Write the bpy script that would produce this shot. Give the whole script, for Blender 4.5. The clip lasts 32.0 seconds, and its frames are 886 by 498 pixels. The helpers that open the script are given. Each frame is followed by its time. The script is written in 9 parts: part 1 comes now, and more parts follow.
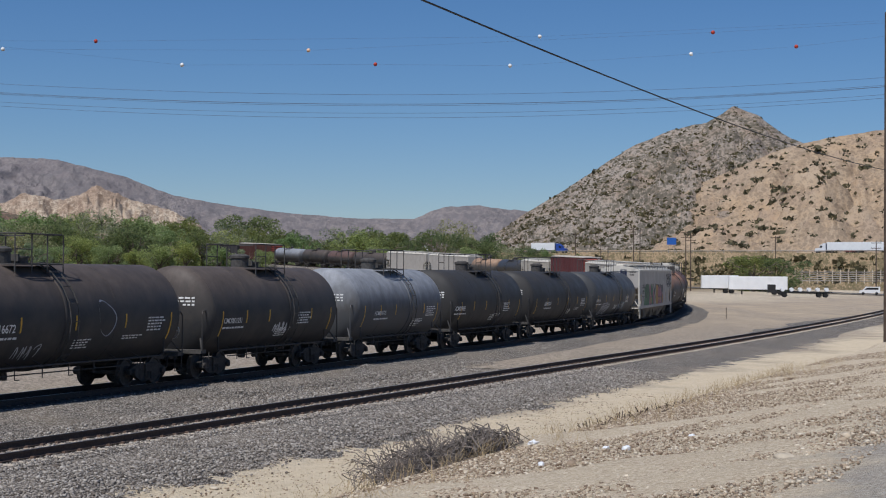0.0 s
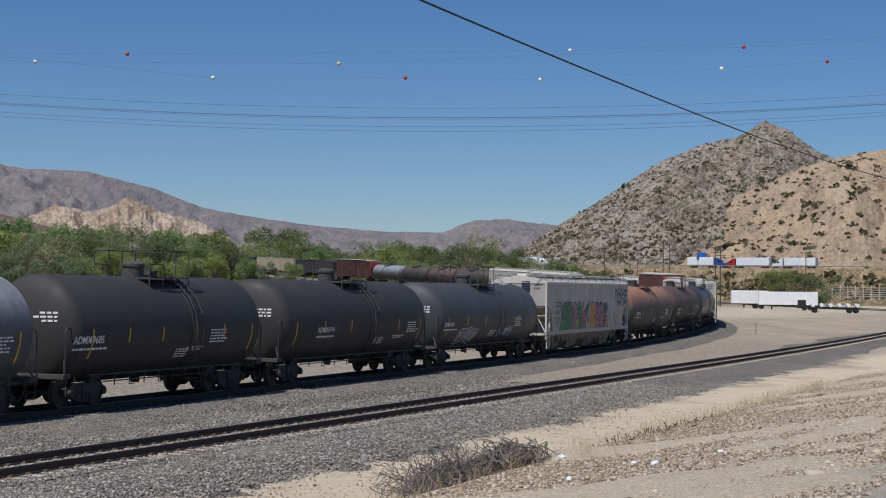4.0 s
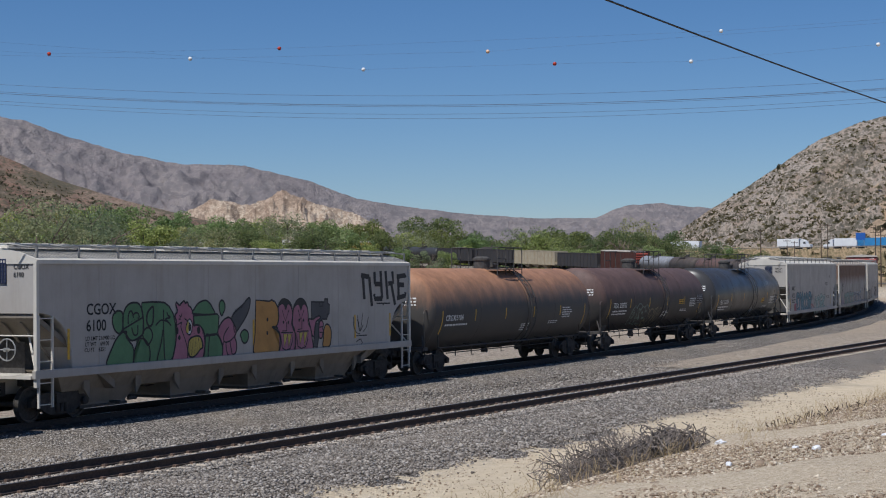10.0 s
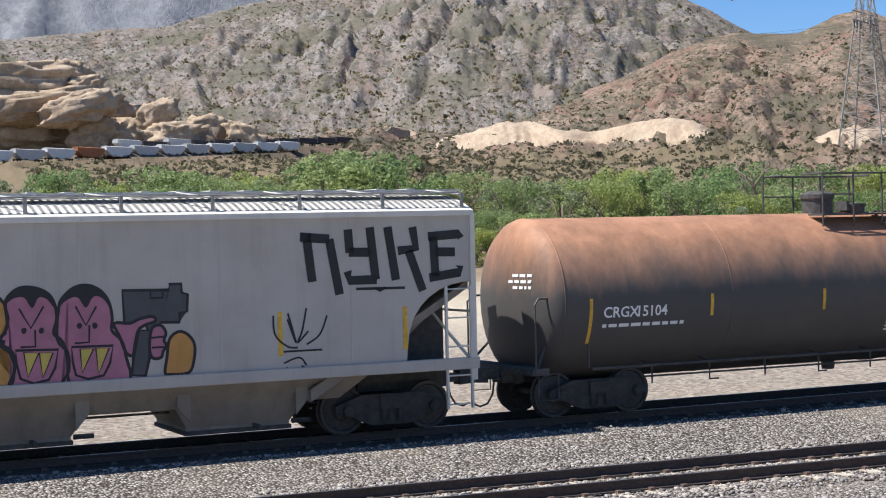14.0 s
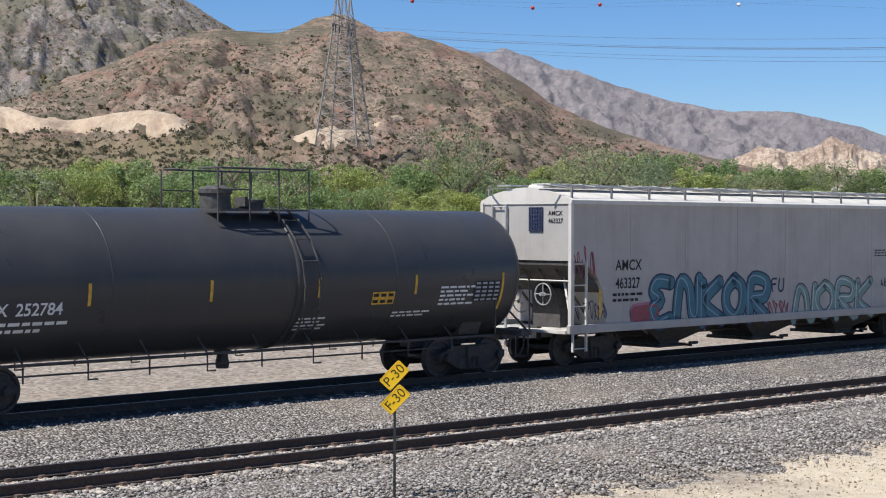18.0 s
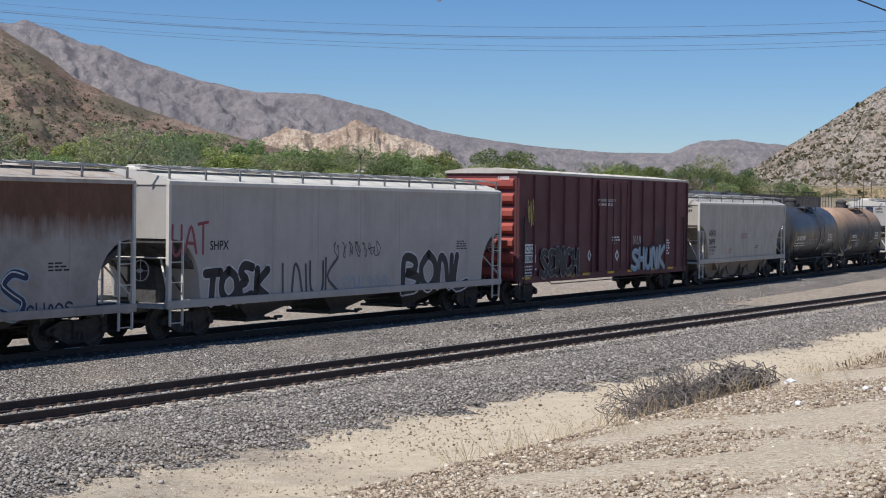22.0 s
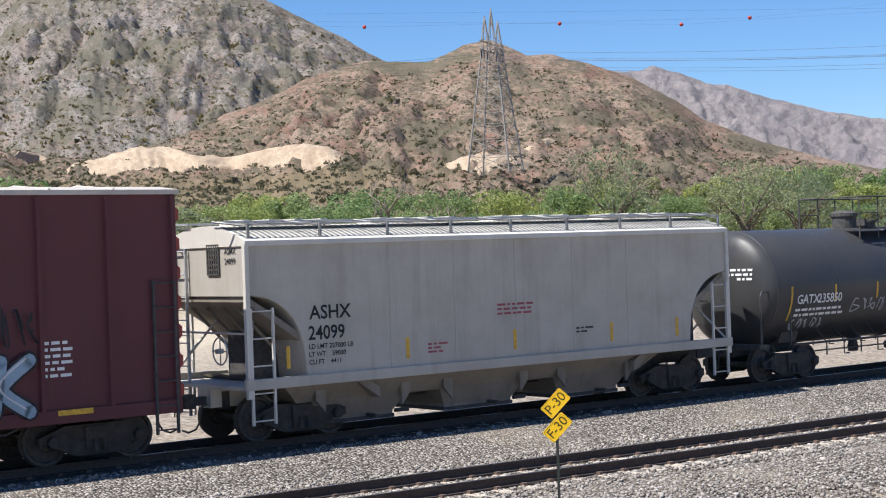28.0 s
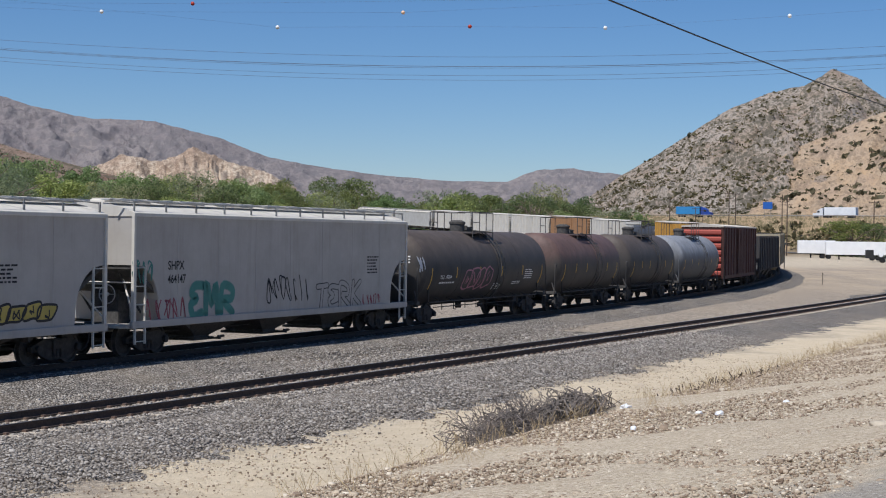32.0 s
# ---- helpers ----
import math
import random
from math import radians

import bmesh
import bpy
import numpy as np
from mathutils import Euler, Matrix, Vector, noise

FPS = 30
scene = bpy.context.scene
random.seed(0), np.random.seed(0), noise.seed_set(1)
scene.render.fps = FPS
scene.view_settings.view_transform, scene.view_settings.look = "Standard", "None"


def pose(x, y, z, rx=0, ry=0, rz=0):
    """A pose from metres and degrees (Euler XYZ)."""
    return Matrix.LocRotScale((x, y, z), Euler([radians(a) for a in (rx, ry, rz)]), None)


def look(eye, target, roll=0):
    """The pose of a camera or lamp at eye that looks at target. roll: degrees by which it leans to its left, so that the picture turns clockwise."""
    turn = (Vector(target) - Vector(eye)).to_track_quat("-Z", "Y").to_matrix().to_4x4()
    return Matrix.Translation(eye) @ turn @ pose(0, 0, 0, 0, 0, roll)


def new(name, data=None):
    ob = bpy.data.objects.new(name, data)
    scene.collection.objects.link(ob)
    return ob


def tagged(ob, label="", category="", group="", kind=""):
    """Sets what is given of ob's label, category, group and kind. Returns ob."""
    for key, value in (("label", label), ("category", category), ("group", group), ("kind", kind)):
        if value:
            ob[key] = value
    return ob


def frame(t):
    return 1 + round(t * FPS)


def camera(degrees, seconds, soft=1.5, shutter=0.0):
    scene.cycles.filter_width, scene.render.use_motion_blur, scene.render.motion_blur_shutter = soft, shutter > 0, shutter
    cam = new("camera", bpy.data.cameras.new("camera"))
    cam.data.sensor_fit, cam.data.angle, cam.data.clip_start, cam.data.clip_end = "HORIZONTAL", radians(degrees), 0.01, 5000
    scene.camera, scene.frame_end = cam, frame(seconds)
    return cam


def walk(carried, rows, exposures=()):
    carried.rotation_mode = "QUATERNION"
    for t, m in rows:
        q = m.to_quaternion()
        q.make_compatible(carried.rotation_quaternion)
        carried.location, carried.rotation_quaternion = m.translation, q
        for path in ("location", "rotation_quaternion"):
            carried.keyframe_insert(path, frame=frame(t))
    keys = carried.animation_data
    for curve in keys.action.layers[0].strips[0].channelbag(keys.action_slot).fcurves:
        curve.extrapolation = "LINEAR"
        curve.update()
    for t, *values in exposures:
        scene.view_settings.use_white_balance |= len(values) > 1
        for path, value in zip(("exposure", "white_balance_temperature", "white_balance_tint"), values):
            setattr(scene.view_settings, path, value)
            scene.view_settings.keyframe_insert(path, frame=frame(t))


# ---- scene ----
cam = camera(30.399, 32.0, soft=1.1)
EYE = (0.0, 0.0, 3.942)


def facing(yaw, pitch, roll, rise=0.0):
    """The camera's pose at the standing point: heading, tilt and lean in degrees."""
    a, b = radians(yaw), radians(pitch)
    ahead = Vector((math.cos(a) * math.cos(b), math.sin(a) * math.cos(b), math.sin(b)))
    eye = Vector(EYE) + Vector((0, 0, rise))
    return look(eye, eye + ahead * 10, roll)


def lifted_eye(t):
    """The camera is held a little higher for a moment round 28 s."""
    return 0.075 * max(0.0, 1 - ((t - 28) / 1.6) ** 2) ** 2


walk(cam, [(t, facing(*turn, lifted_eye(t))) for t, *turn in (
    (0, 22.08, 1.03, 0.35), (0.5, 22.18, 1.25, 0.22), (1, 22.20, 1.34, 0.06),
    (1.5, 22.30, 1.28, 0.13), (2, 22.45, 1.28, 0.26), (2.5, 22.62, 1.35, 0.40),
    (3, 22.80, 1.43, 0.55), (3.5, 22.95, 1.50, 0.61), (5.5, 23.49, 1.33, 0.77),
    (6, 23.50, 1.29, 0.74), (6.5, 23.51, 1.30, 0.66), (7, 23.55, 1.32, 0.55),
    (7.5, 23.58, 1.17, 0.52), (8, 23.62, 0.89, 0.50), (8.5, 23.70, 0.68, 0.39),
    (9, 24.02, 0.70, 0.23), (9.5, 25.33, 0.99, -0.03), (10, 28.47, 1.03, -0.37),
    (10.5, 34.37, 0.57, -0.48), (11, 41.40, 0.03, -0.58), (11.5, 48.40, -0.40, -0.67),
    (12, 54.28, -0.66, -0.98), (12.5, 59.31, -0.58, -1.19), (13, 62.97, -0.59, -1.32),
    (13.5, 65.69, -0.67, -1.28), (15.5, 63.46, 1.17, -0.24), (16, 59.82, 1.34, -0.32),
    (16.5, 55.67, 1.02, -0.63), (17, 52.39, 0.57, -0.48), (17.5, 49.94, -0.10, -0.15),
    (18, 47.49, -0.79, 0.23), (18.5, 44.23, -1.09, 0.72), (19, 40.79, -0.82, 1.14),
    (19.5, 37.58, -0.57, 1.21), (20, 34.72, -0.71, 1.15), (20.5, 32.81, -0.99, 1.12),
    (21, 31.86, -1.23, 1.09), (21.5, 31.38, -1.32, 1.00), (22, 30.98, -1.37, 0.76),
    (22.5, 30.57, -1.39, 0.54), (23, 30.26, -1.28, 0.26), (23.5, 30.40, -0.90, 0.01),
    (24, 31.32, -0.23, -0.15), (24.5, 33.58, 0.70, -0.25), (25, 38.01, 1.15, -0.48),
    (25.5, 43.67, 1.16, -1.00), (27.5, 54.48, -0.07, -2.73), (28, 52.95, 0.13, -1.90),
    (28.5, 49.37, 0.49, -1.07), (29, 44.53, 0.70, -0.72), (29.5, 38.73, 0.47, -0.97),
    (30, 34.02, -0.00, -0.93), (30.5, 30.35, -0.43, -0.46), (31, 27.86, -0.68, -0.07),
    (31.5, 26.30, -0.61, 0.43), (32, 25.34, -0.31, 0.75),
)], exposures=((0, 0.0, 6100, 10), (9, 0.0, 6100, 10), (10, 0.05, 6100, 10), (11, 0.35, 6100, 10), (12, 0.88, 6260, 10), (13, 0.9, 6230, 10), (16, 1.0, 6150, 10), (17, 0.95, 6150, 10), (18, 0.7, 6150, 10), (20, 0.4, 6100, 10), (22, 0.36, 6100, 10), (24.5, 0.35, 6100, 10), (28, 0.97, 6220, 10), (29, 0.85, 6180, 10), (30, 0.28, 6100, 10), (31, 0.26, 6100, 10), (32, 0.25, 6100, 10)))

# light: clear sky, high sun from the far left
SUN = Vector((-0.50, 0.08, 0.86)).normalized()
world = bpy.data.worlds.new("world")
scene.world = world
world.use_nodes = True
_n = world.node_tree.nodes
_sky = _n.new("ShaderNodeTexSky")
_sky.sky_type = "NISHITA"
_sky.sun_disc = False
_sky.sun_elevation = math.asin(SUN.z)
_sky.sun_rotation = math.atan2(SUN.x, SUN.y)
_sky.altitude = 900
_sky.air_density = 1.0
_sky.dust_density = 0.25
_sky.ozone_density = 4.0
_n["Background"].inputs["Strength"].default_value = 0.066
_tone = _n.new("ShaderNodeHueSaturation")
_tone.inputs["Saturation"].default_value = 1.16
_air = _n.new("ShaderNodeMix")
_air.data_type, _air.blend_type = "RGBA", "MULTIPLY"
_air.inputs[0].default_value = 1.0
_air.inputs[7].default_value = (0.93, 0.965, 1.07, 1)
world.node_tree.links.new(_sky.outputs["Color"], _air.inputs[6])
world.node_tree.links.new(_air.outputs[2], _tone.inputs["Color"])
world.node_tree.links.new(_tone.outputs["Color"], _n["Background"].inputs["Color"])
_lamp = bpy.data.lights.new("sun", "SUN")
_lamp.energy, _lamp.angle, _lamp.color = 4.0, radians(0.53), (1.0, 0.95, 0.88)
new("sun", _lamp).matrix_basis = look(SUN * 100, (0, 0, 0))

# ---- helpers for meshes and materials ----


def part(name, bm, material, parent=None, label="", smooth=False):
    """Links a bmesh as one mesh object, under a thing or part where one is given."""
    me = bpy.data.meshes.new(name)
    bm.to_mesh(me)
    bm.free()
    return put(name, me, material, parent, label, smooth)


def put(name, me, material=None, parent=None, label="", smooth=False):
    for m in (material if isinstance(material, (list, tuple)) else [material]):
        if m is not None:
            me.materials.append(m)
    if smooth:
        me.shade_smooth()
    ob = new(name, me)
    if parent is not None:
        ob.parent = parent
    if label:
        ob["label"] = label
    return ob


def again(name, me, parent, m, label=""):
    """Another object on a mesh that exists."""
    ob = new(name, me)
    ob.parent = parent
    ob.matrix_basis = m
    if label:
        ob["label"] = label
    return ob


def raw(name, verts, faces, material, parent=None, label="", smooth=False, slots=None):
    me = bpy.data.meshes.new(name)
    me.from_pydata([tuple(v) for v in verts], [], [tuple(f) for f in faces])
    if slots is not None:
        me.polygons.foreach_set("material_index", slots)
    me.update()
    return put(name, me, material, parent, label, smooth)


def root(name, m, label="", category="", group="", kind=""):
    ob = new(name)
    ob.empty_display_size = 0.3
    ob.matrix_basis = m
    return tagged(ob, label, category, group, kind)


def box(bm, x0, x1, y0, y1, z0, z1, m=None, bevel=0.0):
    v = [bm.verts.new(p) for p in ((x0, y0, z0), (x1, y0, z0), (x1, y1, z0), (x0, y1, z0), (x0, y0, z1), (x1, y0, z1), (x1, y1, z1), (x0, y1, z1))]
    fs = [bm.faces.new([v[i] for i in f]) for f in ((0, 3, 2, 1), (4, 5, 6, 7), (0, 1, 5, 4), (1, 2, 6, 5), (2, 3, 7, 6), (3, 0, 4, 7))]
    if bevel:
        bmesh.ops.bevel(bm, geom=list({e for f in fs for e in f.edges}), offset=bevel, segments=1, affect="EDGES")
    elif m is not None:
        bmesh.ops.transform(bm, matrix=m, verts=v)
    return v


def bar(bm, a, b, r, n=6):
    """A round bar from a to b."""
    a, b = Vector(a), Vector(b)
    d = (b - a)
    q = d.to_track_quat("Z", "Y")
    ring = [[bm.verts.new(p + q @ Vector((r * math.cos(2 * math.pi * i / n), r * math.sin(2 * math.pi * i / n), 0))) for i in range(n)] for p in (a, b)]
    for i in range(n):
        j = (i + 1) % n
        bm.faces.new((ring[0][i], ring[0][j], ring[1][j], ring[1][i]))
    bm.faces.new(ring[0][::-1])
    bm.faces.new(ring[1])


def bars(bm, pts, r, n=6):
    """One round bar bent along a line of points."""
    pts = [Vector(p) for p in pts]
    ways = [(b - a).normalized() for a, b in zip(pts, pts[1:])]
    q = ways[0].to_track_quat("Z", "Y")
    rings, last = [], ways[0]
    for i, p in enumerate(pts):
        w = ways[0] if i == 0 else (ways[-1] if i == len(pts) - 1 else (ways[i - 1] + ways[i]).normalized())
        q = last.rotation_difference(w) @ q
        last = w
        rings.append([bm.verts.new(p + q @ Vector((r * math.cos(2 * math.pi * k / n), r * math.sin(2 * math.pi * k / n), 0))) for k in range(n)])
    for a, b in zip(rings, rings[1:]):
        for k in range(n):
            m = (k + 1) % n
            bm.faces.new((a[k], a[m], b[m], b[k]))
    if (pts[0] - pts[-1]).length > 1e-6:
        bm.faces.new(rings[0][::-1])
        bm.faces.new(rings[-1])


def lathe(bm, prof, axis="x", n=24, centre=(0, 0, 0), cap=False):
    """A turned body: prof is a list of (along, radius)."""
    rings = []
    cx, cy, cz = centre
    for u, r in prof:
        ring = []
        for i in range(n):
            a = 2 * math.pi * i / n
            c, s = math.cos(a) * r, math.sin(a) * r
            p = (cx + u, cy + c, cz + s) if axis == "x" else ((cx + c, cy + u, cz + s) if axis == "y" else (cx + c, cy + s, cz + u))
            ring.append(bm.verts.new(p))
        rings.append(ring)
    for a, b in zip(rings, rings[1:]):
        for i in range(n):
            j = (i + 1) % n
            bm.faces.new((a[i], b[i], b[j], a[j]))
    if cap:
        bm.faces.new(rings[0])
        bm.faces.new(rings[-1][::-1])
    bmesh.ops.recalc_face_normals(bm, faces=bm.faces[:])


def prism(bm, pts, y0, y1, axis="y"):
    """A flat outline pushed through a thickness: pts are (x, z) for axis y, (y, z) for axis x, (x, y) for axis z."""
    def p(a, t):
        return {"y": (a[0], t, a[1]), "x": (t, a[0], a[1]), "z": (a[0], a[1], t)}[axis]
    a = [bm.verts.new(p(q, y0)) for q in pts]
    b = [bm.verts.new(p(q, y1)) for q in pts]
    n = len(pts)
    fs = [bm.faces.new(a), bm.faces.new(b[::-1])]
    for i in range(n):
        fs.append(bm.faces.new((a[i], b[i], b[(i + 1) % n], a[(i + 1) % n])))
    bmesh.ops.recalc_face_normals(bm, faces=fs)
    return fs


class Nodes:
    """Short hand for a node material."""

    def __init__(self, name):
        self.mat = bpy.data.materials.new(name)
        self.mat.use_nodes = True
        self.t = self.mat.node_tree
        self.b = self.t.nodes["Principled BSDF"]
        self.c = self.t.nodes.new("ShaderNodeTexCoord")

    def link(self, a, b):
        self.t.links.new(a, b)

    def node(self, kind, **sets):
        n = self.t.nodes.new(kind)
        for k, v in sets.items():
            n.inputs[k.replace("_", " ")].default_value = v
        return n

    def coords(self, scale=(1, 1, 1), space="Object"):
        m = self.t.nodes.new("ShaderNodeMapping")
        m.inputs["Scale"].default_value = scale
        self.link(self.c.outputs[space], m.inputs["Vector"])
        return m.outputs["Vector"]

    def noise(self, scale, detail=4.0, rough=0.6, stretch=(1, 1, 1), space="Object"):
        n = self.node("ShaderNodeTexNoise", Scale=scale, Detail=detail, Roughness=rough)
        self.link(self.coords(stretch, space), n.inputs["Vector"])
        return n.outputs["Fac"]

    def cells(self, scale, stretch=(1, 1, 1), out="Distance"):
        n = self.node("ShaderNodeTexVoronoi", Scale=scale)
        self.link(self.coords(stretch), n.inputs["Vector"])
        return n.outputs[out]

    def ramp(self, fac, stops):
        n = self.t.nodes.new("ShaderNodeValToRGB")
        e = n.color_ramp.elements
        while len(e) < len(stops):
            e.new(0.5)
        for el, (p, c) in zip(e, stops):
            el.position = p
            el.color = (*c, 1) if len(c) == 3 else c
        self.link(fac, n.inputs["Fac"])
        return n.outputs["Color"]

    def span(self, fac, a, b, lo=0.0, hi=1.0):
        n = self.node("ShaderNodeMapRange", From_Min=a, From_Max=b, To_Min=lo, To_Max=hi)
        self.link(fac, n.inputs["Value"])
        return n.outputs["Result"]

    def math(self, op, a, b=0.5):
        n = self.t.nodes.new("ShaderNodeMath")
        n.operation = op
        for i, v in enumerate((a, b)):
            if isinstance(v, (int, float)):
                n.inputs[i].default_value = v
            else:
                self.link(v, n.inputs[i])
        return n.outputs[0]

    def mix(self, fac, a, b, mode="MIX"):
        n = self.t.nodes.new("ShaderNodeMix")
        n.data_type, n.blend_type = "RGBA", mode
        for s, v in ((n.inputs[0], fac), (n.inputs[6], a), (n.inputs[7], b)):
            if isinstance(v, (int, float)):
                s.default_value = v
            elif isinstance(v, tuple):
                s.default_value = (*v, 1)
            else:
                self.link(v, s)
        return n.outputs[2]

    def axis(self, which, space="Object"):
        n = self.t.nodes.new("ShaderNodeSeparateXYZ")
        self.link(self.c.outputs[space], n.inputs[0])
        return n.outputs[which]

    def chance(self):
        return self.t.nodes.new("ShaderNodeObjectInfo").outputs["Random"]

    def island(self):
        return self.t.nodes.new("ShaderNodeNewGeometry").outputs["Random Per Island"]

    def bump(self, height, strength=0.3, distance=0.02):
        n = self.node("ShaderNodeBump", Strength=strength, Distance=distance)
        self.link(height, n.inputs["Height"])
        self.link(n.outputs["Normal"], self.b.inputs["Normal"])

    def done(self, colour, rough=0.7, metal=0.0, spec=0.3):
        if isinstance(colour, tuple):
            self.b.inputs["Base Color"].default_value = (*colour, 1)
        else:
            self.link(colour, self.b.inputs["Base Color"])
        if isinstance(rough, (int, float)):
            self.b.inputs["Roughness"].default_value = rough
        else:
            self.link(rough, self.b.inputs["Roughness"])
        self.b.inputs["Metallic"].default_value = metal
        self.b.inputs["Specular IOR Level"].default_value = spec
        return self.mat


def paint(name, base, dirt=(0.12, 0.10, 0.08), grime=0.35, rust=0.0, rough=0.5, streak=1.0):
    """Weathered paint: dust in clouds, streaks run down, and rust spots."""
    k = Nodes(name)
    cloud = k.noise(0.9, 5, 0.65)
    run = k.noise(1.0, 4, 0.7, (3.5, 3.5, 0.22))
    c = k.mix(k.span(cloud, 0.35, 0.75, 0, grime), base, dirt)
    c = k.mix(k.span(run, 0.5, 0.8, 0, grime * streak), c, dirt)
    if rust:
        spot = k.noise(2.3, 7, 0.72)
        c = k.mix(k.span(spot, 0.62 - 0.12 * rust, 0.72, 0, rust), c, (0.22, 0.085, 0.035))
    k.bump(k.noise(30, 3), 0.06, 0.01)
    return k.done(c, k.span(cloud, 0.3, 0.8, rough - 0.08, rough + 0.2))


def plain(name, base, rough=0.6, metal=0.0, vary=0.25, scale=6.0):
    k = Nodes(name)
    n = k.noise(scale, 5, 0.65)
    dark = tuple(c * (1 - vary) for c in base)
    light = tuple(min(1, c * (1 + vary)) for c in base)
    return k.done(k.ramp(n, [(0.3, dark), (0.7, light)]), rough, metal)


MESHES = {}


def shared(key, build, material):
    """One mesh, built once and used by all its repeats."""
    if key not in MESHES:
        bm = bmesh.new()
        build(bm)
        me = bpy.data.meshes.new(key[0] if isinstance(key, tuple) else key)
        bm.to_mesh(me)
        bm.free()
        me.materials.append(material)
        MESHES[key] = me
    return MESHES[key]

# ---- materials of the place ----


def ground_material():
    k = Nodes("dry_earth")
    broad = k.noise(0.05, 6, 0.65)
    mid = k.noise(0.9, 6, 0.7)
    fine = k.noise(14, 5, 0.75)
    y = k.axis(1)
    wob = k.math("ADD", y, k.math("MULTIPLY", k.math("SUBTRACT", k.noise(0.4, 5, 0.7), 0.5), 5.0))
    sand = k.ramp(k.noise(2.2, 7, 0.72), [(0.25, (0.52, 0.42, 0.285)), (0.5, (0.63, 0.525, 0.375)), (0.75, (0.70, 0.60, 0.45))])
    sand = k.mix(k.span(k.noise(0.30, 6, 0.7), 0.50, 0.72, 0, 0.5), sand, (0.50, 0.42, 0.32))
    sand = k.mix(k.span(fine, 0.54, 0.70, 0, 0.55), sand, (0.40, 0.325, 0.235))
    sand = k.mix(k.span(k.noise(5.0, 6, 0.8), 0.56, 0.68, 0, 0.45), sand, (0.47, 0.38, 0.27))
    speck = k.cells(26, out="Color")
    chip = k.ramp(speck, [(0.0, (0.27, 0.205, 0.14)), (0.35, (0.48, 0.39, 0.28)), (0.7, (0.62, 0.525, 0.39)), (1.0, (0.80, 0.73, 0.60))])
    chip = k.mix(k.span(k.noise(1.1, 7, 0.75), 0.45, 0.70, 0, 0.45), chip, (0.42, 0.325, 0.23))
    chip = k.mix(k.span(fine, 0.5, 0.72, 0, 0.5), chip, (0.60, 0.50, 0.37))
    grit = k.span(k.noise(0.5, 6, 0.75), 0.35, 0.62, 0.72, 1.0)
    # the rubbly bank, the sandy lane behind it, the grey roadside
    bank = k.math("MULTIPLY", k.span(wob, 2.2, 3.6), k.span(wob, 13.2, 11.6))
    c = k.mix(k.math("MULTIPLY", bank, grit), sand, chip)
    verge = k.span(wob, 3.6, 2.2)
    grey = k.ramp(k.cells(34, out="Color"), [(0.0, (0.16, 0.145, 0.125)), (0.5, (0.33, 0.30, 0.26)), (1.0, (0.50, 0.46, 0.41))])
    c = k.mix(k.math("MULTIPLY", verge, 0.85), c, grey)
    spill = k.math("MULTIPLY", k.span(wob, 17.4, 19.0), k.span(fine, 0.45, 0.6))
    c = k.mix(spill, c, (0.27, 0.245, 0.215))
    scrub = k.ramp(k.noise(0.12, 8, 0.75), [(0.3, (0.12, 0.10, 0.055)), (0.5, (0.24, 0.18, 0.11)), (0.7, (0.34, 0.26, 0.17))])
    far = k.math("ADD", y, k.math("MULTIPLY", broad, 30.0))
    c = k.mix(k.span(far, 88, 118), c, scrub)
    # gravel apron round the train's track
    stone = k.ramp(k.cells(9, out="Color"), [(0.2, (0.19, 0.16, 0.13)), (0.6, (0.35, 0.295, 0.235)), (1.0, (0.50, 0.43, 0.35))])
    stone = k.mix(k.math("MULTIPLY", k.span(k.noise(0.09, 7, 0.72), 0.42, 0.62, 0.15, 0.8), k.span(k.axis(0), 70, 190, 0.15, 1.0)), stone, (0.50, 0.395, 0.275))
    stone = k.mix(k.span(k.noise(0.6, 6, 0.75), 0.5, 0.7, 0, 0.6), stone, (0.26, 0.21, 0.165))
    apron = k.math("MULTIPLY", k.span(far, 33, 36), k.span(far, 62, 78, 1, 0))
    c = k.mix(apron, c, stone)
    k.bump(k.math("ADD", mid, k.math("MULTIPLY", fine, 0.8)), 0.8, 0.10)
    return k.done(c, 0.95, 0, 0.1)


def ballast_material():
    k = Nodes("crushed_stone")
    v = k.t.nodes.new("ShaderNodeTexVoronoi")
    v.inputs["Scale"].default_value = 19
    k.link(k.coords(), v.inputs["Vector"])
    g = k.t.nodes.new("ShaderNodeSeparateColor")
    k.link(v.outputs["Color"], g.inputs[0])
    stone = k.ramp(g.outputs[0], [(0.0, (0.13, 0.105, 0.088)), (0.5, (0.305, 0.272, 0.236)), (0.85, (0.45, 0.41, 0.36)), (1.0, (0.62, 0.575, 0.515))])
    gap = k.span(v.outputs["Distance"], 0.34, 0.68)
    c = k.mix(gap, stone, (0.05, 0.045, 0.04))
    c = k.mix(k.span(k.noise(0.25, 5, 0.6), 0.45, 0.75, 0, 0.45), c, (0.34, 0.28, 0.21))
    k.bump(k.math("SUBTRACT", 1.0, v.outputs["Distance"]), 0.9, 0.05)
    return k.done(c, 0.9, 0, 0.15)


def stone_material():
    k = Nodes("loose_stone")
    c = k.ramp(k.island(), [(0.0, (0.12, 0.098, 0.082)), (0.45, (0.315, 0.282, 0.245)), (0.8, (0.43, 0.39, 0.345)), (1.0, (0.54, 0.495, 0.44))])
    return k.done(k.mix(k.span(k.noise(40, 3), 0.3, 0.7, 0, 0.4), c, (0.14, 0.12, 0.10)), 0.88, 0, 0.2)


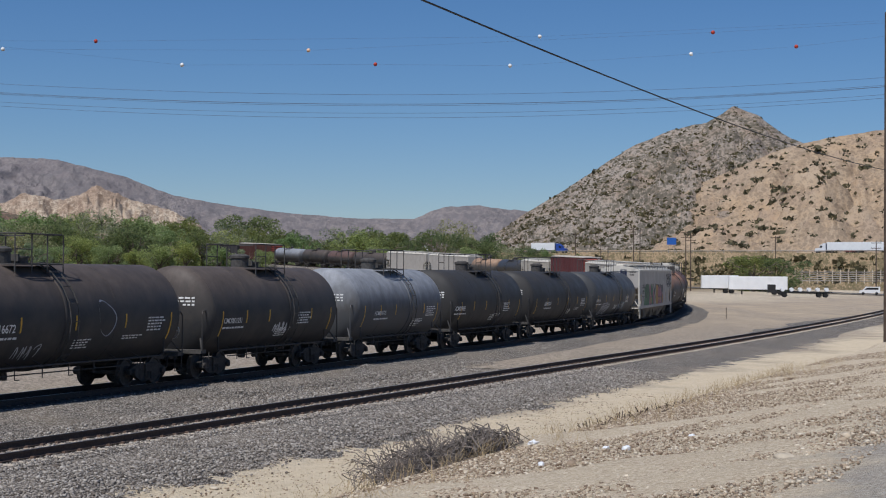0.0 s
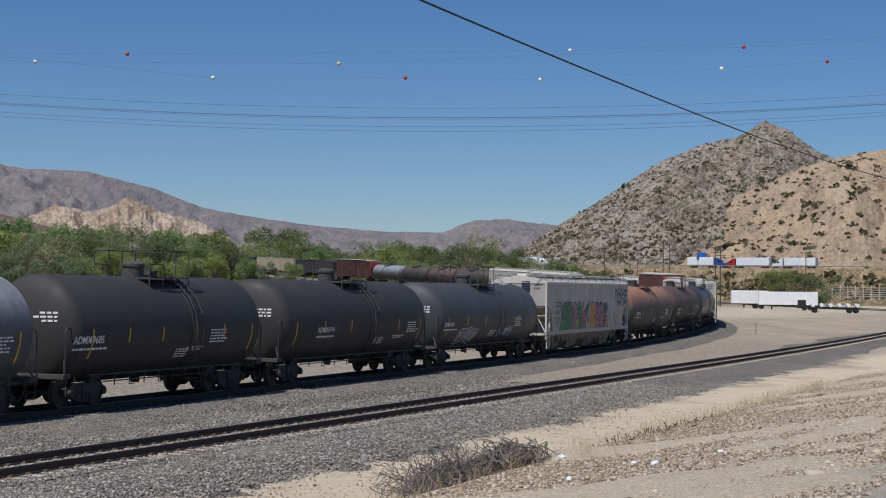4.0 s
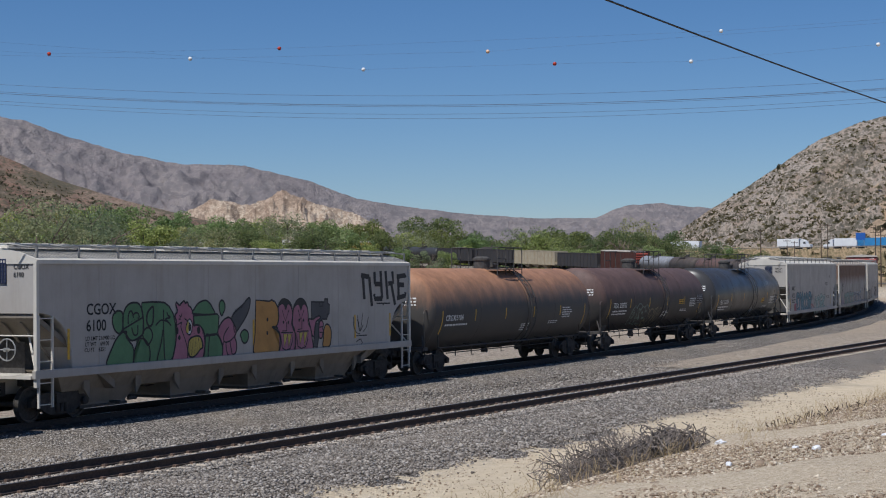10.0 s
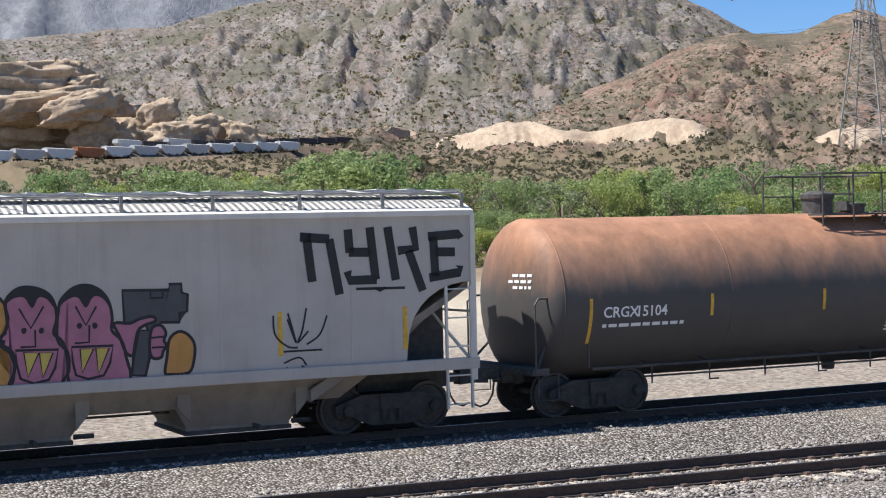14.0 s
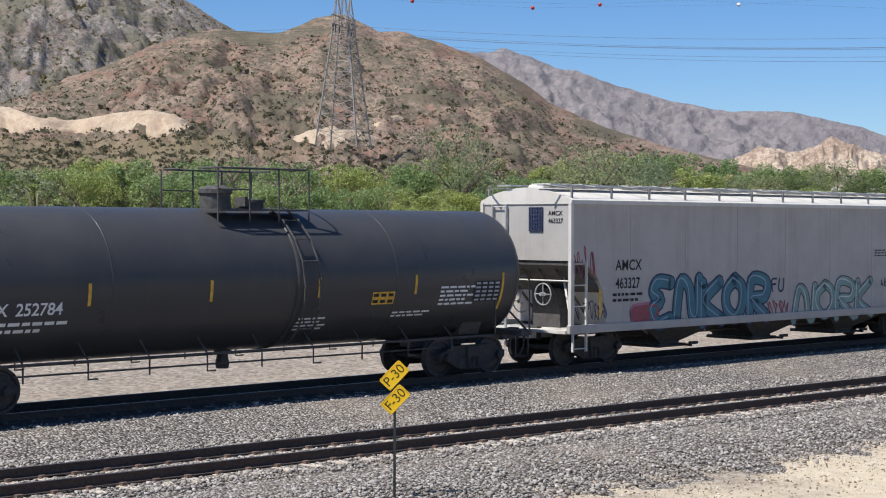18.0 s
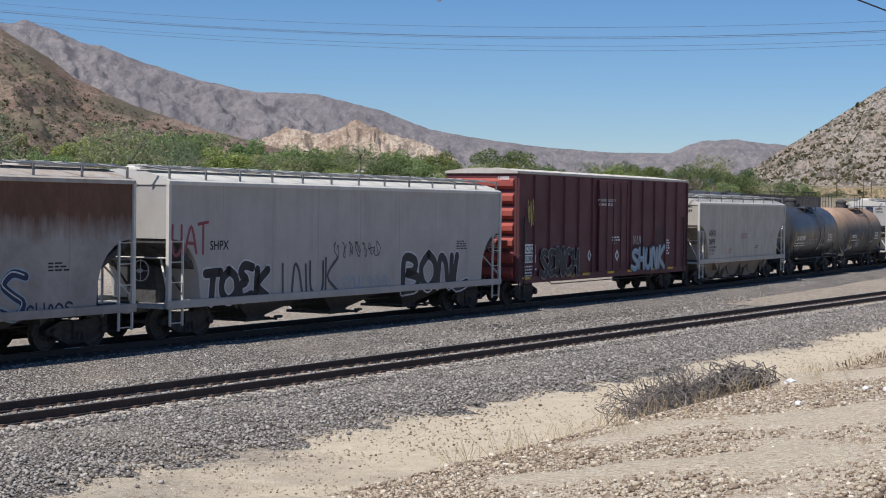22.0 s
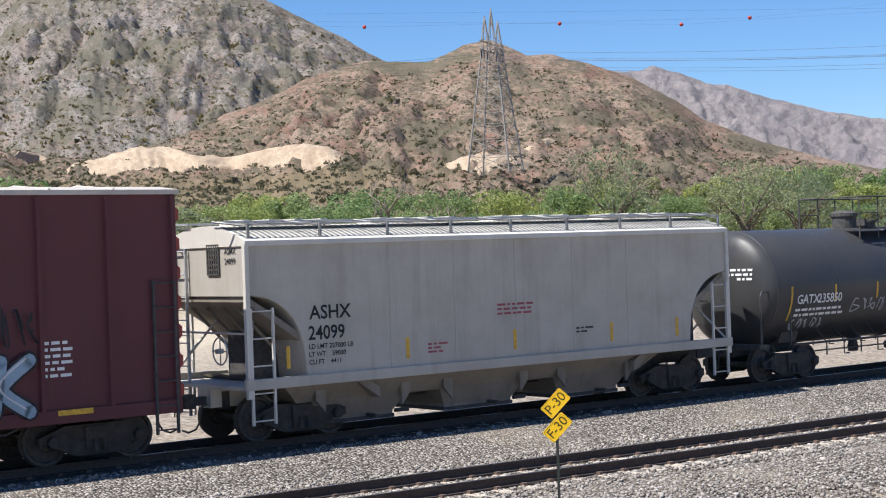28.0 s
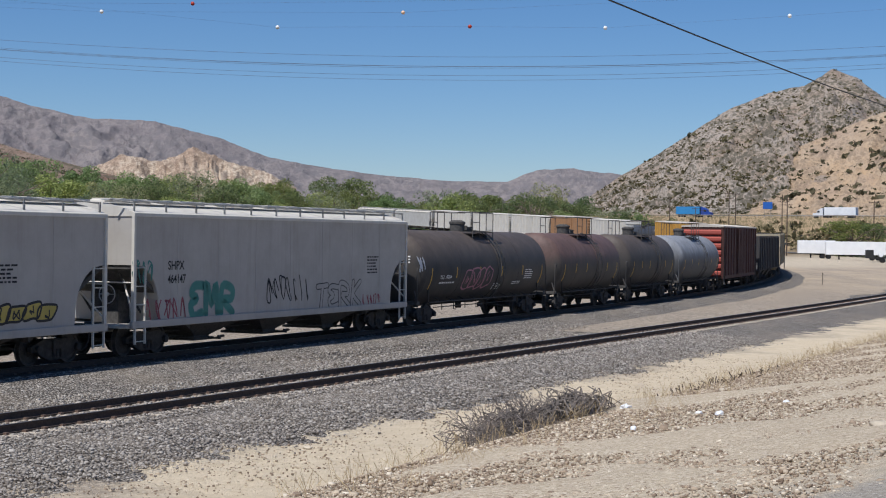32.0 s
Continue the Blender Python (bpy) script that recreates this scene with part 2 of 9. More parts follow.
def slope_coords(k, reach):
    """Texture space of a slope round the valley: metres along it, height, and a little of the way up it."""
    sep = k.t.nodes.new("ShaderNodeSeparateXYZ")
    k.link(k.c.outputs["Object"], sep.inputs[0])
    along = k.math("MULTIPLY", k.math("ARCTAN2", sep.outputs[1], sep.outputs[0]), float(reach))
    back = k.math("POWER", k.math("ADD", k.math("MULTIPLY", sep.outputs[0], sep.outputs[0]), k.math("MULTIPLY", sep.outputs[1], sep.outputs[1])), 0.5)
    out = k.t.nodes.new("ShaderNodeCombineXYZ")
    k.link(along, out.inputs[0])
    k.link(sep.outputs[2], out.inputs[1])
    k.link(k.math("MULTIPLY", back, 0.16), out.inputs[2])
    return out.outputs[0]


def hill_material(name, soil, rock, brush, amount, scale, crag=0.5, red=None, bush=0.16, relief=3.0, reach=900, grass=None, thicket=None):
    """Dry slope: soil and bedrock in patches, crags, and shrubs dotted over it."""
    k = Nodes(name)
    space = slope_coords(k, reach)

    def grain(size, detail, rough, stretch=(1, 1, 1)):
        m = k.t.nodes.new("ShaderNodeMapping")
        m.inputs["Scale"].default_value = stretch
        k.link(space, m.inputs["Vector"])
        n = k.node("ShaderNodeTexNoise", Scale=size * scale, Detail=detail, Roughness=rough)
        k.link(m.outputs["Vector"], n.inputs["Vector"])
        return n.outputs["Fac"]

    big, mid, fine = grain(0.016, 6, 0.62), grain(0.06, 8, 0.72), grain(0.45, 6, 0.78)
    streak = grain(0.14, 7, 0.75, (1.0, 0.45, 0.6))
    c = k.mix(k.span(mid, 0.40, 0.60), soil, tuple(0.5 * (u + v) for u, v in zip(soil, rock)))
    if red:
        c = k.mix(k.span(grain(0.024, 6, 0.7), 0.50, 0.60, 0, 0.75), c, red)
    face = k.math("MULTIPLY", k.span(big, 0.44, 0.56), k.span(streak, 0.40, 0.58))
    c = k.mix(k.math("MULTIPLY", face, crag * 1.6), c, rock)
    c = k.mix(k.span(streak, 0.56, 0.66, 0, 0.45), c, tuple(0.68 * v for v in rock))
    c = k.mix(k.span(fine, 0.54, 0.70, 0, 0.4), c, tuple(min(0.8, 1.2 * v) for v in rock))
    c = k.mix(k.span(fine, 0.45, 0.32, 0, 0.5), c, tuple(0.55 * v for v in soil))
    thick = k.span(grain(0.035, 5, 0.7), 0.36, 0.62, 0.34, 0.86)
    for size, force in ((bush, 1.0), (bush * 2.2, 0.85)):
        v = k.node("ShaderNodeTexVoronoi", Scale=size * scale)
        k.link(space, v.inputs["Vector"])
        dot = k.span(k.math("SUBTRACT", v.outputs["Distance"], k.math("MULTIPLY", thick, 0.72)), 0.05, -0.05, 0, amount * force)
        c = k.mix(dot, c, brush)
    meadow = k.span(grain(0.02, 7, 0.7, (1, 2.2, 1)), 0.56, 0.66, 0, 0.6 * amount)
    c = k.mix(meadow, c, tuple(1.25 * v for v in brush))
    if thicket:
        cover = k.math("MULTIPLY", k.span(grain(0.011, 7, 0.66, (1.0, 1.4, 1.0)), 0.49, 0.57), k.span(fine, 0.30, 0.55, 0.35, 0.85))
        c = k.mix(cover, c, thicket)
    if grass:
        # dry grass grows on the lowest ground, up the valley
        place = k.t.nodes.new("ShaderNodeNewGeometry")
        split = k.t.nodes.new("ShaderNodeSeparateXYZ")
        k.link(place.outputs["Position"], split.inputs["Vector"])
        height = k.math("ADD", split.outputs["Z"], k.math("MULTIPLY", mid, 14.0))
        low = k.math("MULTIPLY", k.span(height, grass[1] + 13.0, grass[1] + 5.0), k.span(fine, 0.32, 0.56, 0.4, 0.9))
        valley = k.span(k.math("SUBTRACT", split.outputs["Y"], k.math("MULTIPLY", split.outputs["X"], 1.34)), -40.0, 50.0)
        c = k.mix(k.math("MULTIPLY", low, valley), c, grass[0])
    k.bump(k.math("ADD", mid, k.math("ADD", streak, k.math("MULTIPLY", fine, 0.3))), 0.6, relief / scale)
    return k.done(c, 0.95, 0, 0.05)


EARTH = ground_material()
BALLAST = ballast_material()
STONE = stone_material()
CONCRETE = plain("tie_concrete", (0.50, 0.43, 0.34), 0.9, 0, 0.25, 9)
RAIL = plain("rail_steel_rusty", (0.076, 0.056, 0.046), 0.8, 0.1, 0.35, 20)
RAILTOP = plain("rail_head_worn", (0.30, 0.28, 0.26), 0.35, 0.8, 0.15, 20)
CLIP = plain("clip_steel", (0.16, 0.11, 0.085), 0.8, 0.2, 0.4, 30)

# ---- ground ----


def lerp(v, a, b):
    v = min(1.0, max(0.0, (v - a[0]) / (b[0] - a[0])))
    v = v * v * (3 - 2 * v)
    return a[1] + (b[1] - a[1]) * v


def gz(x, y):
    """Height of the bare ground."""
    if y < 10:
        z = 0.8 + 0.15 * (10 - max(y, -2))
    elif y < 13:
        z = lerp(y, (10, 0.8), (12.6, -0.5))
    elif y < 17:
        z = -0.5
    elif y < 26:
        z = lerp(y, (17, -0.5), (20.5, -0.36))
    else:
        z = lerp(y, (26, -0.36), (29, -0.2)) + 0.022 * (min(y, 420) - 26)
    return z


def steps(a, b, first, grow):
    out, v, d = [a], a, first
    while v < b:
        v += d
        d *= grow
        out.append(v)
    return out


def build_ground():
    xs = [-v for v in steps(2, 3200, 2, 1.28)][::-1] + [v * 0.6 for v in range(-2, 200)] + steps(121, 4600, 1.5, 1.06)
    ys = [-v for v in steps(6, 3200, 2, 1.3)][::-1] + [-5 + 0.45 * i for i in range(85)] + steps(34, 4600, 1.5, 1.08)
    verts = []
    for y in ys:
        for x in xs:
            z = gz(x, y)
            if -5 < y < 18 and -2 < x < 140:
                lump = noise.fractal((x * 0.35, y * 0.5, 3.1), 1.0, 2.0, 5)
                edge = noise.fractal((x * 0.22, y * 0.12, 9.4), 1.0, 2.0, 3)
                z = gz(x, y + edge * (0.9 if y > 6 else 0.3)) + lump * (0.09 if y < 12.4 else 0.025)
            elif y >= 34:
                z += 0.35 * noise.fractal((x * 0.03, y * 0.03, 1.0), 1.0, 2.0, 4) * min(1, (y - 34) / 40)
            verts.append((x, y, z))
    n = len(xs)
    faces = [(j * n + i, j * n + i + 1, (j + 1) * n + i + 1, (j + 1) * n + i) for j in range(len(ys) - 1) for i in range(n - 1)]
    tagged(raw("ground", verts, faces, EARTH, smooth=True), "pale sandy dry earth with grit, dry scrub further off", "ground", kind="structure")


build_ground()

# ---- the two tracks ----


def lay_main():
    """Centre line of the train's track, metre by metre from -340 to 760: place and heading."""
    pts, heading, x, y = {}, 0.0306, 0.0, 29.28

    def bend(s):
        return 0.005226 * min(1, max(0, (s - 45.85) / 211.1)) - 0.003812 * min(1, max(0, (s - 200) / 200))
    for s in range(0, 761):
        pts[s] = (x, y, 0.0436 * (y - 23.39), heading)
        heading += bend(s + 0.5)
        x, y = x + math.cos(heading), y + math.sin(heading)
    for s in range(1, 341):
        x0, y0 = -s * math.cos(0.0306), 29.28 - s * math.sin(0.0306)
        pts[-s] = (x0, y0, 0.0436 * (y0 - 23.39), 0.0306)
    return pts


MAIN = lay_main()


def main_at(s):
    i = int(math.floor(s))
    f = s - i
    a, b = MAIN[max(-340, min(760, i))], MAIN[max(-340, min(760, i + 1))]
    return tuple(u + (v - u) * f for u, v in zip(a, b))


def near_at(x):
    d = max(0.0, x - 88)
    return (x, 23.39 + 0.00019 * d * d, 0.0083 * 0.00019 * d * d, 0.00038 * d)


def sweep(rows, outline, closed=True):
    """Pushes an outline (across, up) along rows of (x, y, z, heading)."""
    verts, faces, n = [], [], len(outline)
    for x, y, z, h in rows:
        c, s = math.cos(h), math.sin(h)
        verts += [(x - s * o, y + c * o, z + u) for o, u in outline]
    for i in range(len(rows) - 1):
        for j in range(n if closed else n - 1):
            k = (j + 1) % n
            faces.append((i * n + j, (i + 1) * n + j, (i + 1) * n + k, i * n + k))
    if closed:
        faces.append(tuple(range(n)))
        faces.append(tuple(range((len(rows) - 1) * n, len(rows) * n))[::-1])
    return verts, faces


def rail_outline(off):
    return [(off + a, b) for a, b in ((-0.075, -0.19), (0.075, -0.19), (0.075, -0.172), (0.012, -0.15), (0.012, -0.045), (0.037, -0.035), (0.037, -0.003), (0.03, 0.0), (-0.03, 0.0), (-0.037, -0.003), (-0.037, -0.035), (-0.012, -0.045), (-0.012, -0.15), (-0.075, -0.172))]


def tie_mesh():
    bm = bmesh.new()
    prism(bm, [(-0.13, -0.42), (0.13, -0.42), (0.105, -0.2), (-0.105, -0.2)], -1.3, 1.3)
    me = bpy.data.meshes.new("tie")
    for sy in (-1, 1):
        for o in (-0.13, 0.13):
            c = sy * 0.7525 + o
            for f in box(bm, -0.05, 0.05, c - 0.045, c + 0.045, -0.205, -0.145):
                for q in f.link_faces:
                    q.material_index = 1
    bm.to_mesh(me)
    bm.free()
    me.materials.append(CONCRETE)
    me.materials.append(CLIP)
    return me


# Darker stone under the train, with the train's shade put into its colour.
def shade_bed_material():
    k = Nodes("shaded_crushed_stone")
    stone = k.ramp(k.cells(19, out="Color"), [(0.0, (0.045, 0.038, 0.033)), (0.6, (0.11, 0.092, 0.078)), (1.0, (0.20, 0.17, 0.145))])
    k.bump(k.math("SUBTRACT", 1.0, k.cells(19)), 0.9, 0.05)
    return k.done(stone, 0.85, 0, 0.2)


SHADEBED = shade_bed_material()


def bed(name, rows, near, far, label, flush=0.0, crown=None):
    o = [(-3.9 if crown else -3.3, near), (-2.1, -0.24 + flush), (-1.62, -0.22 + flush), (-0.9, -0.21 + 0.3 * flush), (0.9, -0.21 + 0.3 * flush), (1.62, -0.22 + flush), (2.1, -0.24 + flush), (3.3 if crown else 4.6, far)]
    if not crown:
        o = [(-6.1, -0.532)] + o
    v, f = sweep(rows, o, closed=False)
    v = [(x, y, z + 0.03 * noise.fractal((x * 1.3, y * 1.3, 0), 1, 2, 3)) for x, y, z in v]
    slots = [1 if crown and 2 <= k % 7 <= 4 else 0 for k in range(len(f))]
    tagged(raw(name, v, f, [BALLAST, crown or BALLAST], smooth=True, slots=slots), label, "ballast", kind="structure")


NEAR_ROWS = [near_at(x) for x in range(-60, 420, 4)]
MAIN_ROWS = [MAIN[s] for s in range(-340, 741, 4)]
bed("ballast_bed_1", [near_at(x * 0.4) for x in range(-40, 300)] + [near_at(x) for x in range(122, 420, 6)], -0.32, -0.17, "grey crushed stone ballast under the empty track")
bed("ballast_bed_2", MAIN_ROWS, -0.52, -0.75, "crushed stone ballast, oily and dark between the train's rails", 0.06, SHADEBED)


def track_slope():
    """Earth that falls from the ballast of the curve to the level lot."""
    verts, faces, rows = [], [], [MAIN[q] for q in range(70, 741, 5)]
    for x, y, z, h in rows:
        for off in (-3.7, -6.5, -10.0, -16.0):
            px, py = x - math.sin(h) * off, y + math.cos(h) * off
            f = min(1.0, (-off - 3.7) / 9.0)
            low = gz(px, py) - (0.25 if off < -12 else 0.0)
            top = z - 0.50
            verts.append((px, py, top + (low - top) * (f * f * (3 - 2 * f)) + 0.05 * noise.fractal((px * 0.3, py * 0.3, 2.0), 1, 2, 3)))
    for i in range(len(rows) - 1):
        for j in range(3):
            faces.append((i * 4 + j + 1, i * 4 + j, (i + 1) * 4 + j, (i + 1) * 4 + j + 1))
    tagged(raw("track_slope", verts, faces, EARTH, smooth=True), "low gravelly earth slope beside the curved track", "bank", kind="structure")


track_slope()


def build_track(name, rows, label, ties):
    track = root(name, Matrix(), label, "railway track", kind="structure")
    for off in (-0.7525, 0.7525):
        v, f = sweep(rows, rail_outline(off))
        slots = [1 if (k % 14) in (6, 7, 8) else 0 for k in range(len(f))]
        raw("rail", v, f, [RAIL, RAILTOP], track, "rusty steel rail with a worn head", slots=slots)
    me = tie_mesh()
    for x, y, z, h in ties[0]:
        again("tie", me, track, Matrix.Translation((x, y, z)) @ Matrix.Rotation(h, 4, "Z"))
    bm = bmesh.new()
    for x, y, z, h in ties[1]:
        k = len(bm.verts)
        bm.from_mesh(me)
        bm.verts.ensure_lookup_table()
        bmesh.ops.transform(bm, matrix=Matrix.Translation((x, y, z)) @ Matrix.Rotation(h, 4, "Z"), verts=bm.verts[k:])
    if len(bm.verts):
        part("far_ties", bm, [CONCRETE, CLIP], track)["kind"] = "stuff"


build_track("track_1", NEAR_ROWS, "empty railway track with concrete ties and rusty rails",
            ([near_at(4 + 0.61 * i) for i in range(190)], [near_at(4 + 0.61 * i) for i in range(190, 330)]))
build_track("track_2", MAIN_ROWS, "railway track with rusty rails under the freight train",
            ([main_at(4 + 0.61 * i) for i in range(120)], []))

# ---- loose stones, one heap of many ----


def scatter_stones(name, count, place, size, material, label, category="stones"):
    """Many small angular stones as one heap: each an uneven block of eight corners."""
    rng = np.random.default_rng(len(name) + count)
    base = np.array([(-1, -1, -1), (1, -1, -1), (1, 1, -1), (-1, 1, -1), (-1, -1, 1), (1, -1, 1), (1, 1, 1), (-1, 1, 1)], float)
    quad = np.array([(0, 3, 2, 1), (4, 5, 6, 7), (0, 1, 5, 4), (1, 2, 6, 5), (2, 3, 7, 6), (3, 0, 4, 7)])
    pts = place(rng, count)
    v = base[None] * (1 + rng.uniform(-0.45, 0.25, (count, 8, 3)))
    v *= (size * np.exp(rng.normal(0, 0.35, (count, 1, 1)))) * np.array([1.0, 0.8, 0.62])
    a, b = rng.uniform(0, 6.28, count), rng.normal(0, 0.5, count)
    ca, sa, cb, sb = np.cos(a), np.sin(a), np.cos(b), np.sin(b)
    turn = np.stack([np.stack([ca, -sa * cb, sa * sb], 1), np.stack([sa, ca * cb, -ca * sb], 1), np.stack([0 * a, sb, cb], 1)], 1)
    v = np.einsum("nij,nkj->nki", turn, v) + pts[:, None]
    me = bpy.data.meshes.new(name)
    me.vertices.add(count * 8)
    me.vertices.foreach_set("co", v.ravel())
    f = (quad[None] + np.arange(count)[:, None, None] * 8).reshape(-1)
    me.loops.add(len(f))
    me.loops.foreach_set("vertex_index", f.astype(np.int32))
    me.polygons.add(count * 6)
    me.polygons.foreach_set("loop_start", np.arange(0, len(f), 4, dtype=np.int32))
    me.update(calc_edges=True)
    tagged(put(name, me, material), label, category, kind="stuff")


def on_ballast(rng, n):
    x = 8 + 66 * rng.random(n) ** 1.4
    y = 18.1 + 9.7 * rng.random(n) - np.abs(rng.normal(0, 0.45, n)) * (rng.random(n) < 0.25)
    keep = np.abs(np.abs(y - 23.39) - 0.75) > 0.16
    z = np.where(np.abs(y - 23.39) < 1.8, -0.215, np.where(y < 23.4, np.interp(y, [17.4, 20.1, 21.6], [-0.47, -0.32, -0.24]), np.interp(y, [25.15, 26.4, 27.0, 27.8], [-0.24, -0.21, -0.19, 0.02])))
    return np.stack([x, np.where(keep, y, y + 0.3), z + 0.012], 1)


def on_main(rng, n):
    s = 2 + 90 * rng.random(n) ** 1.4
    off = np.where(rng.random(n) < 0.6, rng.uniform(-3.0, -1.65, n), rng.uniform(1.65, 4.5, n))
    q = np.array([main_at(v) for v in s])
    x, y = q[:, 0] - np.sin(q[:, 3]) * off, q[:, 1] + np.cos(q[:, 3]) * off
    return np.stack([x, y, q[:, 2] + np.interp(off, [-3.3, -1.75, 1.75, 3.3, 4.5], [-0.43, -0.16, -0.16, -0.43, -0.45]) + 0.012], 1)


def on_bank(rng, n):
    x = 9 + 60 * rng.random(n) ** 1.5
    y = np.clip(np.where(rng.random(n) < 0.25, 9.8 + rng.normal(0, 1.1, n), 2.5 + 9.6 * rng.random(n)), 1, 12.3)
    return np.stack([x, y, np.array([gz(a, b) for a, b in zip(x, y)]) + 0.01], 1)


scatter_stones("gravel", 78000, on_ballast, 0.021, STONE, "grey and brown crushed stones lying beside the rails", "gravel")
scatter_stones("gravel", 16000, on_main, 0.021, STONE, "grey crushed stones along the train's track", "gravel")
PALE_STONE = plain("pale_stone", (0.50, 0.43, 0.33), 0.9, 0, 0.35, 3)
BANK_STONE = Nodes("bank_rubble")
BANK_STONE = BANK_STONE.done(BANK_STONE.ramp(BANK_STONE.island(), [(0.0, (0.17, 0.12, 0.085)), (0.4, (0.36, 0.28, 0.20)), (0.8, (0.52, 0.43, 0.32)), (1.0, (0.70, 0.62, 0.50))]), 0.9, 0, 0.1)
scatter_stones("bank_stones", 80000, on_bank, 0.0125, BANK_STONE, "small pale stones on the sandy bank", "stones")


def on_lane(rng, n):
    x, y = 12 + 50 * rng.random(n) ** 1.4, 17.8 - np.abs(rng.normal(0, 2.4, n))
    return np.stack([x, y, np.array([gz(a, b) for a, b in zip(x, y)]) + 0.008], 1)


scatter_stones("lane_grit", 6000, on_lane, 0.013, BANK_STONE, "scattered small stones on the sandy lane", "stones")
scatter_stones("bank_rubble", 5200, on_bank, 0.021, BANK_STONE, "loose brown and pale rubble on the bank", "rubble")

# ---- hills and mountains ----


def polar(az, el, d):
    a = radians(az)
    return d * math.cos(a), d * math.sin(a), EYE[2] + d * math.tan(radians(el))


def ridge_el(profile, az):
    if az >= profile[0][0]:
        return profile[0][1]
    for (a0, e0), (a1, e1) in zip(profile, profile[1:]):
        if a1 <= az <= a0:
            return e0 + (e1 - e0) * (az - a0) / (a1 - a0)
    return profile[-1][1]


class Hill:
    """A hillside: its skyline (azimuth, elevation) at the crest's distance, its foot nearer, folded by gullies."""

    def __init__(self, profile, foot, crest, power, gully, seed, base=4.0, fold=1.0, rough=0.05):
        self.p, self.d0, self.d1, self.power, self.gully, self.seed, self.base, self.fold, self.rough = profile, foot, crest, power, gully, seed, base, fold, rough

    def height(self, az, u):
        top = EYE[2] + self.d1 * math.tan(radians(ridge_el(self.p, az)))
        rise = top - self.base
        d = self.d0 + (self.d1 - self.d0) * u
        x, y = d * math.cos(radians(az)), d * math.sin(radians(az))
        k = self.fold * 7.0 / self.d1
        q = Vector((x * k, y * k, self.seed))
        warp = noise.fractal(q * 0.8, 1.0, 2.0, 4)
        # gullies run down the slope and fork
        g1 = 1 - abs(noise.noise(Vector((az * 0.45 * self.fold + warp * 1.3 + u * 0.6, u * 1.1 + warp * 0.5, self.seed)))) * 2
        g2 = 1 - abs(noise.noise(Vector((az * 1.3 * self.fold + warp * 2.0 - u * 0.9, u * 2.6, self.seed + 5)))) * 2
        g3 = 1 - abs(noise.noise(Vector((az * 3.4 * self.fold + warp * 3.0 + u * 1.5, u * 4.5 + warp, self.seed + 9)))) * 2
        g4 = 1 - abs(noise.noise(Vector((az * 8.0 * self.fold - warp * 4.0, u * 11.0, self.seed + 14)))) * 2
        fine = noise.fractal(q * 3.5, 0.85, 2.1, 7) + 0.5 * noise.fractal(q * 11.0, 0.75, 2.1, 4)
        shape = max(0.0, u) ** (self.power if isinstance(self.power, float) else self.power(az))
        mid = math.sin(math.pi * min(1, max(0, u))) ** 0.7
        z = self.base + rise * (shape - self.gully * mid * (0.16 * g1 + 0.06 * g2 + 0.030 * g3 + 0.014 * g4) * (0.08 + shape)) + rise * self.rough * fine * (0.25 + 0.75 * mid) * min(1, u * 2.2)
        return x, y, z

    def build(self, name, material, label, across, up, category="hill"):
        a0, a1 = self.p[-1][0], self.p[0][0]
        verts = []
        for j in range(up + 1):
            for i in range(across + 1):
                verts.append(self.height(a0 + (a1 - a0) * i / across, j / up))
        for j in (1, 2):
            for i in range(across + 1):
                az = a0 + (a1 - a0) * i / across
                x, y, z = self.height(az, 1.0)
                f = 1 + 0.2 * j
                verts.append((x * f, y * f, z - (z - self.base) * 0.5 * j))
        n = across + 1
        faces = [(j * n + i + 1, j * n + i, (j + 1) * n + i, (j + 1) * n + i + 1) for j in range(up + 2) for i in range(across)]
        return tagged(raw(name, verts, faces, material, smooth=True), label, category, kind="structure")


FAR_RANGE = Hill([(52, 6.3), (46.7, 6.1), (45.4, 6.2), (43.4, 5.57), (41.4, 4.93), (39.6, 4.38), (37.4, 4.02), (35.4, 3.95), (33.1, 3.39), (31.5, 2.82), (30, 2.55), (27.9, 2.28), (25.1, 2.07), (23.1, 2.08), (22.1, 2.48), (20.8, 2.56), (19.1, 2.36), (16, 2.2)], 2500, 4300, 0.9, 0.65, 1.3, -20, 2.0, 0.05)
GREY_MOUNT = Hill([(90, 9.5), (80, 9.4), (75, 9.24), (73.4, 9.07), (71.5, 8.46), (66, 7)], 3000, 4200, 0.9, 0.8, 7.7, 10, 1.5, 0.05)
MAIN_MOUNT = Hill([(95, 5), (85, 6.6), (80, 7.1), (75, 7.54), (73.2, 8.03), (71.5, 8.4), (69.5, 8.98), (67.9, 9.24), (67.2, 9.75), (66.4, 10.05), (64, 10.3), (61.5, 9.94), (60.3, 9.54), (58.5, 8.75), (56.3, 7.65), (55.1, 6.95), (52, 5.5), (48, 4)], 900, 2300, 0.95, 0.42, 4.2, 8, 1.3, 0.04)
PYLON_HILL = Hill([(96, 3.9), (80, 3.8), (70, 3.9), (64, 4.2), (59.5, 5.3), (57.5, 6.25), (55.5, 6.8), (53.3, 6.65), (52, 7.2), (51.1, 7.4), (49.8, 6.8), (48.9, 6.78), (47.7, 6.45), (46.2, 5.9), (44.6, 4.96), (43.75, 4.3), (41.75, 3.45), (39.35, 2.7), (37.4, 2.24), (34, 1.4), (30, 1.0)], 260, 1300, lambda az: 1.6 - 0.68 * min(1.0, max(0.0, (az - 50) / 16)), 0.6, 2.9, 3, 1.4, 0.03)
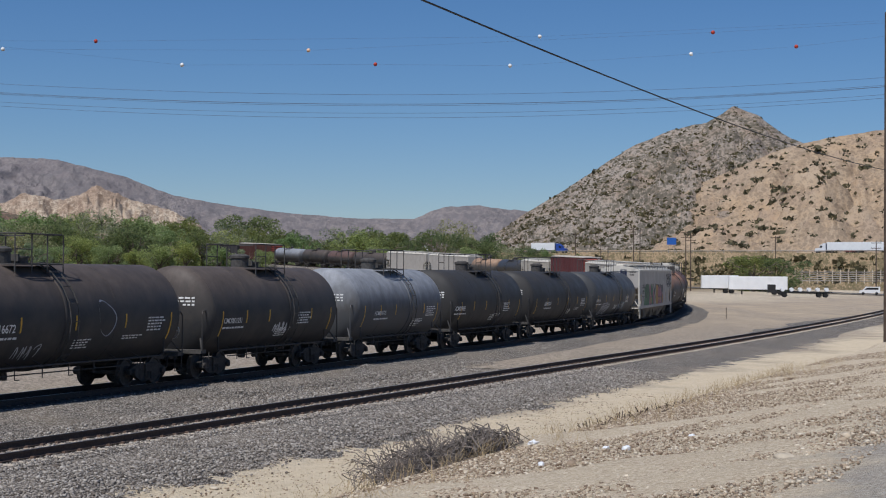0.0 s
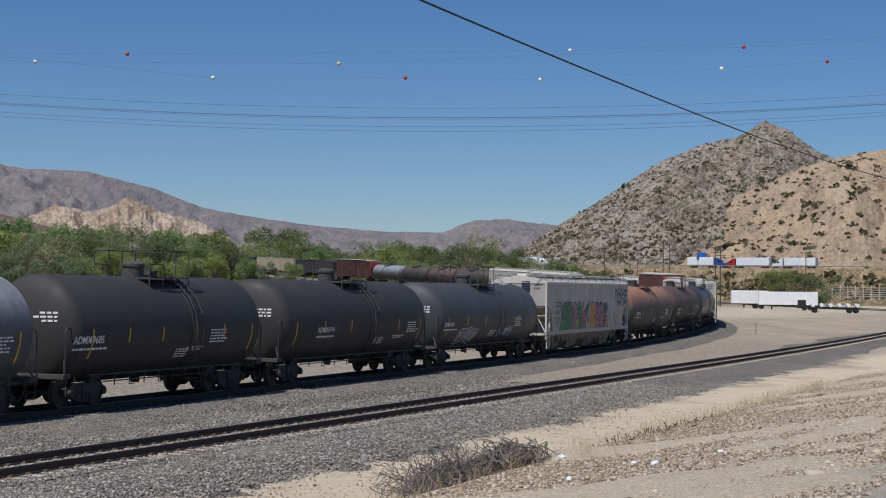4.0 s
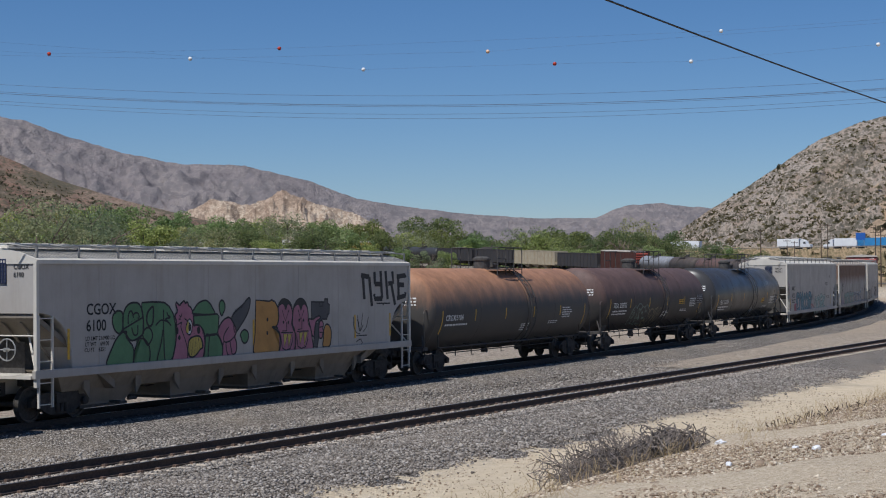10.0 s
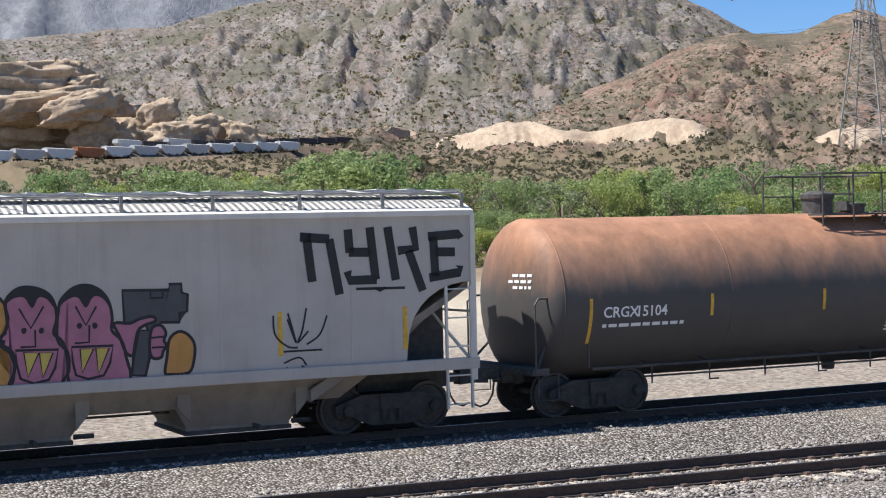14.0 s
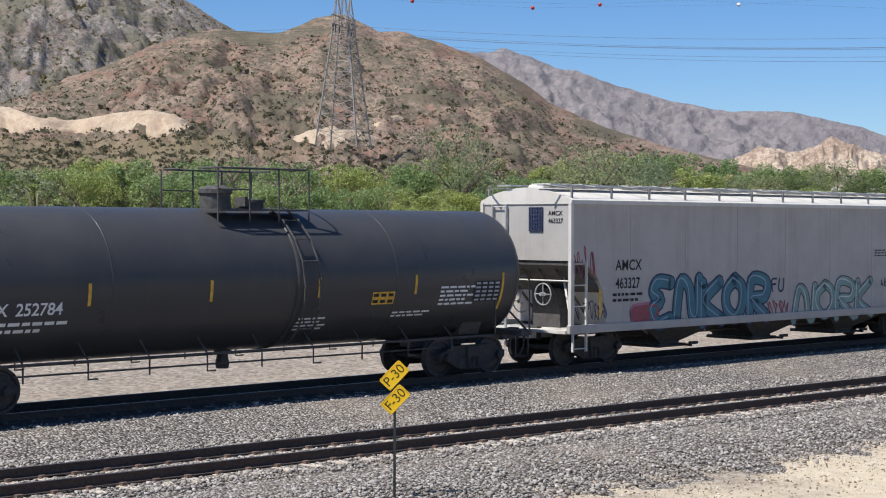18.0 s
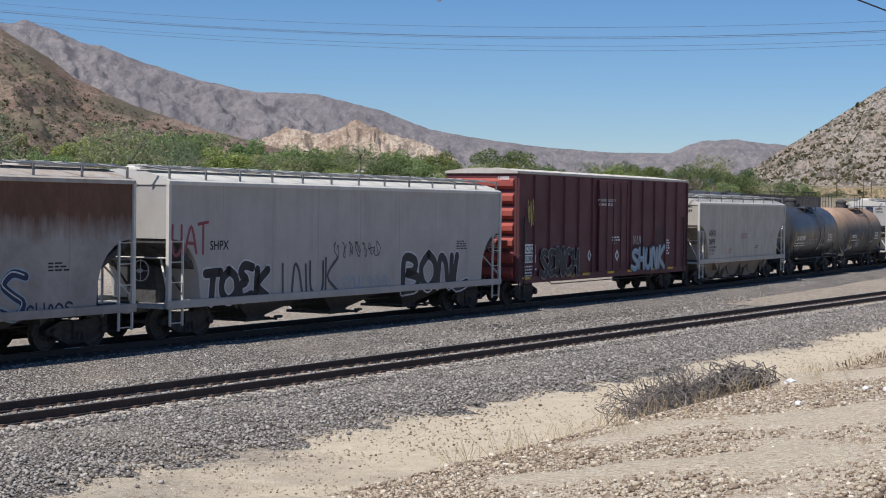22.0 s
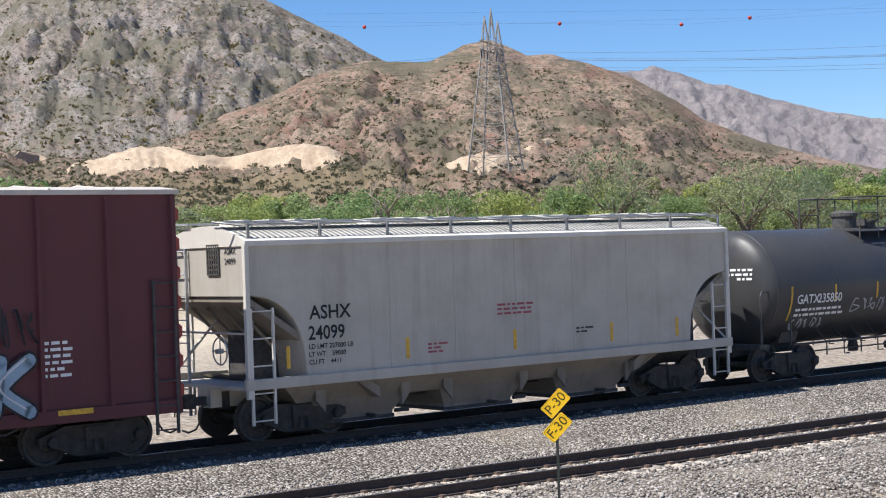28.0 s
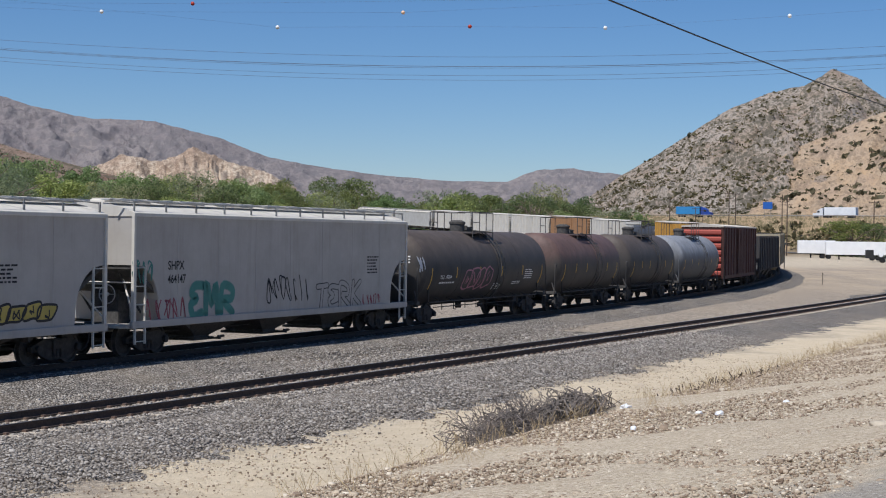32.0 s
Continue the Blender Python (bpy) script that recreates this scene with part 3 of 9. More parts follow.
CONE_HILL = Hill([(21.5, 1.0), (20.5, 1.4), (19.15, 2.32), (18, 3.0), (16.8, 3.8), (15.4, 4.67), (14.1, 5.24), (12.9, 5.42), (12, 6.0), (11.2, 5.68), (10.1, 4.9), (9, 4.4), (6, 3.8), (0, 3.5)], 620, 1500, 0.9, 1.0, 8.1, -2, 1.6, 0.045)
TAN_HILL = Hill([(17.0, 0.75), (16.6, 0.9), (15.8, 1.48), (15.05, 2.07), (14.3, 2.66), (13.3, 3.25), (12, 3.83), (10.6, 4.41), (9.7, 4.69), (8.5, 4.96), (6.9, 5.12), (3, 5.3), (-8, 5.0)], 560, 1000, 0.8, 1.0, 5.5, -2, 1.6, 0.04)
ROCK_RIDGE = Hill([(39, 1.7), (37.76, 2.28), (36.6, 2.75), (35.4, 2.6), (34.9, 2.72), (34.1, 3.08), (33.45, 2.86), (32.7, 2.61), (31.7, 2.3), (30.5, 1.8)], 1400, 1800, 0.7, 0.8, 6.6, -10, 3.0, 0.12)

# Distance haze is put into the base colours of these two ranges.
FAR_ROCK = hill_material("hazed_far_range_rock", (0.215, 0.190, 0.192), (0.290, 0.258, 0.245), (0.165, 0.155, 0.160), 0.5, 0.40, 0.5, None, 0.12, 8, 3400)
GREY_ROCK = hill_material("hazed_grey_range_rock", (0.20, 0.208, 0.225), (0.27, 0.27, 0.28), (0.155, 0.163, 0.175), 0.5, 0.30, 0.5, None, 0.12, 6, 3600)
MOUNT_ROCK = hill_material("mountain_rock", (0.212, 0.170, 0.140), (0.266, 0.240, 0.220), (0.094, 0.092, 0.073), 0.6, 1.3, 0.6, (0.212, 0.150, 0.117), 0.17, 2.6, 1600, None, (0.120, 0.112, 0.080))
SLOPE_SOIL = hill_material("scrubby_red_soil", (0.222, 0.148, 0.110), (0.30, 0.232, 0.176), (0.090, 0.084, 0.057), 0.66, 1.9, 0.3, (0.205, 0.112, 0.083), 0.20, 2.4, 800, ((0.190, 0.150, 0.090), 36.0), (0.104, 0.094, 0.065))
CONE_ROCK = hill_material("cone_rock", (0.300, 0.236, 0.178), (0.350, 0.305, 0.262), (0.105, 0.094, 0.070), 0.75, 1.7, 0.6, (0.265, 0.20, 0.155), 0.19, 3, 1050)
TAN_SOIL = hill_material("tan_hill_soil", (0.42, 0.30, 0.19), (0.40, 0.32, 0.235), (0.20, 0.15, 0.105), 0.45, 1.9, 0.3, (0.36, 0.265, 0.19), 0.24, 2, 780)
PALE_ROCK = hill_material("pale_sandstone", (0.40, 0.305, 0.23), (0.53, 0.445, 0.345), (0.22, 0.16, 0.115), 0.6, 1.2, 0.8, (0.32, 0.225, 0.165), 0.2, 4, 1600)

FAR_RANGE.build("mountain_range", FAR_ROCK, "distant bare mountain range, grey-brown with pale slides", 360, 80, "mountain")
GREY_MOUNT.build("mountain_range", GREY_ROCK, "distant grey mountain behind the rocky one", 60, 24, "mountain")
MAIN_MOUNT.build("mountain", MOUNT_ROCK, "steep rocky brown mountain with pale crags and dark brush", 520, 190, "mountain")
PYLON_HILL.build("hillside", SLOPE_SOIL, "reddish brown scrub-covered hillside", 420, 150)
CONE_HILL.build("hill", CONE_ROCK, "bare grey-brown cone-shaped hill dotted with shrubs", 200, 90)
TAN_HILL.build("hill", TAN_SOIL, "tan dry grass hill with dark shrubs above the highway", 200, 70)
ROCK_RIDGE.build("rock_ridge", PALE_ROCK, "pale jagged sandstone ridge", 220, 44, "rock ridge")

# ---- trees, scrub and rocks ----


def leaf_material(name, dark, mid, light):
    k = Nodes(name)
    c = k.ramp(k.island(), [(0.0, dark), (0.55, mid), (1.0, light)])
    tint = k.ramp(k.chance(), [(0.0, (0.75, 0.85, 0.8)), (0.5, (1, 1, 1)), (1.0, (1.25, 1.12, 0.8))])
    c = k.mix(1.0, c, tint, "MULTIPLY")
    m = k.done(c, 0.6, 0, 0.25)
    tr = k.t.nodes.new("ShaderNodeBsdfTranslucent")
    k.link(c, tr.inputs["Color"])
    mixer = k.t.nodes.new("ShaderNodeMixShader")
    mixer.inputs[0].default_value = 0.5
    k.link(k.b.outputs[0], mixer.inputs[1])
    k.link(tr.outputs[0], mixer.inputs[2])
    k.link(mixer.outputs[0], k.t.nodes["Material Output"].inputs["Surface"])
    return m


LEAF = leaf_material("cottonwood_leaves", (0.16, 0.215, 0.075), (0.275, 0.345, 0.135), (0.40, 0.47, 0.215))
DEEPLEAF = leaf_material("dark_leaves", (0.10, 0.135, 0.058), (0.165, 0.21, 0.088), (0.25, 0.295, 0.125))
GREYLEAF = leaf_material("grey_green_leaves", (0.19, 0.215, 0.12), (0.295, 0.325, 0.18), (0.40, 0.42, 0.255))
SHRUBLEAF = leaf_material("chaparral_leaves", (0.085, 0.083, 0.050), (0.130, 0.122, 0.072), (0.20, 0.175, 0.108))
DRYTWIG = plain("dry_twigs", (0.24, 0.19, 0.145), 0.9, 0, 0.4, 12)
BARK = plain("grey_bark", (0.17, 0.135, 0.105), 0.9, 0, 0.4, 3)


def leaf_cloud(rng, centres, radii, count, size):
    """Leaf sprays: small bent four-cornered blades thick round the skin of the clumps."""
    k = rng.choice(len(centres), count, p=radii ** 2 / (radii ** 2).sum())
    d = rng.normal(size=(count, 3))
    d /= np.linalg.norm(d, axis=1)[:, None]
    p = centres[k] + d * (radii[k] * rng.uniform(0.55, 1.05, count) ** 0.7)[:, None] * np.array([1, 1, 0.85])
    u = rng.normal(size=(count, 3))
    u /= np.linalg.norm(u, axis=1)[:, None]
    w = np.cross(u, d + 0.6 * rng.normal(size=(count, 3)))
    w /= np.linalg.norm(w, axis=1)[:, None] + 1e-6
    s = (size * rng.uniform(0.6, 1.35, count))[:, None]
    quad = np.stack([p - u * s, p + w * s * 0.6, p + u * s, p - w * s * 0.6], 1).reshape(-1, 3)
    return quad, np.arange(count * 4).reshape(-1, 4)


def blades(name, verts, quads, material):
    me = bpy.data.meshes.new(name)
    me.vertices.add(len(verts))
    me.vertices.foreach_set("co", np.asarray(verts, float).ravel())
    f = np.asarray(quads, np.int32).ravel()
    me.loops.add(len(f))
    me.loops.foreach_set("vertex_index", f)
    me.polygons.add(len(f) // 4)
    me.polygons.foreach_set("loop_start", np.arange(0, len(f), 4, dtype=np.int32))
    me.update(calc_edges=True)
    me.materials.append(material)
    return me


def limb(bm, a, b, r0, r1, n=6):
    a, b = Vector(a), Vector(b)
    q = (b - a).to_track_quat("Z", "Y")
    rings = [[bm.verts.new(p + q @ Vector((r * math.cos(6.2832 * i / n), r * math.sin(6.2832 * i / n), 0))) for i in range(n)] for p, r in ((a, r0), (b, r1))]
    for i in range(n):
        j = (i + 1) % n
        bm.faces.new((rings[0][i], rings[0][j], rings[1][j], rings[1][i]))


def tree_kind(seed, spread, clumps, leaves, size, foliage, low=0.22):
    """A tree one unit high: trunk with limbs, and a ragged crown of leaf clumps."""
    rng = np.random.default_rng(seed)
    bm = bmesh.new()
    tips = []
    top = Vector((rng.normal() * 0.03, rng.normal() * 0.03, 0.42))
    limb(bm, (0, 0, -0.03), top, 0.028, 0.018)
    for i in range(9):
        a = 6.283 * i / 9 + rng.normal() * 0.3
        start = Vector((0, 0, 0.12)).lerp(top, rng.uniform(0.2, 1))
        end = Vector((math.cos(a) * spread * rng.uniform(0.4, 0.85), math.sin(a) * spread * rng.uniform(0.4, 0.85), rng.uniform(0.4, 0.86)))
        knee = start.lerp(end, 0.5) + Vector((0, 0, 0.05))
        limb(bm, start, knee, 0.013, 0.009, 5)
        limb(bm, knee, end, 0.009, 0.003, 5)
        tips.append(end)
        for _ in range(2):
            tw = end + Vector((rng.normal() * 0.09, rng.normal() * 0.09, abs(rng.normal()) * 0.08))
            limb(bm, knee.lerp(end, 0.6), tw, 0.005, 0.002, 4)
    wood = bpy.data.meshes.new("trunk")
    bm.to_mesh(wood)
    bm.free()
    wood.materials.append(BARK)
    c = []
    for i in range(clumps):
        a, f = rng.uniform(0, 6.283), rng.uniform(0, 1) ** 0.6
        z = low + (0.92 - low) * rng.uniform(0, 1) ** 0.8
        wide = spread * math.sqrt(max(0.06, 1 - ((z - 0.5) / 0.55) ** 2))
        c.append((math.cos(a) * wide * f, math.sin(a) * wide * f, z))
    c = np.array(c)
    r = rng.uniform(0.07, 0.16, clumps)
    v, q = leaf_cloud(rng, c, r, leaves, size)
    return wood, blades("crown", v, q, foliage)


TREES = [tree_kind(11, 0.42, 34, 6800, 0.0155, LEAF, 0.14), tree_kind(12, 0.52, 40, 7200, 0.0155, LEAF, 0.10), tree_kind(13, 0.40, 30, 6000, 0.016, DEEPLEAF, 0.16),
         tree_kind(14, 0.48, 36, 6600, 0.0155, DEEPLEAF, 0.12), tree_kind(15, 0.46, 30, 4000, 0.014, GREYLEAF, 0.2), tree_kind(16, 0.55, 30, 5600, 0.017, GREYLEAF, 0.06)]
TREE_LABEL = ["bright green leafy cottonwood tree by the wash", "bright green broad willow tree by the wash", "dark green leafy tree in the wash", "dark green broad tree in the wash", "thin grey-green tree with bare limbs showing", "low grey-green willow bush"]


def plant(kind, x, y, z, h, turn, wide=1.0):
    t = root("tree", Matrix.Translation((x, y, z)) @ Matrix.Rotation(turn, 4, "Z") @ Matrix.Diagonal((h * wide, h * wide, h, 1)), TREE_LABEL[kind], "tree", "trees along the wash")
    again("trunk", TREES[kind][0], t, Matrix())
    again("crown", TREES[kind][1], t, Matrix())
    return t


TREE_TOP = [(82, 2.5), (75, 2.54), (71.6, 2.75), (68.8, 3.16), (67, 2.47), (64.3, 2.27), (61.5, 2.16), (58.5, 2.24), (56.5, 2.4), (53.6, 2.11), (50.6, 2.2), (48.4, 2.2), (45.7, 2.57), (43.7, 2.12), (42.1, 2.75), (40.5, 2.6), (38.6, 2.42), (36.6, 2.4), (34.5, 2.21), (31.2, 2.26), (29.4, 2.1), (28.3, 1.96), (26.5, 1.62), (24.9, 1.93), (23.3, 1.84), (22, 2.05), (21.2, 1.95), (20.2, 1.46), (18.6, 1.27), (17.8, 1.08), (16.6, 0.8)]


def wash_distance(az):
    return 128 if az > 50 else (128 + (50 - az) * 14 if az > 38 else 296 + (38 - az) * 10)


def plant_wash():
    rng = random.Random(5)
    for row, (back, tall) in enumerate(((0.0, 0.62), (0.12, 0.86), (0.28, 1.0), (0.5, 1.02))):
        az = 82.0 - row * 0.4
        while az > 16.8:
            d = wash_distance(az) * (1 + back + rng.uniform(-0.05, 0.05))
            x, y = d * math.cos(radians(az)), d * math.sin(radians(az))
            g = gz(x, y) - 0.3
            h = EYE[2] + d * math.tan(radians(ridge_el(TREE_TOP, az))) - g
            h *= tall * rng.uniform(0.72, 1.04)
            if 57 < az < 66 and row < 2:
                h *= 0.72
            kind = rng.choice((0, 1, 1, 5, 0) if az > 44 else ((0, 1, 4, 5, 4, 0) if az > 36 else (0, 2, 3, 3, 4, 2)))
            if row == 0:
                kind = rng.choice((1, 5, 1, 0))
            plant(kind, x, y, g, max(3.0, h), rng.uniform(0, 6.28), rng.uniform(0.95, 1.35))
            az -= math.degrees(h * rng.uniform(0.55, 0.85) / d)


plant_wash()
for kind, az, d, top, wide in ((4, 46.9, 200, 3.6, 0.8), (3, 29.05, 620, 2.3, 1.3), (0, 67.5, 122, 3.15, 1.1), (0, 69.6, 118, 3.1, 1.1), (3, 11.3, 420, 0.95, 1.9), (3, 10.5, 430, 0.85, 1.8), (4, 42.3, 215, 2.85, 1.1), (4, 40.6, 230, 2.7, 1.1)):
    px, py = d * math.cos(radians(az)), d * math.sin(radians(az))
    plant(kind, px, py, gz(px, py) - 0.2, EYE[2] + d * math.tan(radians(top)) - gz(px, py), az, wide)


def dead_tree(az, d, h, seed):
    rng = random.Random(seed)
    x, y = d * math.cos(radians(az)), d * math.sin(radians(az))
    t = root("dead_tree", Matrix.Translation((x, y, gz(x, y))), "bare grey dead tree with spreading limbs", "dead tree")
    bm = bmesh.new()

    def grow(a, way, length, r, depth):
        b = a + way * length
        limb(bm, a, b, r, r * 0.62, 5)
        if depth:
            for _ in range(3):
                w = (way + Vector((rng.gauss(0, 0.55), rng.gauss(0, 0.55), rng.gauss(0, 0.3)))).normalized()
                grow(a.lerp(b, rng.uniform(0.6, 1)), w, length * rng.uniform(0.6, 0.8), r * 0.6, depth - 1)
    grow(Vector((0, 0, -0.3)), Vector((0.05, 0, 1)), h * 0.36, h * 0.022, 4)
    part("bare_crown", bm, DRYTWIG, t)


dead_tree(54.8, 150, 11.5, 3)
dead_tree(53.4, 155, 9.5, 4)
dead_tree(56.4, 190, 9, 9)
dead_tree(22.2, 400, 15, 6)


def tufts(name, count, place, size, leaves, material, label, category, seed):
    """Scattered scrub as one heap: each tuft a handful of blades."""
    rng = np.random.default_rng(seed)
    pts = place(rng, count)
    s = size * np.exp(rng.normal(0, 0.4, count))
    c = np.repeat(pts, leaves, 0)
    ss = np.repeat(s, leaves)
    d = rng.normal(size=(count * leaves, 3))
    d /= np.linalg.norm(d, axis=1)[:, None]
    d[:, 2] = np.abs(d[:, 2]) * 0.75
    p = c + d * (ss * rng.uniform(0.25, 1.0, len(ss)))[:, None]
    u = rng.normal(size=p.shape)
    u /= np.linalg.norm(u, axis=1)[:, None]
    w = np.cross(u, rng.normal(size=p.shape))
    w /= np.linalg.norm(w, axis=1)[:, None]
    k = (ss * rng.uniform(0.3, 0.6, len(ss)))[:, None]
    v = np.stack([p - u * k, p + w * k * 0.7, p + u * k, p - w * k * 0.7], 1).reshape(-1, 3)
    me = blades(name, v, np.arange(len(v)).reshape(-1, 4), material)
    tagged(new(name, me), label, category, kind="stuff")


def on_hill(hill, a0, a1, u0, u1, power=1.0):
    def place(rng, n):
        az = rng.uniform(a0, a1, n)
        u = u0 + (u1 - u0) * rng.random(n) ** power
        return np.array([hill.height(a, b) for a, b in zip(az, u)])
    return place


tufts("hillside_scrub", 24000, on_hill(PYLON_HILL, 36, 80, 0.0, 0.95, 1.1), 1.0, 8, SHRUBLEAF, "dark green and brown scrub on the reddish slope", "scrub", 1)
tufts("hill_shrubs", 6500, on_hill(CONE_HILL, 6, 20, 0.05, 1.0), 1.3, 7, SHRUBLEAF, "dark shrubs dotted over the cone-shaped hill", "shrubs", 2)
tufts("hill_shrubs", 900, on_hill(TAN_HILL, 4, 16.5, 0.02, 1.0), 1.5, 10, SHRUBLEAF, "dark round shrubs on the tan hill", "shrubs", 3)
tufts("mountain_brush", 17000, on_hill(MAIN_MOUNT, 54, 82, 0.02, 0.98), 1.7, 6, SHRUBLEAF, "dark brush in the folds of the rocky mountain", "brush", 4)


def dry_plain(rng, n):
    az, d = np.radians(rng.uniform(42, 82, n)), rng.uniform(190, 300, n)
    x, y = d * np.cos(az), d * np.sin(az)
    return np.stack([x, y, np.array([gz(a, b) for a, b in zip(x, y)])], 1)


tufts("plain_scrub", 4500, dry_plain, 0.8, 8, SHRUBLEAF, "olive and brown scrub on the plain behind the wash", "scrub", 8)


CREAM_ROCK = hill_material("cream_sandstone", (0.41, 0.315, 0.22), (0.48, 0.385, 0.28), (0.26, 0.18, 0.12), 0.3, 2.0, 0.4, None, 0.16, 1.5, 800)


def rock_mass(name, spots, material, label, d, seed):
    """Heaped sandstone: flat-lying worn blocks with bedding grooves, one on another. A spot: bearing and elevation of its lower left, then upper right."""
    t = root(name, Matrix(), label, "rock outcrop")
    rng = random.Random(seed)
    for az0, el0, az1, el1, tilt in spots:
        bm = bmesh.new()
        bmesh.ops.create_icosphere(bm, subdivisions=4, radius=1.0)
        dd = d * rng.uniform(0.975, 1.03)
        x, y, zm = polar((az0 + az1) / 2, (el0 + el1) / 2, dd)
        h = dd * radians(el1 - el0) / 2 * 1.12
        w = dd * radians(az0 - az1) / 2 * 1.08
        turn = radians((az0 + az1) / 2) - math.pi / 2
        off = Vector((rng.uniform(0, 50), rng.uniform(0, 50), rng.uniform(0, 50)))
        for v in bm.verts:
            c = v.co
            co = Vector([math.copysign(abs(u) ** 0.72, u) for u in c])
            n = noise.fractal(co * 1.9 + off, 0.8, 2.1, 6)
            k = 1 + 0.42 * n
            bed = co.z * 3.2 + 0.8 * noise.noise(co * 1.1 + off)
            k -= 0.10 * max(0.0, 1 - abs((bed % 1.0) - 0.5) * 9)
            px, py, pz = co.x * w * k, co.y * w * 0.55 * k, co.z * h * (1 + 0.3 * n) + tilt * co.x * h
            v.co = (x + px * math.cos(turn) - py * math.sin(turn), y + px * math.sin(turn) + py * math.cos(turn), zm + pz)
        part("boulder", bm, material, t, smooth=True)


def shelf(profile, foot_el, depth, material, label, seed, across=150, up=26):
    """Bare rock lying on the slope: its foot where the hillside stands at one elevation, its back worn round."""
    def ground(az, d):
        x, y, z = PYLON_HILL.height(az, (d - PYLON_HILL.d0) / (PYLON_HILL.d1 - PYLON_HILL.d0))
        return math.degrees(math.atan2(z - EYE[2], d)), z
    a0, a1 = profile[-1][0], profile[0][0]
    feet = []
    for i in range(across + 1):
        az = a0 + (a1 - a0) * i / across
        lo, hi = 300.0, 1280.0
        for _ in range(18):
            mid = (lo + hi) / 2
            if ground(az, mid)[0] < foot_el:
                lo = mid
            else:
                hi = mid
        feet.append(lo)
    for _ in range(8):
        feet = [sum(feet[max(0, i - 4):i + 5]) / len(feet[max(0, i - 4):i + 5]) for i in range(len(feet))]
    verts = []
    for j in range(up + 1):
        u = j / up
        for i in range(across + 1):
            az = a0 + (a1 - a0) * i / across
            n = noise.fractal((az * 1.6, u * 1.4, seed), 0.9, 2.0, 5)
            d = feet[i] - 6 + depth * u + 8 * n
            e = foot_el - 0.25 + (ridge_el(profile, az) - foot_el + 0.25) * math.sin(min(1.0, u / 0.8) * math.pi / 2) ** 0.8
            z = EYE[2] + d * math.tan(radians(e)) - (6 * (u - 0.8) / 0.2 if u > 0.8 else 0)
            z += 1.1 * n * math.sin(math.pi * u) + 0.35 * math.sin(z * 1.1 + 3 * n)
            verts.append((d * math.cos(radians(az)), d * math.sin(radians(az)), z))
    n = across + 1
    faces = [(j * n + i + 1, j * n + i, (j + 1) * n + i, (j + 1) * n + i + 1) for j in range(up) for i in range(across)]
    tagged(raw("sandstone_outcrop", verts, faces, material, smooth=True), label, "rock outcrop")


shelf([(66.2, 3.1), (65.6, 3.5), (64.9, 3.6), (63.4, 4.0), (62.4, 3.97), (61.3, 3.65), (60.4, 3.6), (59.2, 3.8), (57.8, 3.95), (56.9, 3.85), (56.2, 3.5), (55.6, 3.1)], 3.12, 60, CREAM_ROCK, "smooth pale cream sandstone outcrop in the scrub", 9.3)
shelf([(67.9, 3.6), (67.4, 3.92), (66.9, 3.9), (66.4, 3.6)], 3.6, 20, CREAM_ROCK, "small pale sandstone patch on the brown slope", 4.1, 30, 10)
shelf([(53.0, 3.0), (52.3, 3.3), (51.4, 3.48), (50.5, 3.36), (49.8, 3.15), (49.3, 2.85)], 2.84, 40, CREAM_ROCK, "pale bare sandy pad under the tower", 2.7, 60, 14)
shelf([(50.1, 3.62), (49.7, 3.84), (49.1, 3.9), (48.7, 3.7)], 3.6, 24, CREAM_ROCK, "pale bare sandy cut on the slope", 6.7, 30, 10)
rock_mass("sandstone_outcrop", [(82.24, 4.2, 77.18, 5.24, 0.35), (81.86, 5.05, 78.3, 6.2, 0.1), (78.78, 5.63, 77.73, 6.26, -0.5), (78.47, 5.21, 77.36, 5.78, 0.3), (79.29, 4.19, 77.03, 5.2, 0.5), (81.53, 3.31, 78.68, 4.36, 0.1), (77.97, 4.17, 76.24, 4.85, 0.2), (78.21, 3.71, 76.92, 4.31, 0.3), (77.42, 3.23, 76.06, 4.23, 0.1), (78.46, 3.25, 77.17, 3.99, 0.1), (80.06, 3.18, 77.7, 3.59, 0)], CREAM_ROCK, "tall pale weathered sandstone rocks, heaped in layers", 720, 5)
rock_mass("sandstone_outcrop", [(76.1, 3.98, 74.85, 4.88, 0.5), (75.85, 3.37, 74.09, 4.15, 0.1), (74.58, 3.28, 73.23, 4.33, 0.1), (75.12, 3.21, 74.1, 3.76, 0)], CREAM_ROCK, "rounded tan sandstone rocks behind the distant train", 720, 8)
rock_mass("sandstone_outcrop", [(73.08, 3.22, 71.95, 4.06, -0.5)], CREAM_ROCK, "smooth cream sandstone slab behind the distant train", 720, 9)

# ---- things that stand round the tracks ----
POST = plain("weathered_pole_wood", (0.085, 0.062, 0.048), 0.9, 0, 0.35, 2)
LATTICE = plain("galvanised_lattice", (0.30, 0.275, 0.245), 0.7, 0.2, 0.2, 1)
WIRE = plain("conductor_wire", (0.10, 0.10, 0.11), 0.5, 0.5, 0.2, 1)
CABLE = plain("black_cable", (0.012, 0.012, 0.013), 0.6, 0, 0.2, 1)
SIGNYELLOW = plain("sign_yellow", (0.80, 0.50, 0.01), 0.5, 0, 0.06, 8)
BALLWHITE = plain("marker_white", (0.80, 0.80, 0.78), 0.5, 0, 0.05, 2)
BALLRED = plain("marker_red", (0.45, 0.05, 0.03), 0.5, 0, 0.1, 2)
BALLORANGE = plain("marker_orange", (0.80, 0.52, 0.34), 0.5, 0, 0.1, 2)
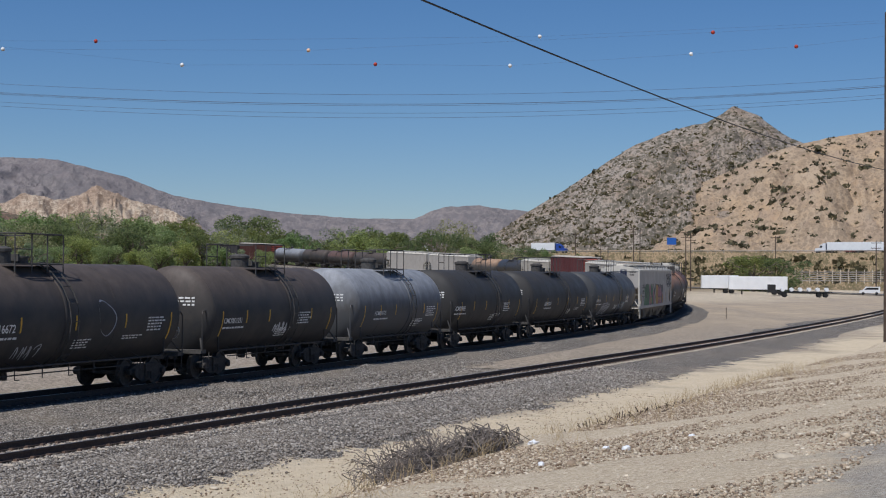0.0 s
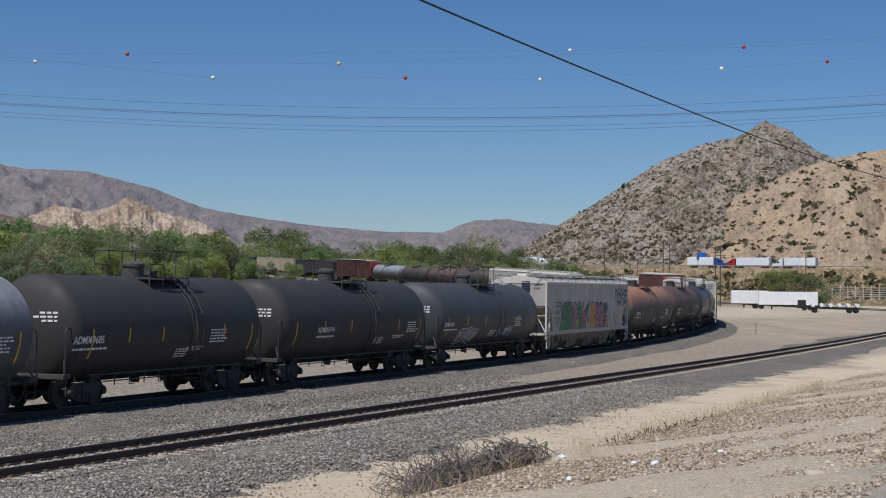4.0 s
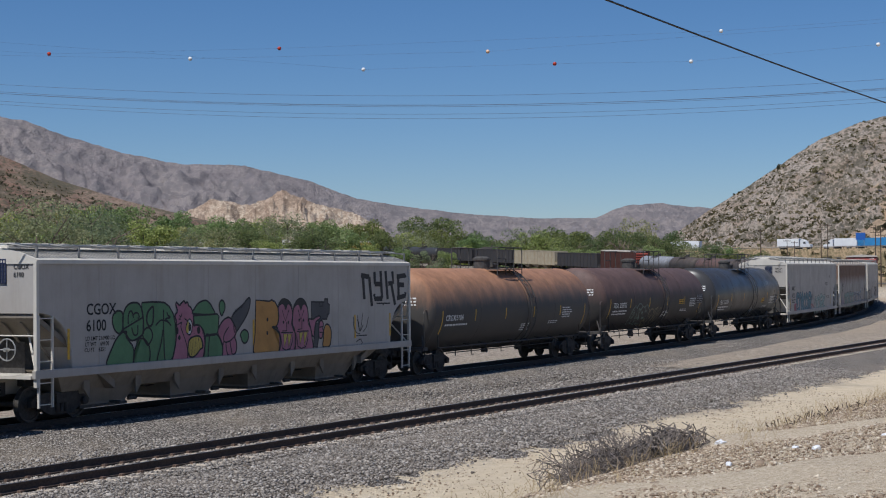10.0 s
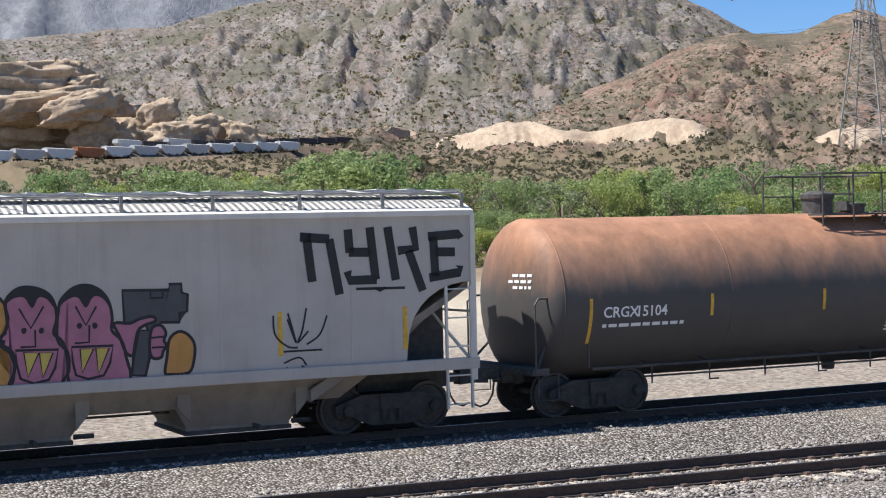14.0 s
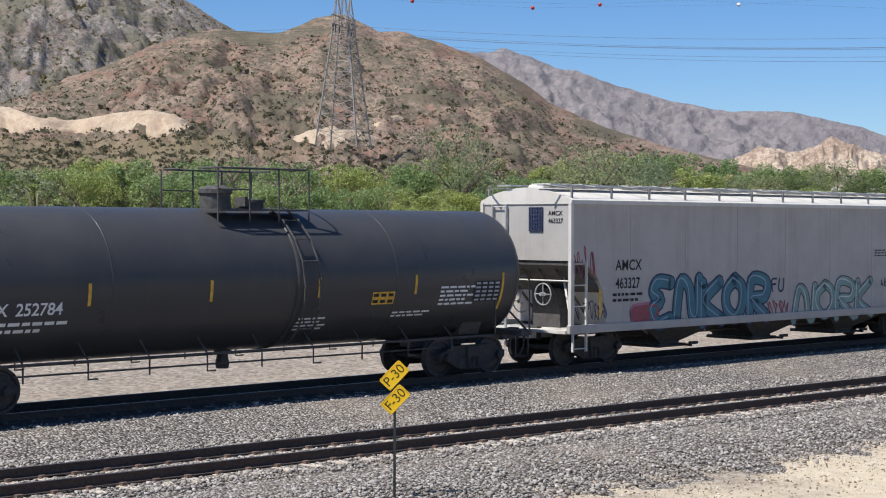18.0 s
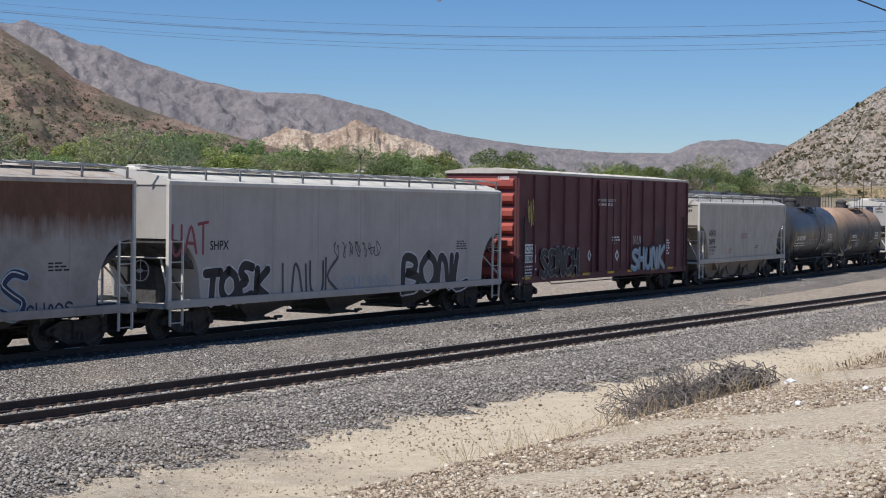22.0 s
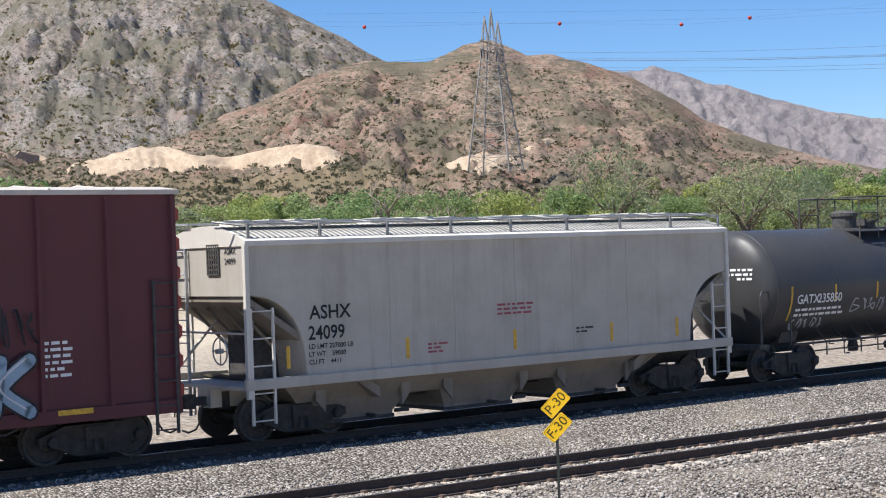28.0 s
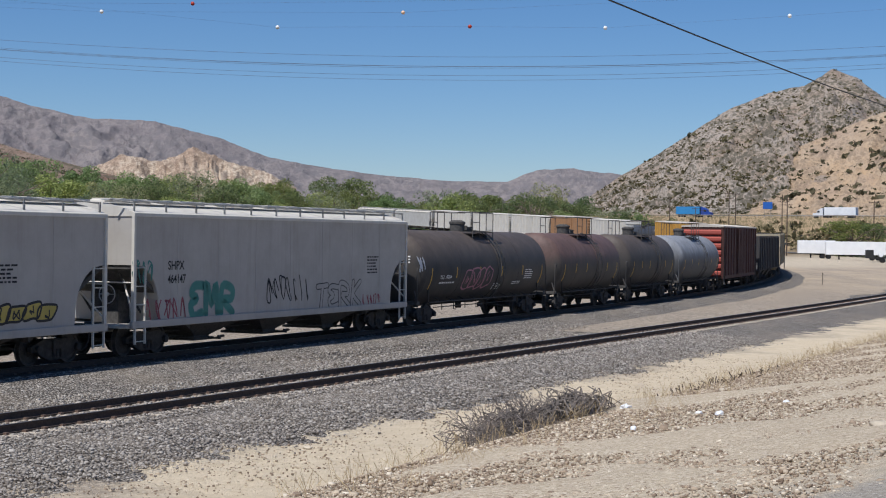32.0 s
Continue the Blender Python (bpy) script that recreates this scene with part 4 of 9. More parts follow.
ASPHALT = plain("grey_asphalt", (0.085, 0.083, 0.08), 0.9, 0, 0.3, 2)
TRAILERWHITE = plain("trailer_white", (0.78, 0.78, 0.77), 0.5, 0, 0.06, 0.6)
TRAILERBLUE = plain("trailer_blue", (0.05, 0.24, 0.50), 0.5, 0, 0.1, 0.6)
CABBLUE = plain("cab_blue", (0.03, 0.07, 0.30), 0.4, 0, 0.1, 1)
CABRED = plain("cab_red", (0.40, 0.03, 0.03), 0.4, 0, 0.1, 1)
CABWHITE = plain("cab_white", (0.72, 0.72, 0.72), 0.4, 0, 0.05, 1)
TYRE = plain("tyre_rubber", (0.02, 0.02, 0.021), 0.85, 0, 0.2, 4)
GLASS = plain("dark_glass", (0.02, 0.022, 0.026), 0.08, 0, 0.1, 1)
SIGNBLUE = plain("road_sign_blue", (0.03, 0.12, 0.42), 0.5, 0, 0.08, 1)
LITTER = plain("white_litter", (0.72, 0.73, 0.75), 0.6, 0, 0.1, 6)


def track_sign():
    """Two small tilted yellow plates on a thin green-black post."""
    x, y = 16.88, 19.53
    t = root("speed_sign", Matrix.Translation((x, y, -0.4)) @ Matrix.Rotation(radians(-41), 4, "Z"), "two yellow tilted speed plates on a thin steel post", "sign")
    bm = bmesh.new()
    prism(bm, [(-0.022, 0.0), (0.022, 0.0), (0.022, 0.03), (0.008, 0.03), (0.008, 0.012), (-0.008, 0.012), (-0.008, 0.03), (-0.022, 0.03)], 0.0, 1.75, "z")
    part("post", bm, plain("dark_steel_post", (0.04, 0.045, 0.04), 0.6, 0.3, 0.2, 5), t)
    for zc, xc, text in ((1.98, -0.01, "P-30"), (1.60, 0.01, "F-30")):
        a = radians(47)
        bm = bmesh.new()
        r, hw, hh = 0.03, 0.225, 0.125
        pts = []
        for cx, cz, s in ((hw - r, hh - r, 0), (-hw + r, hh - r, 90), (-hw + r, -hh + r, 180), (hw - r, -hh + r, 270)):
            pts += [(cx + r * math.cos(radians(s + k)), cz + r * math.sin(radians(s + k))) for k in (0, 30, 60, 90)]
        rot = [(xc + u * math.cos(a) - v * math.sin(a), zc + u * math.sin(a) + v * math.cos(a)) for u, v in pts]
        prism(bm, rot, -0.006, 0.0)
        plate = part("plate", bm, SIGNYELLOW, t)
        cu = bpy.data.curves.new("words", "FONT")
        cu.body, cu.size, cu.resolution_u, cu.align_x, cu.align_y = text, 0.215, 4, "CENTER", "CENTER"
        ob = bpy.data.objects.new("words", cu)
        me = bpy.data.meshes.new_from_object(ob)
        bpy.data.objects.remove(ob)
        me.materials.clear()
        me.materials.append(plain("sign_black", (0.05, 0.035, 0.01), 0.6, 0, 0.1, 5))
        again("lettering", me, plate, Matrix.Translation((xc, -0.009, zc)) @ Matrix.Rotation(-a, 4, "Y") @ Matrix.Rotation(math.pi / 2, 4, "X"), "black lettering")
        bm = bmesh.new()
        inner = [(xc + (u * math.cos(a) - v * math.sin(a)) * 0.93, zc + (u * math.sin(a) + v * math.cos(a)) * 0.90) for u, v in pts]
        for p, q in zip(inner, inner[1:] + inner[:1]):
            bar(bm, (p[0], -0.007, p[1]), (q[0], -0.007, q[1]), 0.004, 4)
        part("rim", bm, ORANGES_RIM, plate)


ORANGES_RIM = plain("sign_rim", (0.62, 0.36, 0.02), 0.5, 0, 0.1, 6)
track_sign()


def pylon():
    x, y, z = polar(51.0, 2.9, 640)
    z -= 2
    t = root("transmission_tower", Matrix.Translation((x, y, z)) @ Matrix.Rotation(radians(51 - 20), 4, "Z"), "grey steel lattice transmission tower on the hillside", "transmission tower")
    h = 49.0
    def leg(u, sx, sy):
        k = 8.6 * (1 - u) + 3.0 * u
        return Vector((sx * k, sy * k, h * u))
    cor = [(-1, -1), (1, -1), (1, 1), (-1, 1)]
    for sx, sy in cor:
        bm = bmesh.new()
        bar(bm, leg(0, sx, sy), leg(1, sx, sy), 0.36, 5)
        part("leg", bm, LATTICE, t)
    lv = [0.0, 0.14, 0.27, 0.39, 0.50, 0.60, 0.69, 0.77, 0.84, 0.90, 0.95, 1.0]
    for k in range(4):
        a, b = cor[k], cor[(k + 1) % 4]
        for u, v in zip(lv, lv[1:]):
            bm = bmesh.new()
            bar(bm, leg(u, *a), leg(v, *b), 0.12, 4)
            bar(bm, leg(u, *b), leg(v, *a), 0.12, 4)
            bar(bm, leg(v, *a), leg(v, *b), 0.11, 4)
            part("bracing", bm, LATTICE, t)
    for x_ in (-7.5, 0.0, 7.5):
        bm = bmesh.new()
        for sx, sy in cor:
            bar(bm, (x_ + sx * 1.6, sy * 1.6, h - 2), (x_, 0, h + 16 if x_ == 0 else h + 12), 0.22, 4)
            bar(bm, (x_ + sx * 0.8, sy * 0.8, h + 5), (x_ - sx * 0.8, sy * 0.8, h + 5), 0.09, 4)
        bar(bm, (x_, 0, h + 9), (x_, 0, h + 14 if x_ == 0 else h + 11), 0.12, 4)
        part("peak", bm, LATTICE, t)
    for zc in (h - 1.5, h + 1.8):
        bm = bmesh.new()
        for y_ in (-1.2, 1.2):
            bar(bm, (-13, 0.3 * y_, zc), (13, 0.3 * y_, zc), 0.16, 4)
            bar(bm, (-13, 0.3 * y_, zc), (-4, y_, zc + 2.2), 0.12, 4)
            bar(bm, (13, 0.3 * y_, zc), (4, y_, zc + 2.2), 0.12, 4)
        for i in range(13):
            xx = -12 + 2 * i
            bar(bm, (xx, -0.4, zc), (xx + 1, 0.4, zc), 0.08, 4)
        part("cross_arm", bm, LATTICE, t)
    for xx in (-12, -9, 9, 12, -5, 5):
        bm = bmesh.new()
        lathe(bm, [(h - 4.5, 0.05), (h - 4.4, 0.22), (h - 2.0, 0.22), (h - 1.8, 0.05)], "z", 6, (xx, 0, 0))
        part("insulator", bm, GLASS, t)
    return Vector((x, y, z + h))


TOWER = pylon()


def catenary(a, b, sag, n=40):
    return [a.lerp(b, i / n) - Vector((0, 0, sag * 4 * (i / n) * (1 - i / n))) for i in range(n + 1)]


FAR_END = Vector(polar(-2, 7.4, 640))


def wires():
    side = Vector((FAR_END.y - TOWER.y, TOWER.x - FAR_END.x, 0)).normalized()
    for k, (off, up, sag) in enumerate(((-12, 0, 16), (-9, -2.2, 17.5), (9, -4.2, 18), (12, -5.0, 17), (0, -6.4, 17.5), (4, -7.4, 18.5))):
        bm = bmesh.new()
        bars(bm, catenary(TOWER + side * off + Vector((0, 0, up)), FAR_END + side * off + Vector((0, 0, up + 1)), sag), 0.045, 4)
        tagged(part("power_line", bm, WIRE), "thin sagging high-voltage conductor across the sky", "power line", "power lines from the tower")
    # second, unseen tower end beyond the view carries on to the left
    for off, up in ((-12, 0), (12, -4), (0, -7)):
        bm = bmesh.new()
        b = Vector(polar(95, 6.2, 760)) + Vector((0, 0, up))
        bars(bm, catenary(TOWER + side * off + Vector((0, 0, up)), b, 12), 0.045, 4)
        tagged(part("power_line", bm, WIRE), "thin sagging high-voltage conductor across the sky", "power line", "power lines from the tower")


wires()


def marker_balls():
    rows = ((55.45, 7.97, 0), (48.6, 7.85, 0), (44.38, 7.62, 0), (42.04, 7.72, 0), (37.26, 7.65, 1), (34.17, 8.04, 0), (31.23, 7.32, 1), (26.85, 7.92, 2), (24.5, 7.47, 0), (19.76, 7.45, 1), (18.72, 8.46, 1), (13.45, 7.81, 1), (12.7, 8.54, 0), (9.87, 8.0, 0))
    d = 380
    for az, el, k in rows:
        bm = bmesh.new()
        bmesh.ops.create_uvsphere(bm, u_segments=16, v_segments=10, radius=0.46)
        bmesh.ops.translate(bm, verts=bm.verts, vec=polar(az, el, d))
        paint_ = (BALLRED, BALLWHITE, BALLORANGE)[k]
        tagged(part("marker_ball", bm, paint_, smooth=True), ("dull red", "white", "pale orange")[k] + " aviation marker ball on an overhead wire", "marker ball", "marker balls on the overhead wires")
    for keep in ((0, 3, 5, 10), (1, 2, 4, 7, 12), (6, 8, 9, 11, 13)):
        pts = [Vector(polar(70, 8.4, d))] + [Vector(polar(*rows[i][:2], d)) for i in keep] + [Vector(polar(0, 8.8, d))]
        bm = bmesh.new()
        bars(bm, pts, 0.012, 4)
        tagged(part("earth_wire", bm, WIRE), "hair-thin overhead wire with marker balls", "overhead wire")


marker_balls()


def roadside_cable():
    a, b = Vector(polar(30, 12.52, 23.5)), Vector(polar(6.88, 3.76, 95))
    bm = bmesh.new()
    bars(bm, catenary(a, b, 0.45, 30), 0.019, 6)
    tagged(part("overhead_cable", bm, CABLE), "thick black overhead cable beside the track", "cable")


roadside_cable()


def utility_pole(az, d, h, arms=2):
    x, y = d * math.cos(radians(az)), d * math.sin(radians(az))
    t = root("utility_pole", Matrix.Translation((x, y, gz(x, y) - 0.5)) @ Matrix.Rotation(radians(az), 4, "Z"), "dark wooden utility pole with cross arms", "utility pole", "poles along the road")
    bm = bmesh.new()
    lathe(bm, [(0, 0.17), (h, 0.11), (h, 0.0)], "z", 8)
    part("pole", bm, POST, t)
    for i in range(arms):
        bm = bmesh.new()
        z = h - 0.5 - 1.3 * i
        box(bm, -0.07, 0.07, -1.25, 1.25, z - 0.07, z + 0.07)
        part("cross_arm", bm, POST, t)
        for y_ in (-1.1, -0.5, 0.5, 1.1):
            bm = bmesh.new()
            lathe(bm, [(z + 0.06, 0.03), (z + 0.1, 0.06), (z + 0.24, 0.05), (z + 0.26, 0.0)], "z", 6, (0, y_, 0))
            part("insulator", bm, GLASS, t)


for az, d, h, arms in ((17.44, 470, 15.5, 1), (15.41, 460, 17.0, 2), (15.19, 465, 17.0, 1), (13.61, 440, 16.0, 2), (13.44, 400, 14.5, 2), (10.55, 430, 15.0, 1), (16.55, 560, 14, 1), (16.3, 600, 14, 1), (7.2, 420, 14, 2), (6.86, 95.1, 19.5, 0)):
    utility_pole(az, d, h, arms)


def marker_post():
    x, y = 157.0, 34.0
    t = root("marker_post", Matrix.Translation((x, y, gz(x, y))), "thin rusty marker post in the sand", "post")
    bm = bmesh.new()
    bar(bm, (0, 0, -0.2), (0.02, 0, 1.25), 0.035, 6)
    part("rod", bm, POST, t)
    bm = bmesh.new()
    box(bm, -0.05, 0.05, -0.04, 0.04, 1.15, 1.3)
    part("cap", bm, POST, t)


marker_post()

# ---- highway, trailers and trucks ----
HIGH_A, HIGH_B = Vector(polar(24, 0.86, 680)), Vector(polar(-6, 0.95, 560))


def highway():
    a, b = HIGH_A.copy(), HIGH_B.copy()
    way = (b - a).normalized()
    out = Vector((way.y, -way.x, 0))
    if out.dot(-a) < 0:
        out = -out
    n = 60
    prof = [(60, -16.0), (38, -11.0), (20, -4.5), (9.5, -0.4), (9, 0.0), (-9, 0.0), (-12, -0.5), (-40, 2.0)]
    verts, faces = [], []
    for i in range(n + 1):
        c = a.lerp(b, i / n)
        for j, (o, u) in enumerate(prof):
            k = noise.fractal((c.x * 0.05, o * 0.06, 3.0), 1, 2, 4) * (1.6 if 1 <= j <= 2 else 0.1)
            p = c + out * o
            verts.append((p.x, p.y, c.z + u + k))
    m = len(prof)
    for i in range(n):
        for j in range(m - 1):
            faces.append((i * m + j, (i + 1) * m + j, (i + 1) * m + j + 1, i * m + j + 1))
    slots = [1 if (k % (m - 1)) == 4 else 0 for k in range(len(faces))]
    bank = hill_material("road_bank_soil", (0.30, 0.215, 0.13), (0.36, 0.27, 0.17), (0.13, 0.11, 0.06), 0.75, 5.0)
    tagged(raw("highway", verts, faces, [bank, ASPHALT], slots=slots), "highway on a scrubby earth bank", "highway", kind="structure")
    rail = root("guard_rail", Matrix(), "grey steel guard rail along the highway", "guard rail")
    bm = bmesh.new()
    p, q = a + out * 8.6 + Vector((0, 0, 0.7)), b + out * 8.6 + Vector((0, 0, 0.7))
    bar(bm, p, q, 0.16, 4)
    part("beam", bm, LATTICE, rail)
    def post(bm):
        box(bm, -0.08, 0.08, -0.08, 0.08, -0.8, 0.1)
    for i in range(110):
        again("post", shared("guard_post", post, LATTICE), rail, Matrix.Translation(p.lerp(q, (i + 0.5) / 110)))
    tufts("bank_scrub", 900, lambda rng, k: np.array([list(a.lerp(b, s) + out * o + Vector((0, 0, -4.5 - 0.3 * (o - 20)))) for s, o in zip(rng.random(k), rng.uniform(12, 40, k))]), 1.3, 10, SHRUBLEAF, "dry scrub on the highway bank", "scrub", 12)
    return a, b, way, out


ROAD = highway()


def truck_wheel(bm):
    lathe(bm, [(-0.14, 0.0), (-0.14, 0.48), (-0.1, 0.52), (0.1, 0.52), (0.14, 0.48), (0.14, 0.0)], "y", 14)


def trailer_parts(t, x0, length, material, floor=1.15, height=2.85):
    bm = bmesh.new()
    box(bm, x0, x0 + length, -1.28, 1.28, floor, floor + height, bevel=0.04)
    part("cargo_box", bm, material, t)
    bm = bmesh.new()
    box(bm, x0 + 0.3, x0 + length - 0.3, -0.5, 0.5, floor - 0.2, floor)
    part("chassis", bm, SOOT_STEEL, t)
    for x in (x0 + 1.4, x0 + 2.7):
        for y in (-1.05, 1.05):
            again("wheel", shared("truck_wheel", truck_wheel, TYRE), t, Matrix.Translation((x, y, 0.52)))
    for y in (-0.8, 0.8):
        bm = bmesh.new()
        box(bm, x0 + length - 2.9, x0 + length - 2.75, y - 0.08, y + 0.08, 0.1, floor)
        part("landing_leg", bm, SOOT_STEEL, t)


SOOT_STEEL = plain("chassis_steel", (0.03, 0.03, 0.03), 0.7, 0.2, 0.3, 2)


def truck(cargo, cab, label, length=14.6):
    """A tractor with a box trailer, its nose towards +x."""
    t = root("truck", Matrix(), label, "truck", "trucks on the highway")
    trailer_parts(t, -length / 2 - 2.5, length, cargo)
    x = length / 2 - 2.0
    bm = bmesh.new()
    prism(bm, [(x, 0.9), (x, 3.6), (x + 0.6, 3.7), (x + 2.1, 2.9), (x + 2.4, 2.0), (x + 3.9, 1.75), (x + 4.0, 0.7), (x, 0.7)], -1.2, 1.2)
    part("cab", bm, cab, t)
    bm = bmesh.new()
    prism(bm, [(x + 1.3, 2.05), (x + 1.3, 2.75), (x + 2.05, 2.7), (x + 2.28, 2.05)], -1.215, 1.215)
    part("cab_window", bm, GLASS, t)
    for wx in (x + 3.1, x - 0.6, x - 1.9):
        for y in (-1.05, 1.05):
            again("wheel", shared("truck_wheel", truck_wheel, TYRE), t, Matrix.Translation((wx, y, 0.52)))
    return t


def parked_trailers():
    for az, d, material, ln, turn, label in ((12.45, 366, TRAILERWHITE, 8.0, 96, "white box trailer parked on the sandy lot"), (11.15, 362, TRAILERWHITE, 12.5, 96, "white box trailer parked on the sandy lot")):
        x, y = d * math.cos(radians(az)), d * math.sin(radians(az))
        t = root("parked_trailer", Matrix.Translation((x, y, gz(x, y))) @ Matrix.Rotation(radians(az + turn), 4, "Z"), label, "trailer", "trailers on the lot")
        trailer_parts(t, -ln / 2, ln, material)
    x, y = 340 * math.cos(radians(9.75)), 340 * math.sin(radians(9.75))
    t = root("flatbed_trailer", Matrix.Translation((x, y, gz(x, y))) @ Matrix.Rotation(radians(9.75 + 95), 4, "Z"), "dark flatbed trailer loaded with white rolls", "trailer")
    bm = bmesh.new()
    box(bm, -6.4, 6.4, -1.25, 1.25, 0.95, 1.2)
    part("deck", bm, SOOT_STEEL, t)
    bm = bmesh.new()
    box(bm, 4.8, 6.3, -1.2, 1.2, 1.2, 2.6)
    part("bulkhead", bm, SOOT_STEEL, t)
    for i in range(6):
        bm = bmesh.new()
        lathe(bm, [(-1.1, 0.0), (-1.1, 0.4), (1.1, 0.4), (1.1, 0.0)], "y", 12, (-5.4 + 1.75 * i, 0, 1.6))
        part("roll", bm, TRAILERWHITE, t)
    for x_ in (-5.2, -3.9, 3.0):
        for y_ in (-1.05, 1.05):
            again("wheel", shared("truck_wheel", truck_wheel, TYRE), t, Matrix.Translation((x_, y_, 0.52)))
    # pale van on the low road
    x, y = polar(7.4, 0, 400)[:2]
    v = root("van", Matrix.Translation((x, y, gz(x, y) + 0.3)) @ Matrix.Rotation(radians(100), 4, "Z"), "small white van parked by the low road", "van")
    bm = bmesh.new()
    prism(bm, [(-2.3, 0.4), (-2.3, 1.9), (0.9, 1.9), (1.6, 1.15), (2.4, 1.0), (2.5, 0.4)], -0.9, 0.9)
    part("body", bm, CABWHITE, v)
    bm = bmesh.new()
    prism(bm, [(-1.9, 1.2), (-1.9, 1.7), (0.8, 1.7), (1.3, 1.2)], -0.915, 0.915)
    part("window", bm, GLASS, v)
    for x_ in (-1.5, 1.6):
        for y_ in (-0.85, 0.85):
            again("wheel", shared("car_wheel", lambda bm: lathe(bm, [(-0.1, 0.0), (-0.1, 0.33), (0.1, 0.33), (0.1, 0.0)], "y", 12), TYRE), v, Matrix.Translation((x_, y_, 0.33)))


parked_trailers()


def low_road():
    a, b = Vector(polar(15.2, 0, 470)), Vector(polar(2.0, 0, 400))
    rows = []
    for i in range(41):
        p = a.lerp(b, i / 40)
        rows.append((p.x, p.y, gz(p.x, p.y) + 0.25, math.atan2(b.y - a.y, b.x - a.x)))
    v, f = sweep(rows, [(-5.5, 0.0), (5.5, 0.0)], closed=False)
    tagged(raw("road", v, f, ASPHALT), "narrow dark asphalt road below the highway", "road", kind="structure")
    t = root("barrier_fence", Matrix(), "pale slatted barrier fence behind the road", "fence")
    p, q = Vector(polar(9.9, 0, 490)), Vector(polar(3.0, 0, 440))
    g = gz(p.x, p.y)
    def post(bm):
        box(bm, -0.12, 0.12, -0.12, 0.12, -0.5, 3.4)
    for i in range(26):
        c = p.lerp(q, i / 25)
        again("post", shared("fence_post", post, CONCRETE), t, Matrix.Translation((c.x, c.y, g + 2.6)))
    for k in range(5):
        bm = bmesh.new()
        z = g + 2.8 + 0.62 * k
        bar(bm, (p.x, p.y, z), (q.x, q.y, z), 0.14, 4)
        part("rail", bm, LATTICE, t)


low_road()


def road_sign():
    x, y, z = polar(14.1, 1.22, 610)
    t = root("road_sign", Matrix.Translation((x, y, z)) @ Matrix.Rotation(radians(14.1 - 90), 4, "Z"), "blue road sign on posts beside the highway", "road sign")
    bm = bmesh.new()
    box(bm, -1.7, 1.7, -0.05, 0.05, 0, 2.6)
    part("panel", bm, SIGNBLUE, t)
    for s in (-1.2, 1.2):
        bm = bmesh.new()
        bar(bm, (s, 0.1, -4.5), (s, 0.1, 2.4), 0.09, 5)
        part("post", bm, LATTICE, t)


road_sign()
TRAFFIC = []


def traffic():
    """Trucks by the bearing at which they pass: (thing, bearing at 0 s, degrees a second, lane)."""
    for cargo, cab, label, az, rate, lane, long in (
            (TRAILERWHITE, CABBLUE, "white box trailer behind a blue tractor on the highway", 18.15, -1.11, 4, 10.5),
            (TRAILERWHITE, CABRED, "white box trailer behind a red tractor on the highway", 7.55, 1.28, -4, 13.0),
            (TRAILERWHITE, CABWHITE, "white box trailer behind a white tractor on the highway", 22.1, -0.6, 4, 9.0),
            (TRAILERBLUE, CABWHITE, "blue box trailer behind a white tractor on the highway", -1.0, 1.5, -4, 13.0),
            (TRAILERWHITE, CABWHITE, "white trailer truck rolling down the highway", 8.6, 0.62, -4, 12.0),
            (TRAILERBLUE, CABBLUE, "blue box trailer behind a blue tractor on the highway", 32.4, -0.5, 4, 10.0),
            (TRAILERWHITE, CABWHITE, "white trailer truck on the far lane", -20.0, 1.0, -4, 12.0)):
        TRAFFIC.append((truck(cargo, cab, label, long), az, rate, lane))


traffic()


def road_place(az, lane):
    a, b, way, out = ROAD
    # where the bearing meets the road
    c, s = math.cos(radians(az)), math.sin(radians(az))
    d = (a.x * way.y - a.y * way.x) / (c * way.y - s * way.x)
    p = Vector((c * d, s * d, 0))
    f = (p - Vector((a.x, a.y, 0))).dot(Vector((way.x, way.y, 0))) / math.hypot(way.x, way.y) ** 2
    q = p + out * lane
    return Vector((q.x, q.y, a.z + way.z * f))


# ---- near foreground: dead bush, dry stalks, litter ----


GREYTWIG = plain("grey_dead_twigs", (0.175, 0.148, 0.128), 0.9, 0, 0.4, 12)


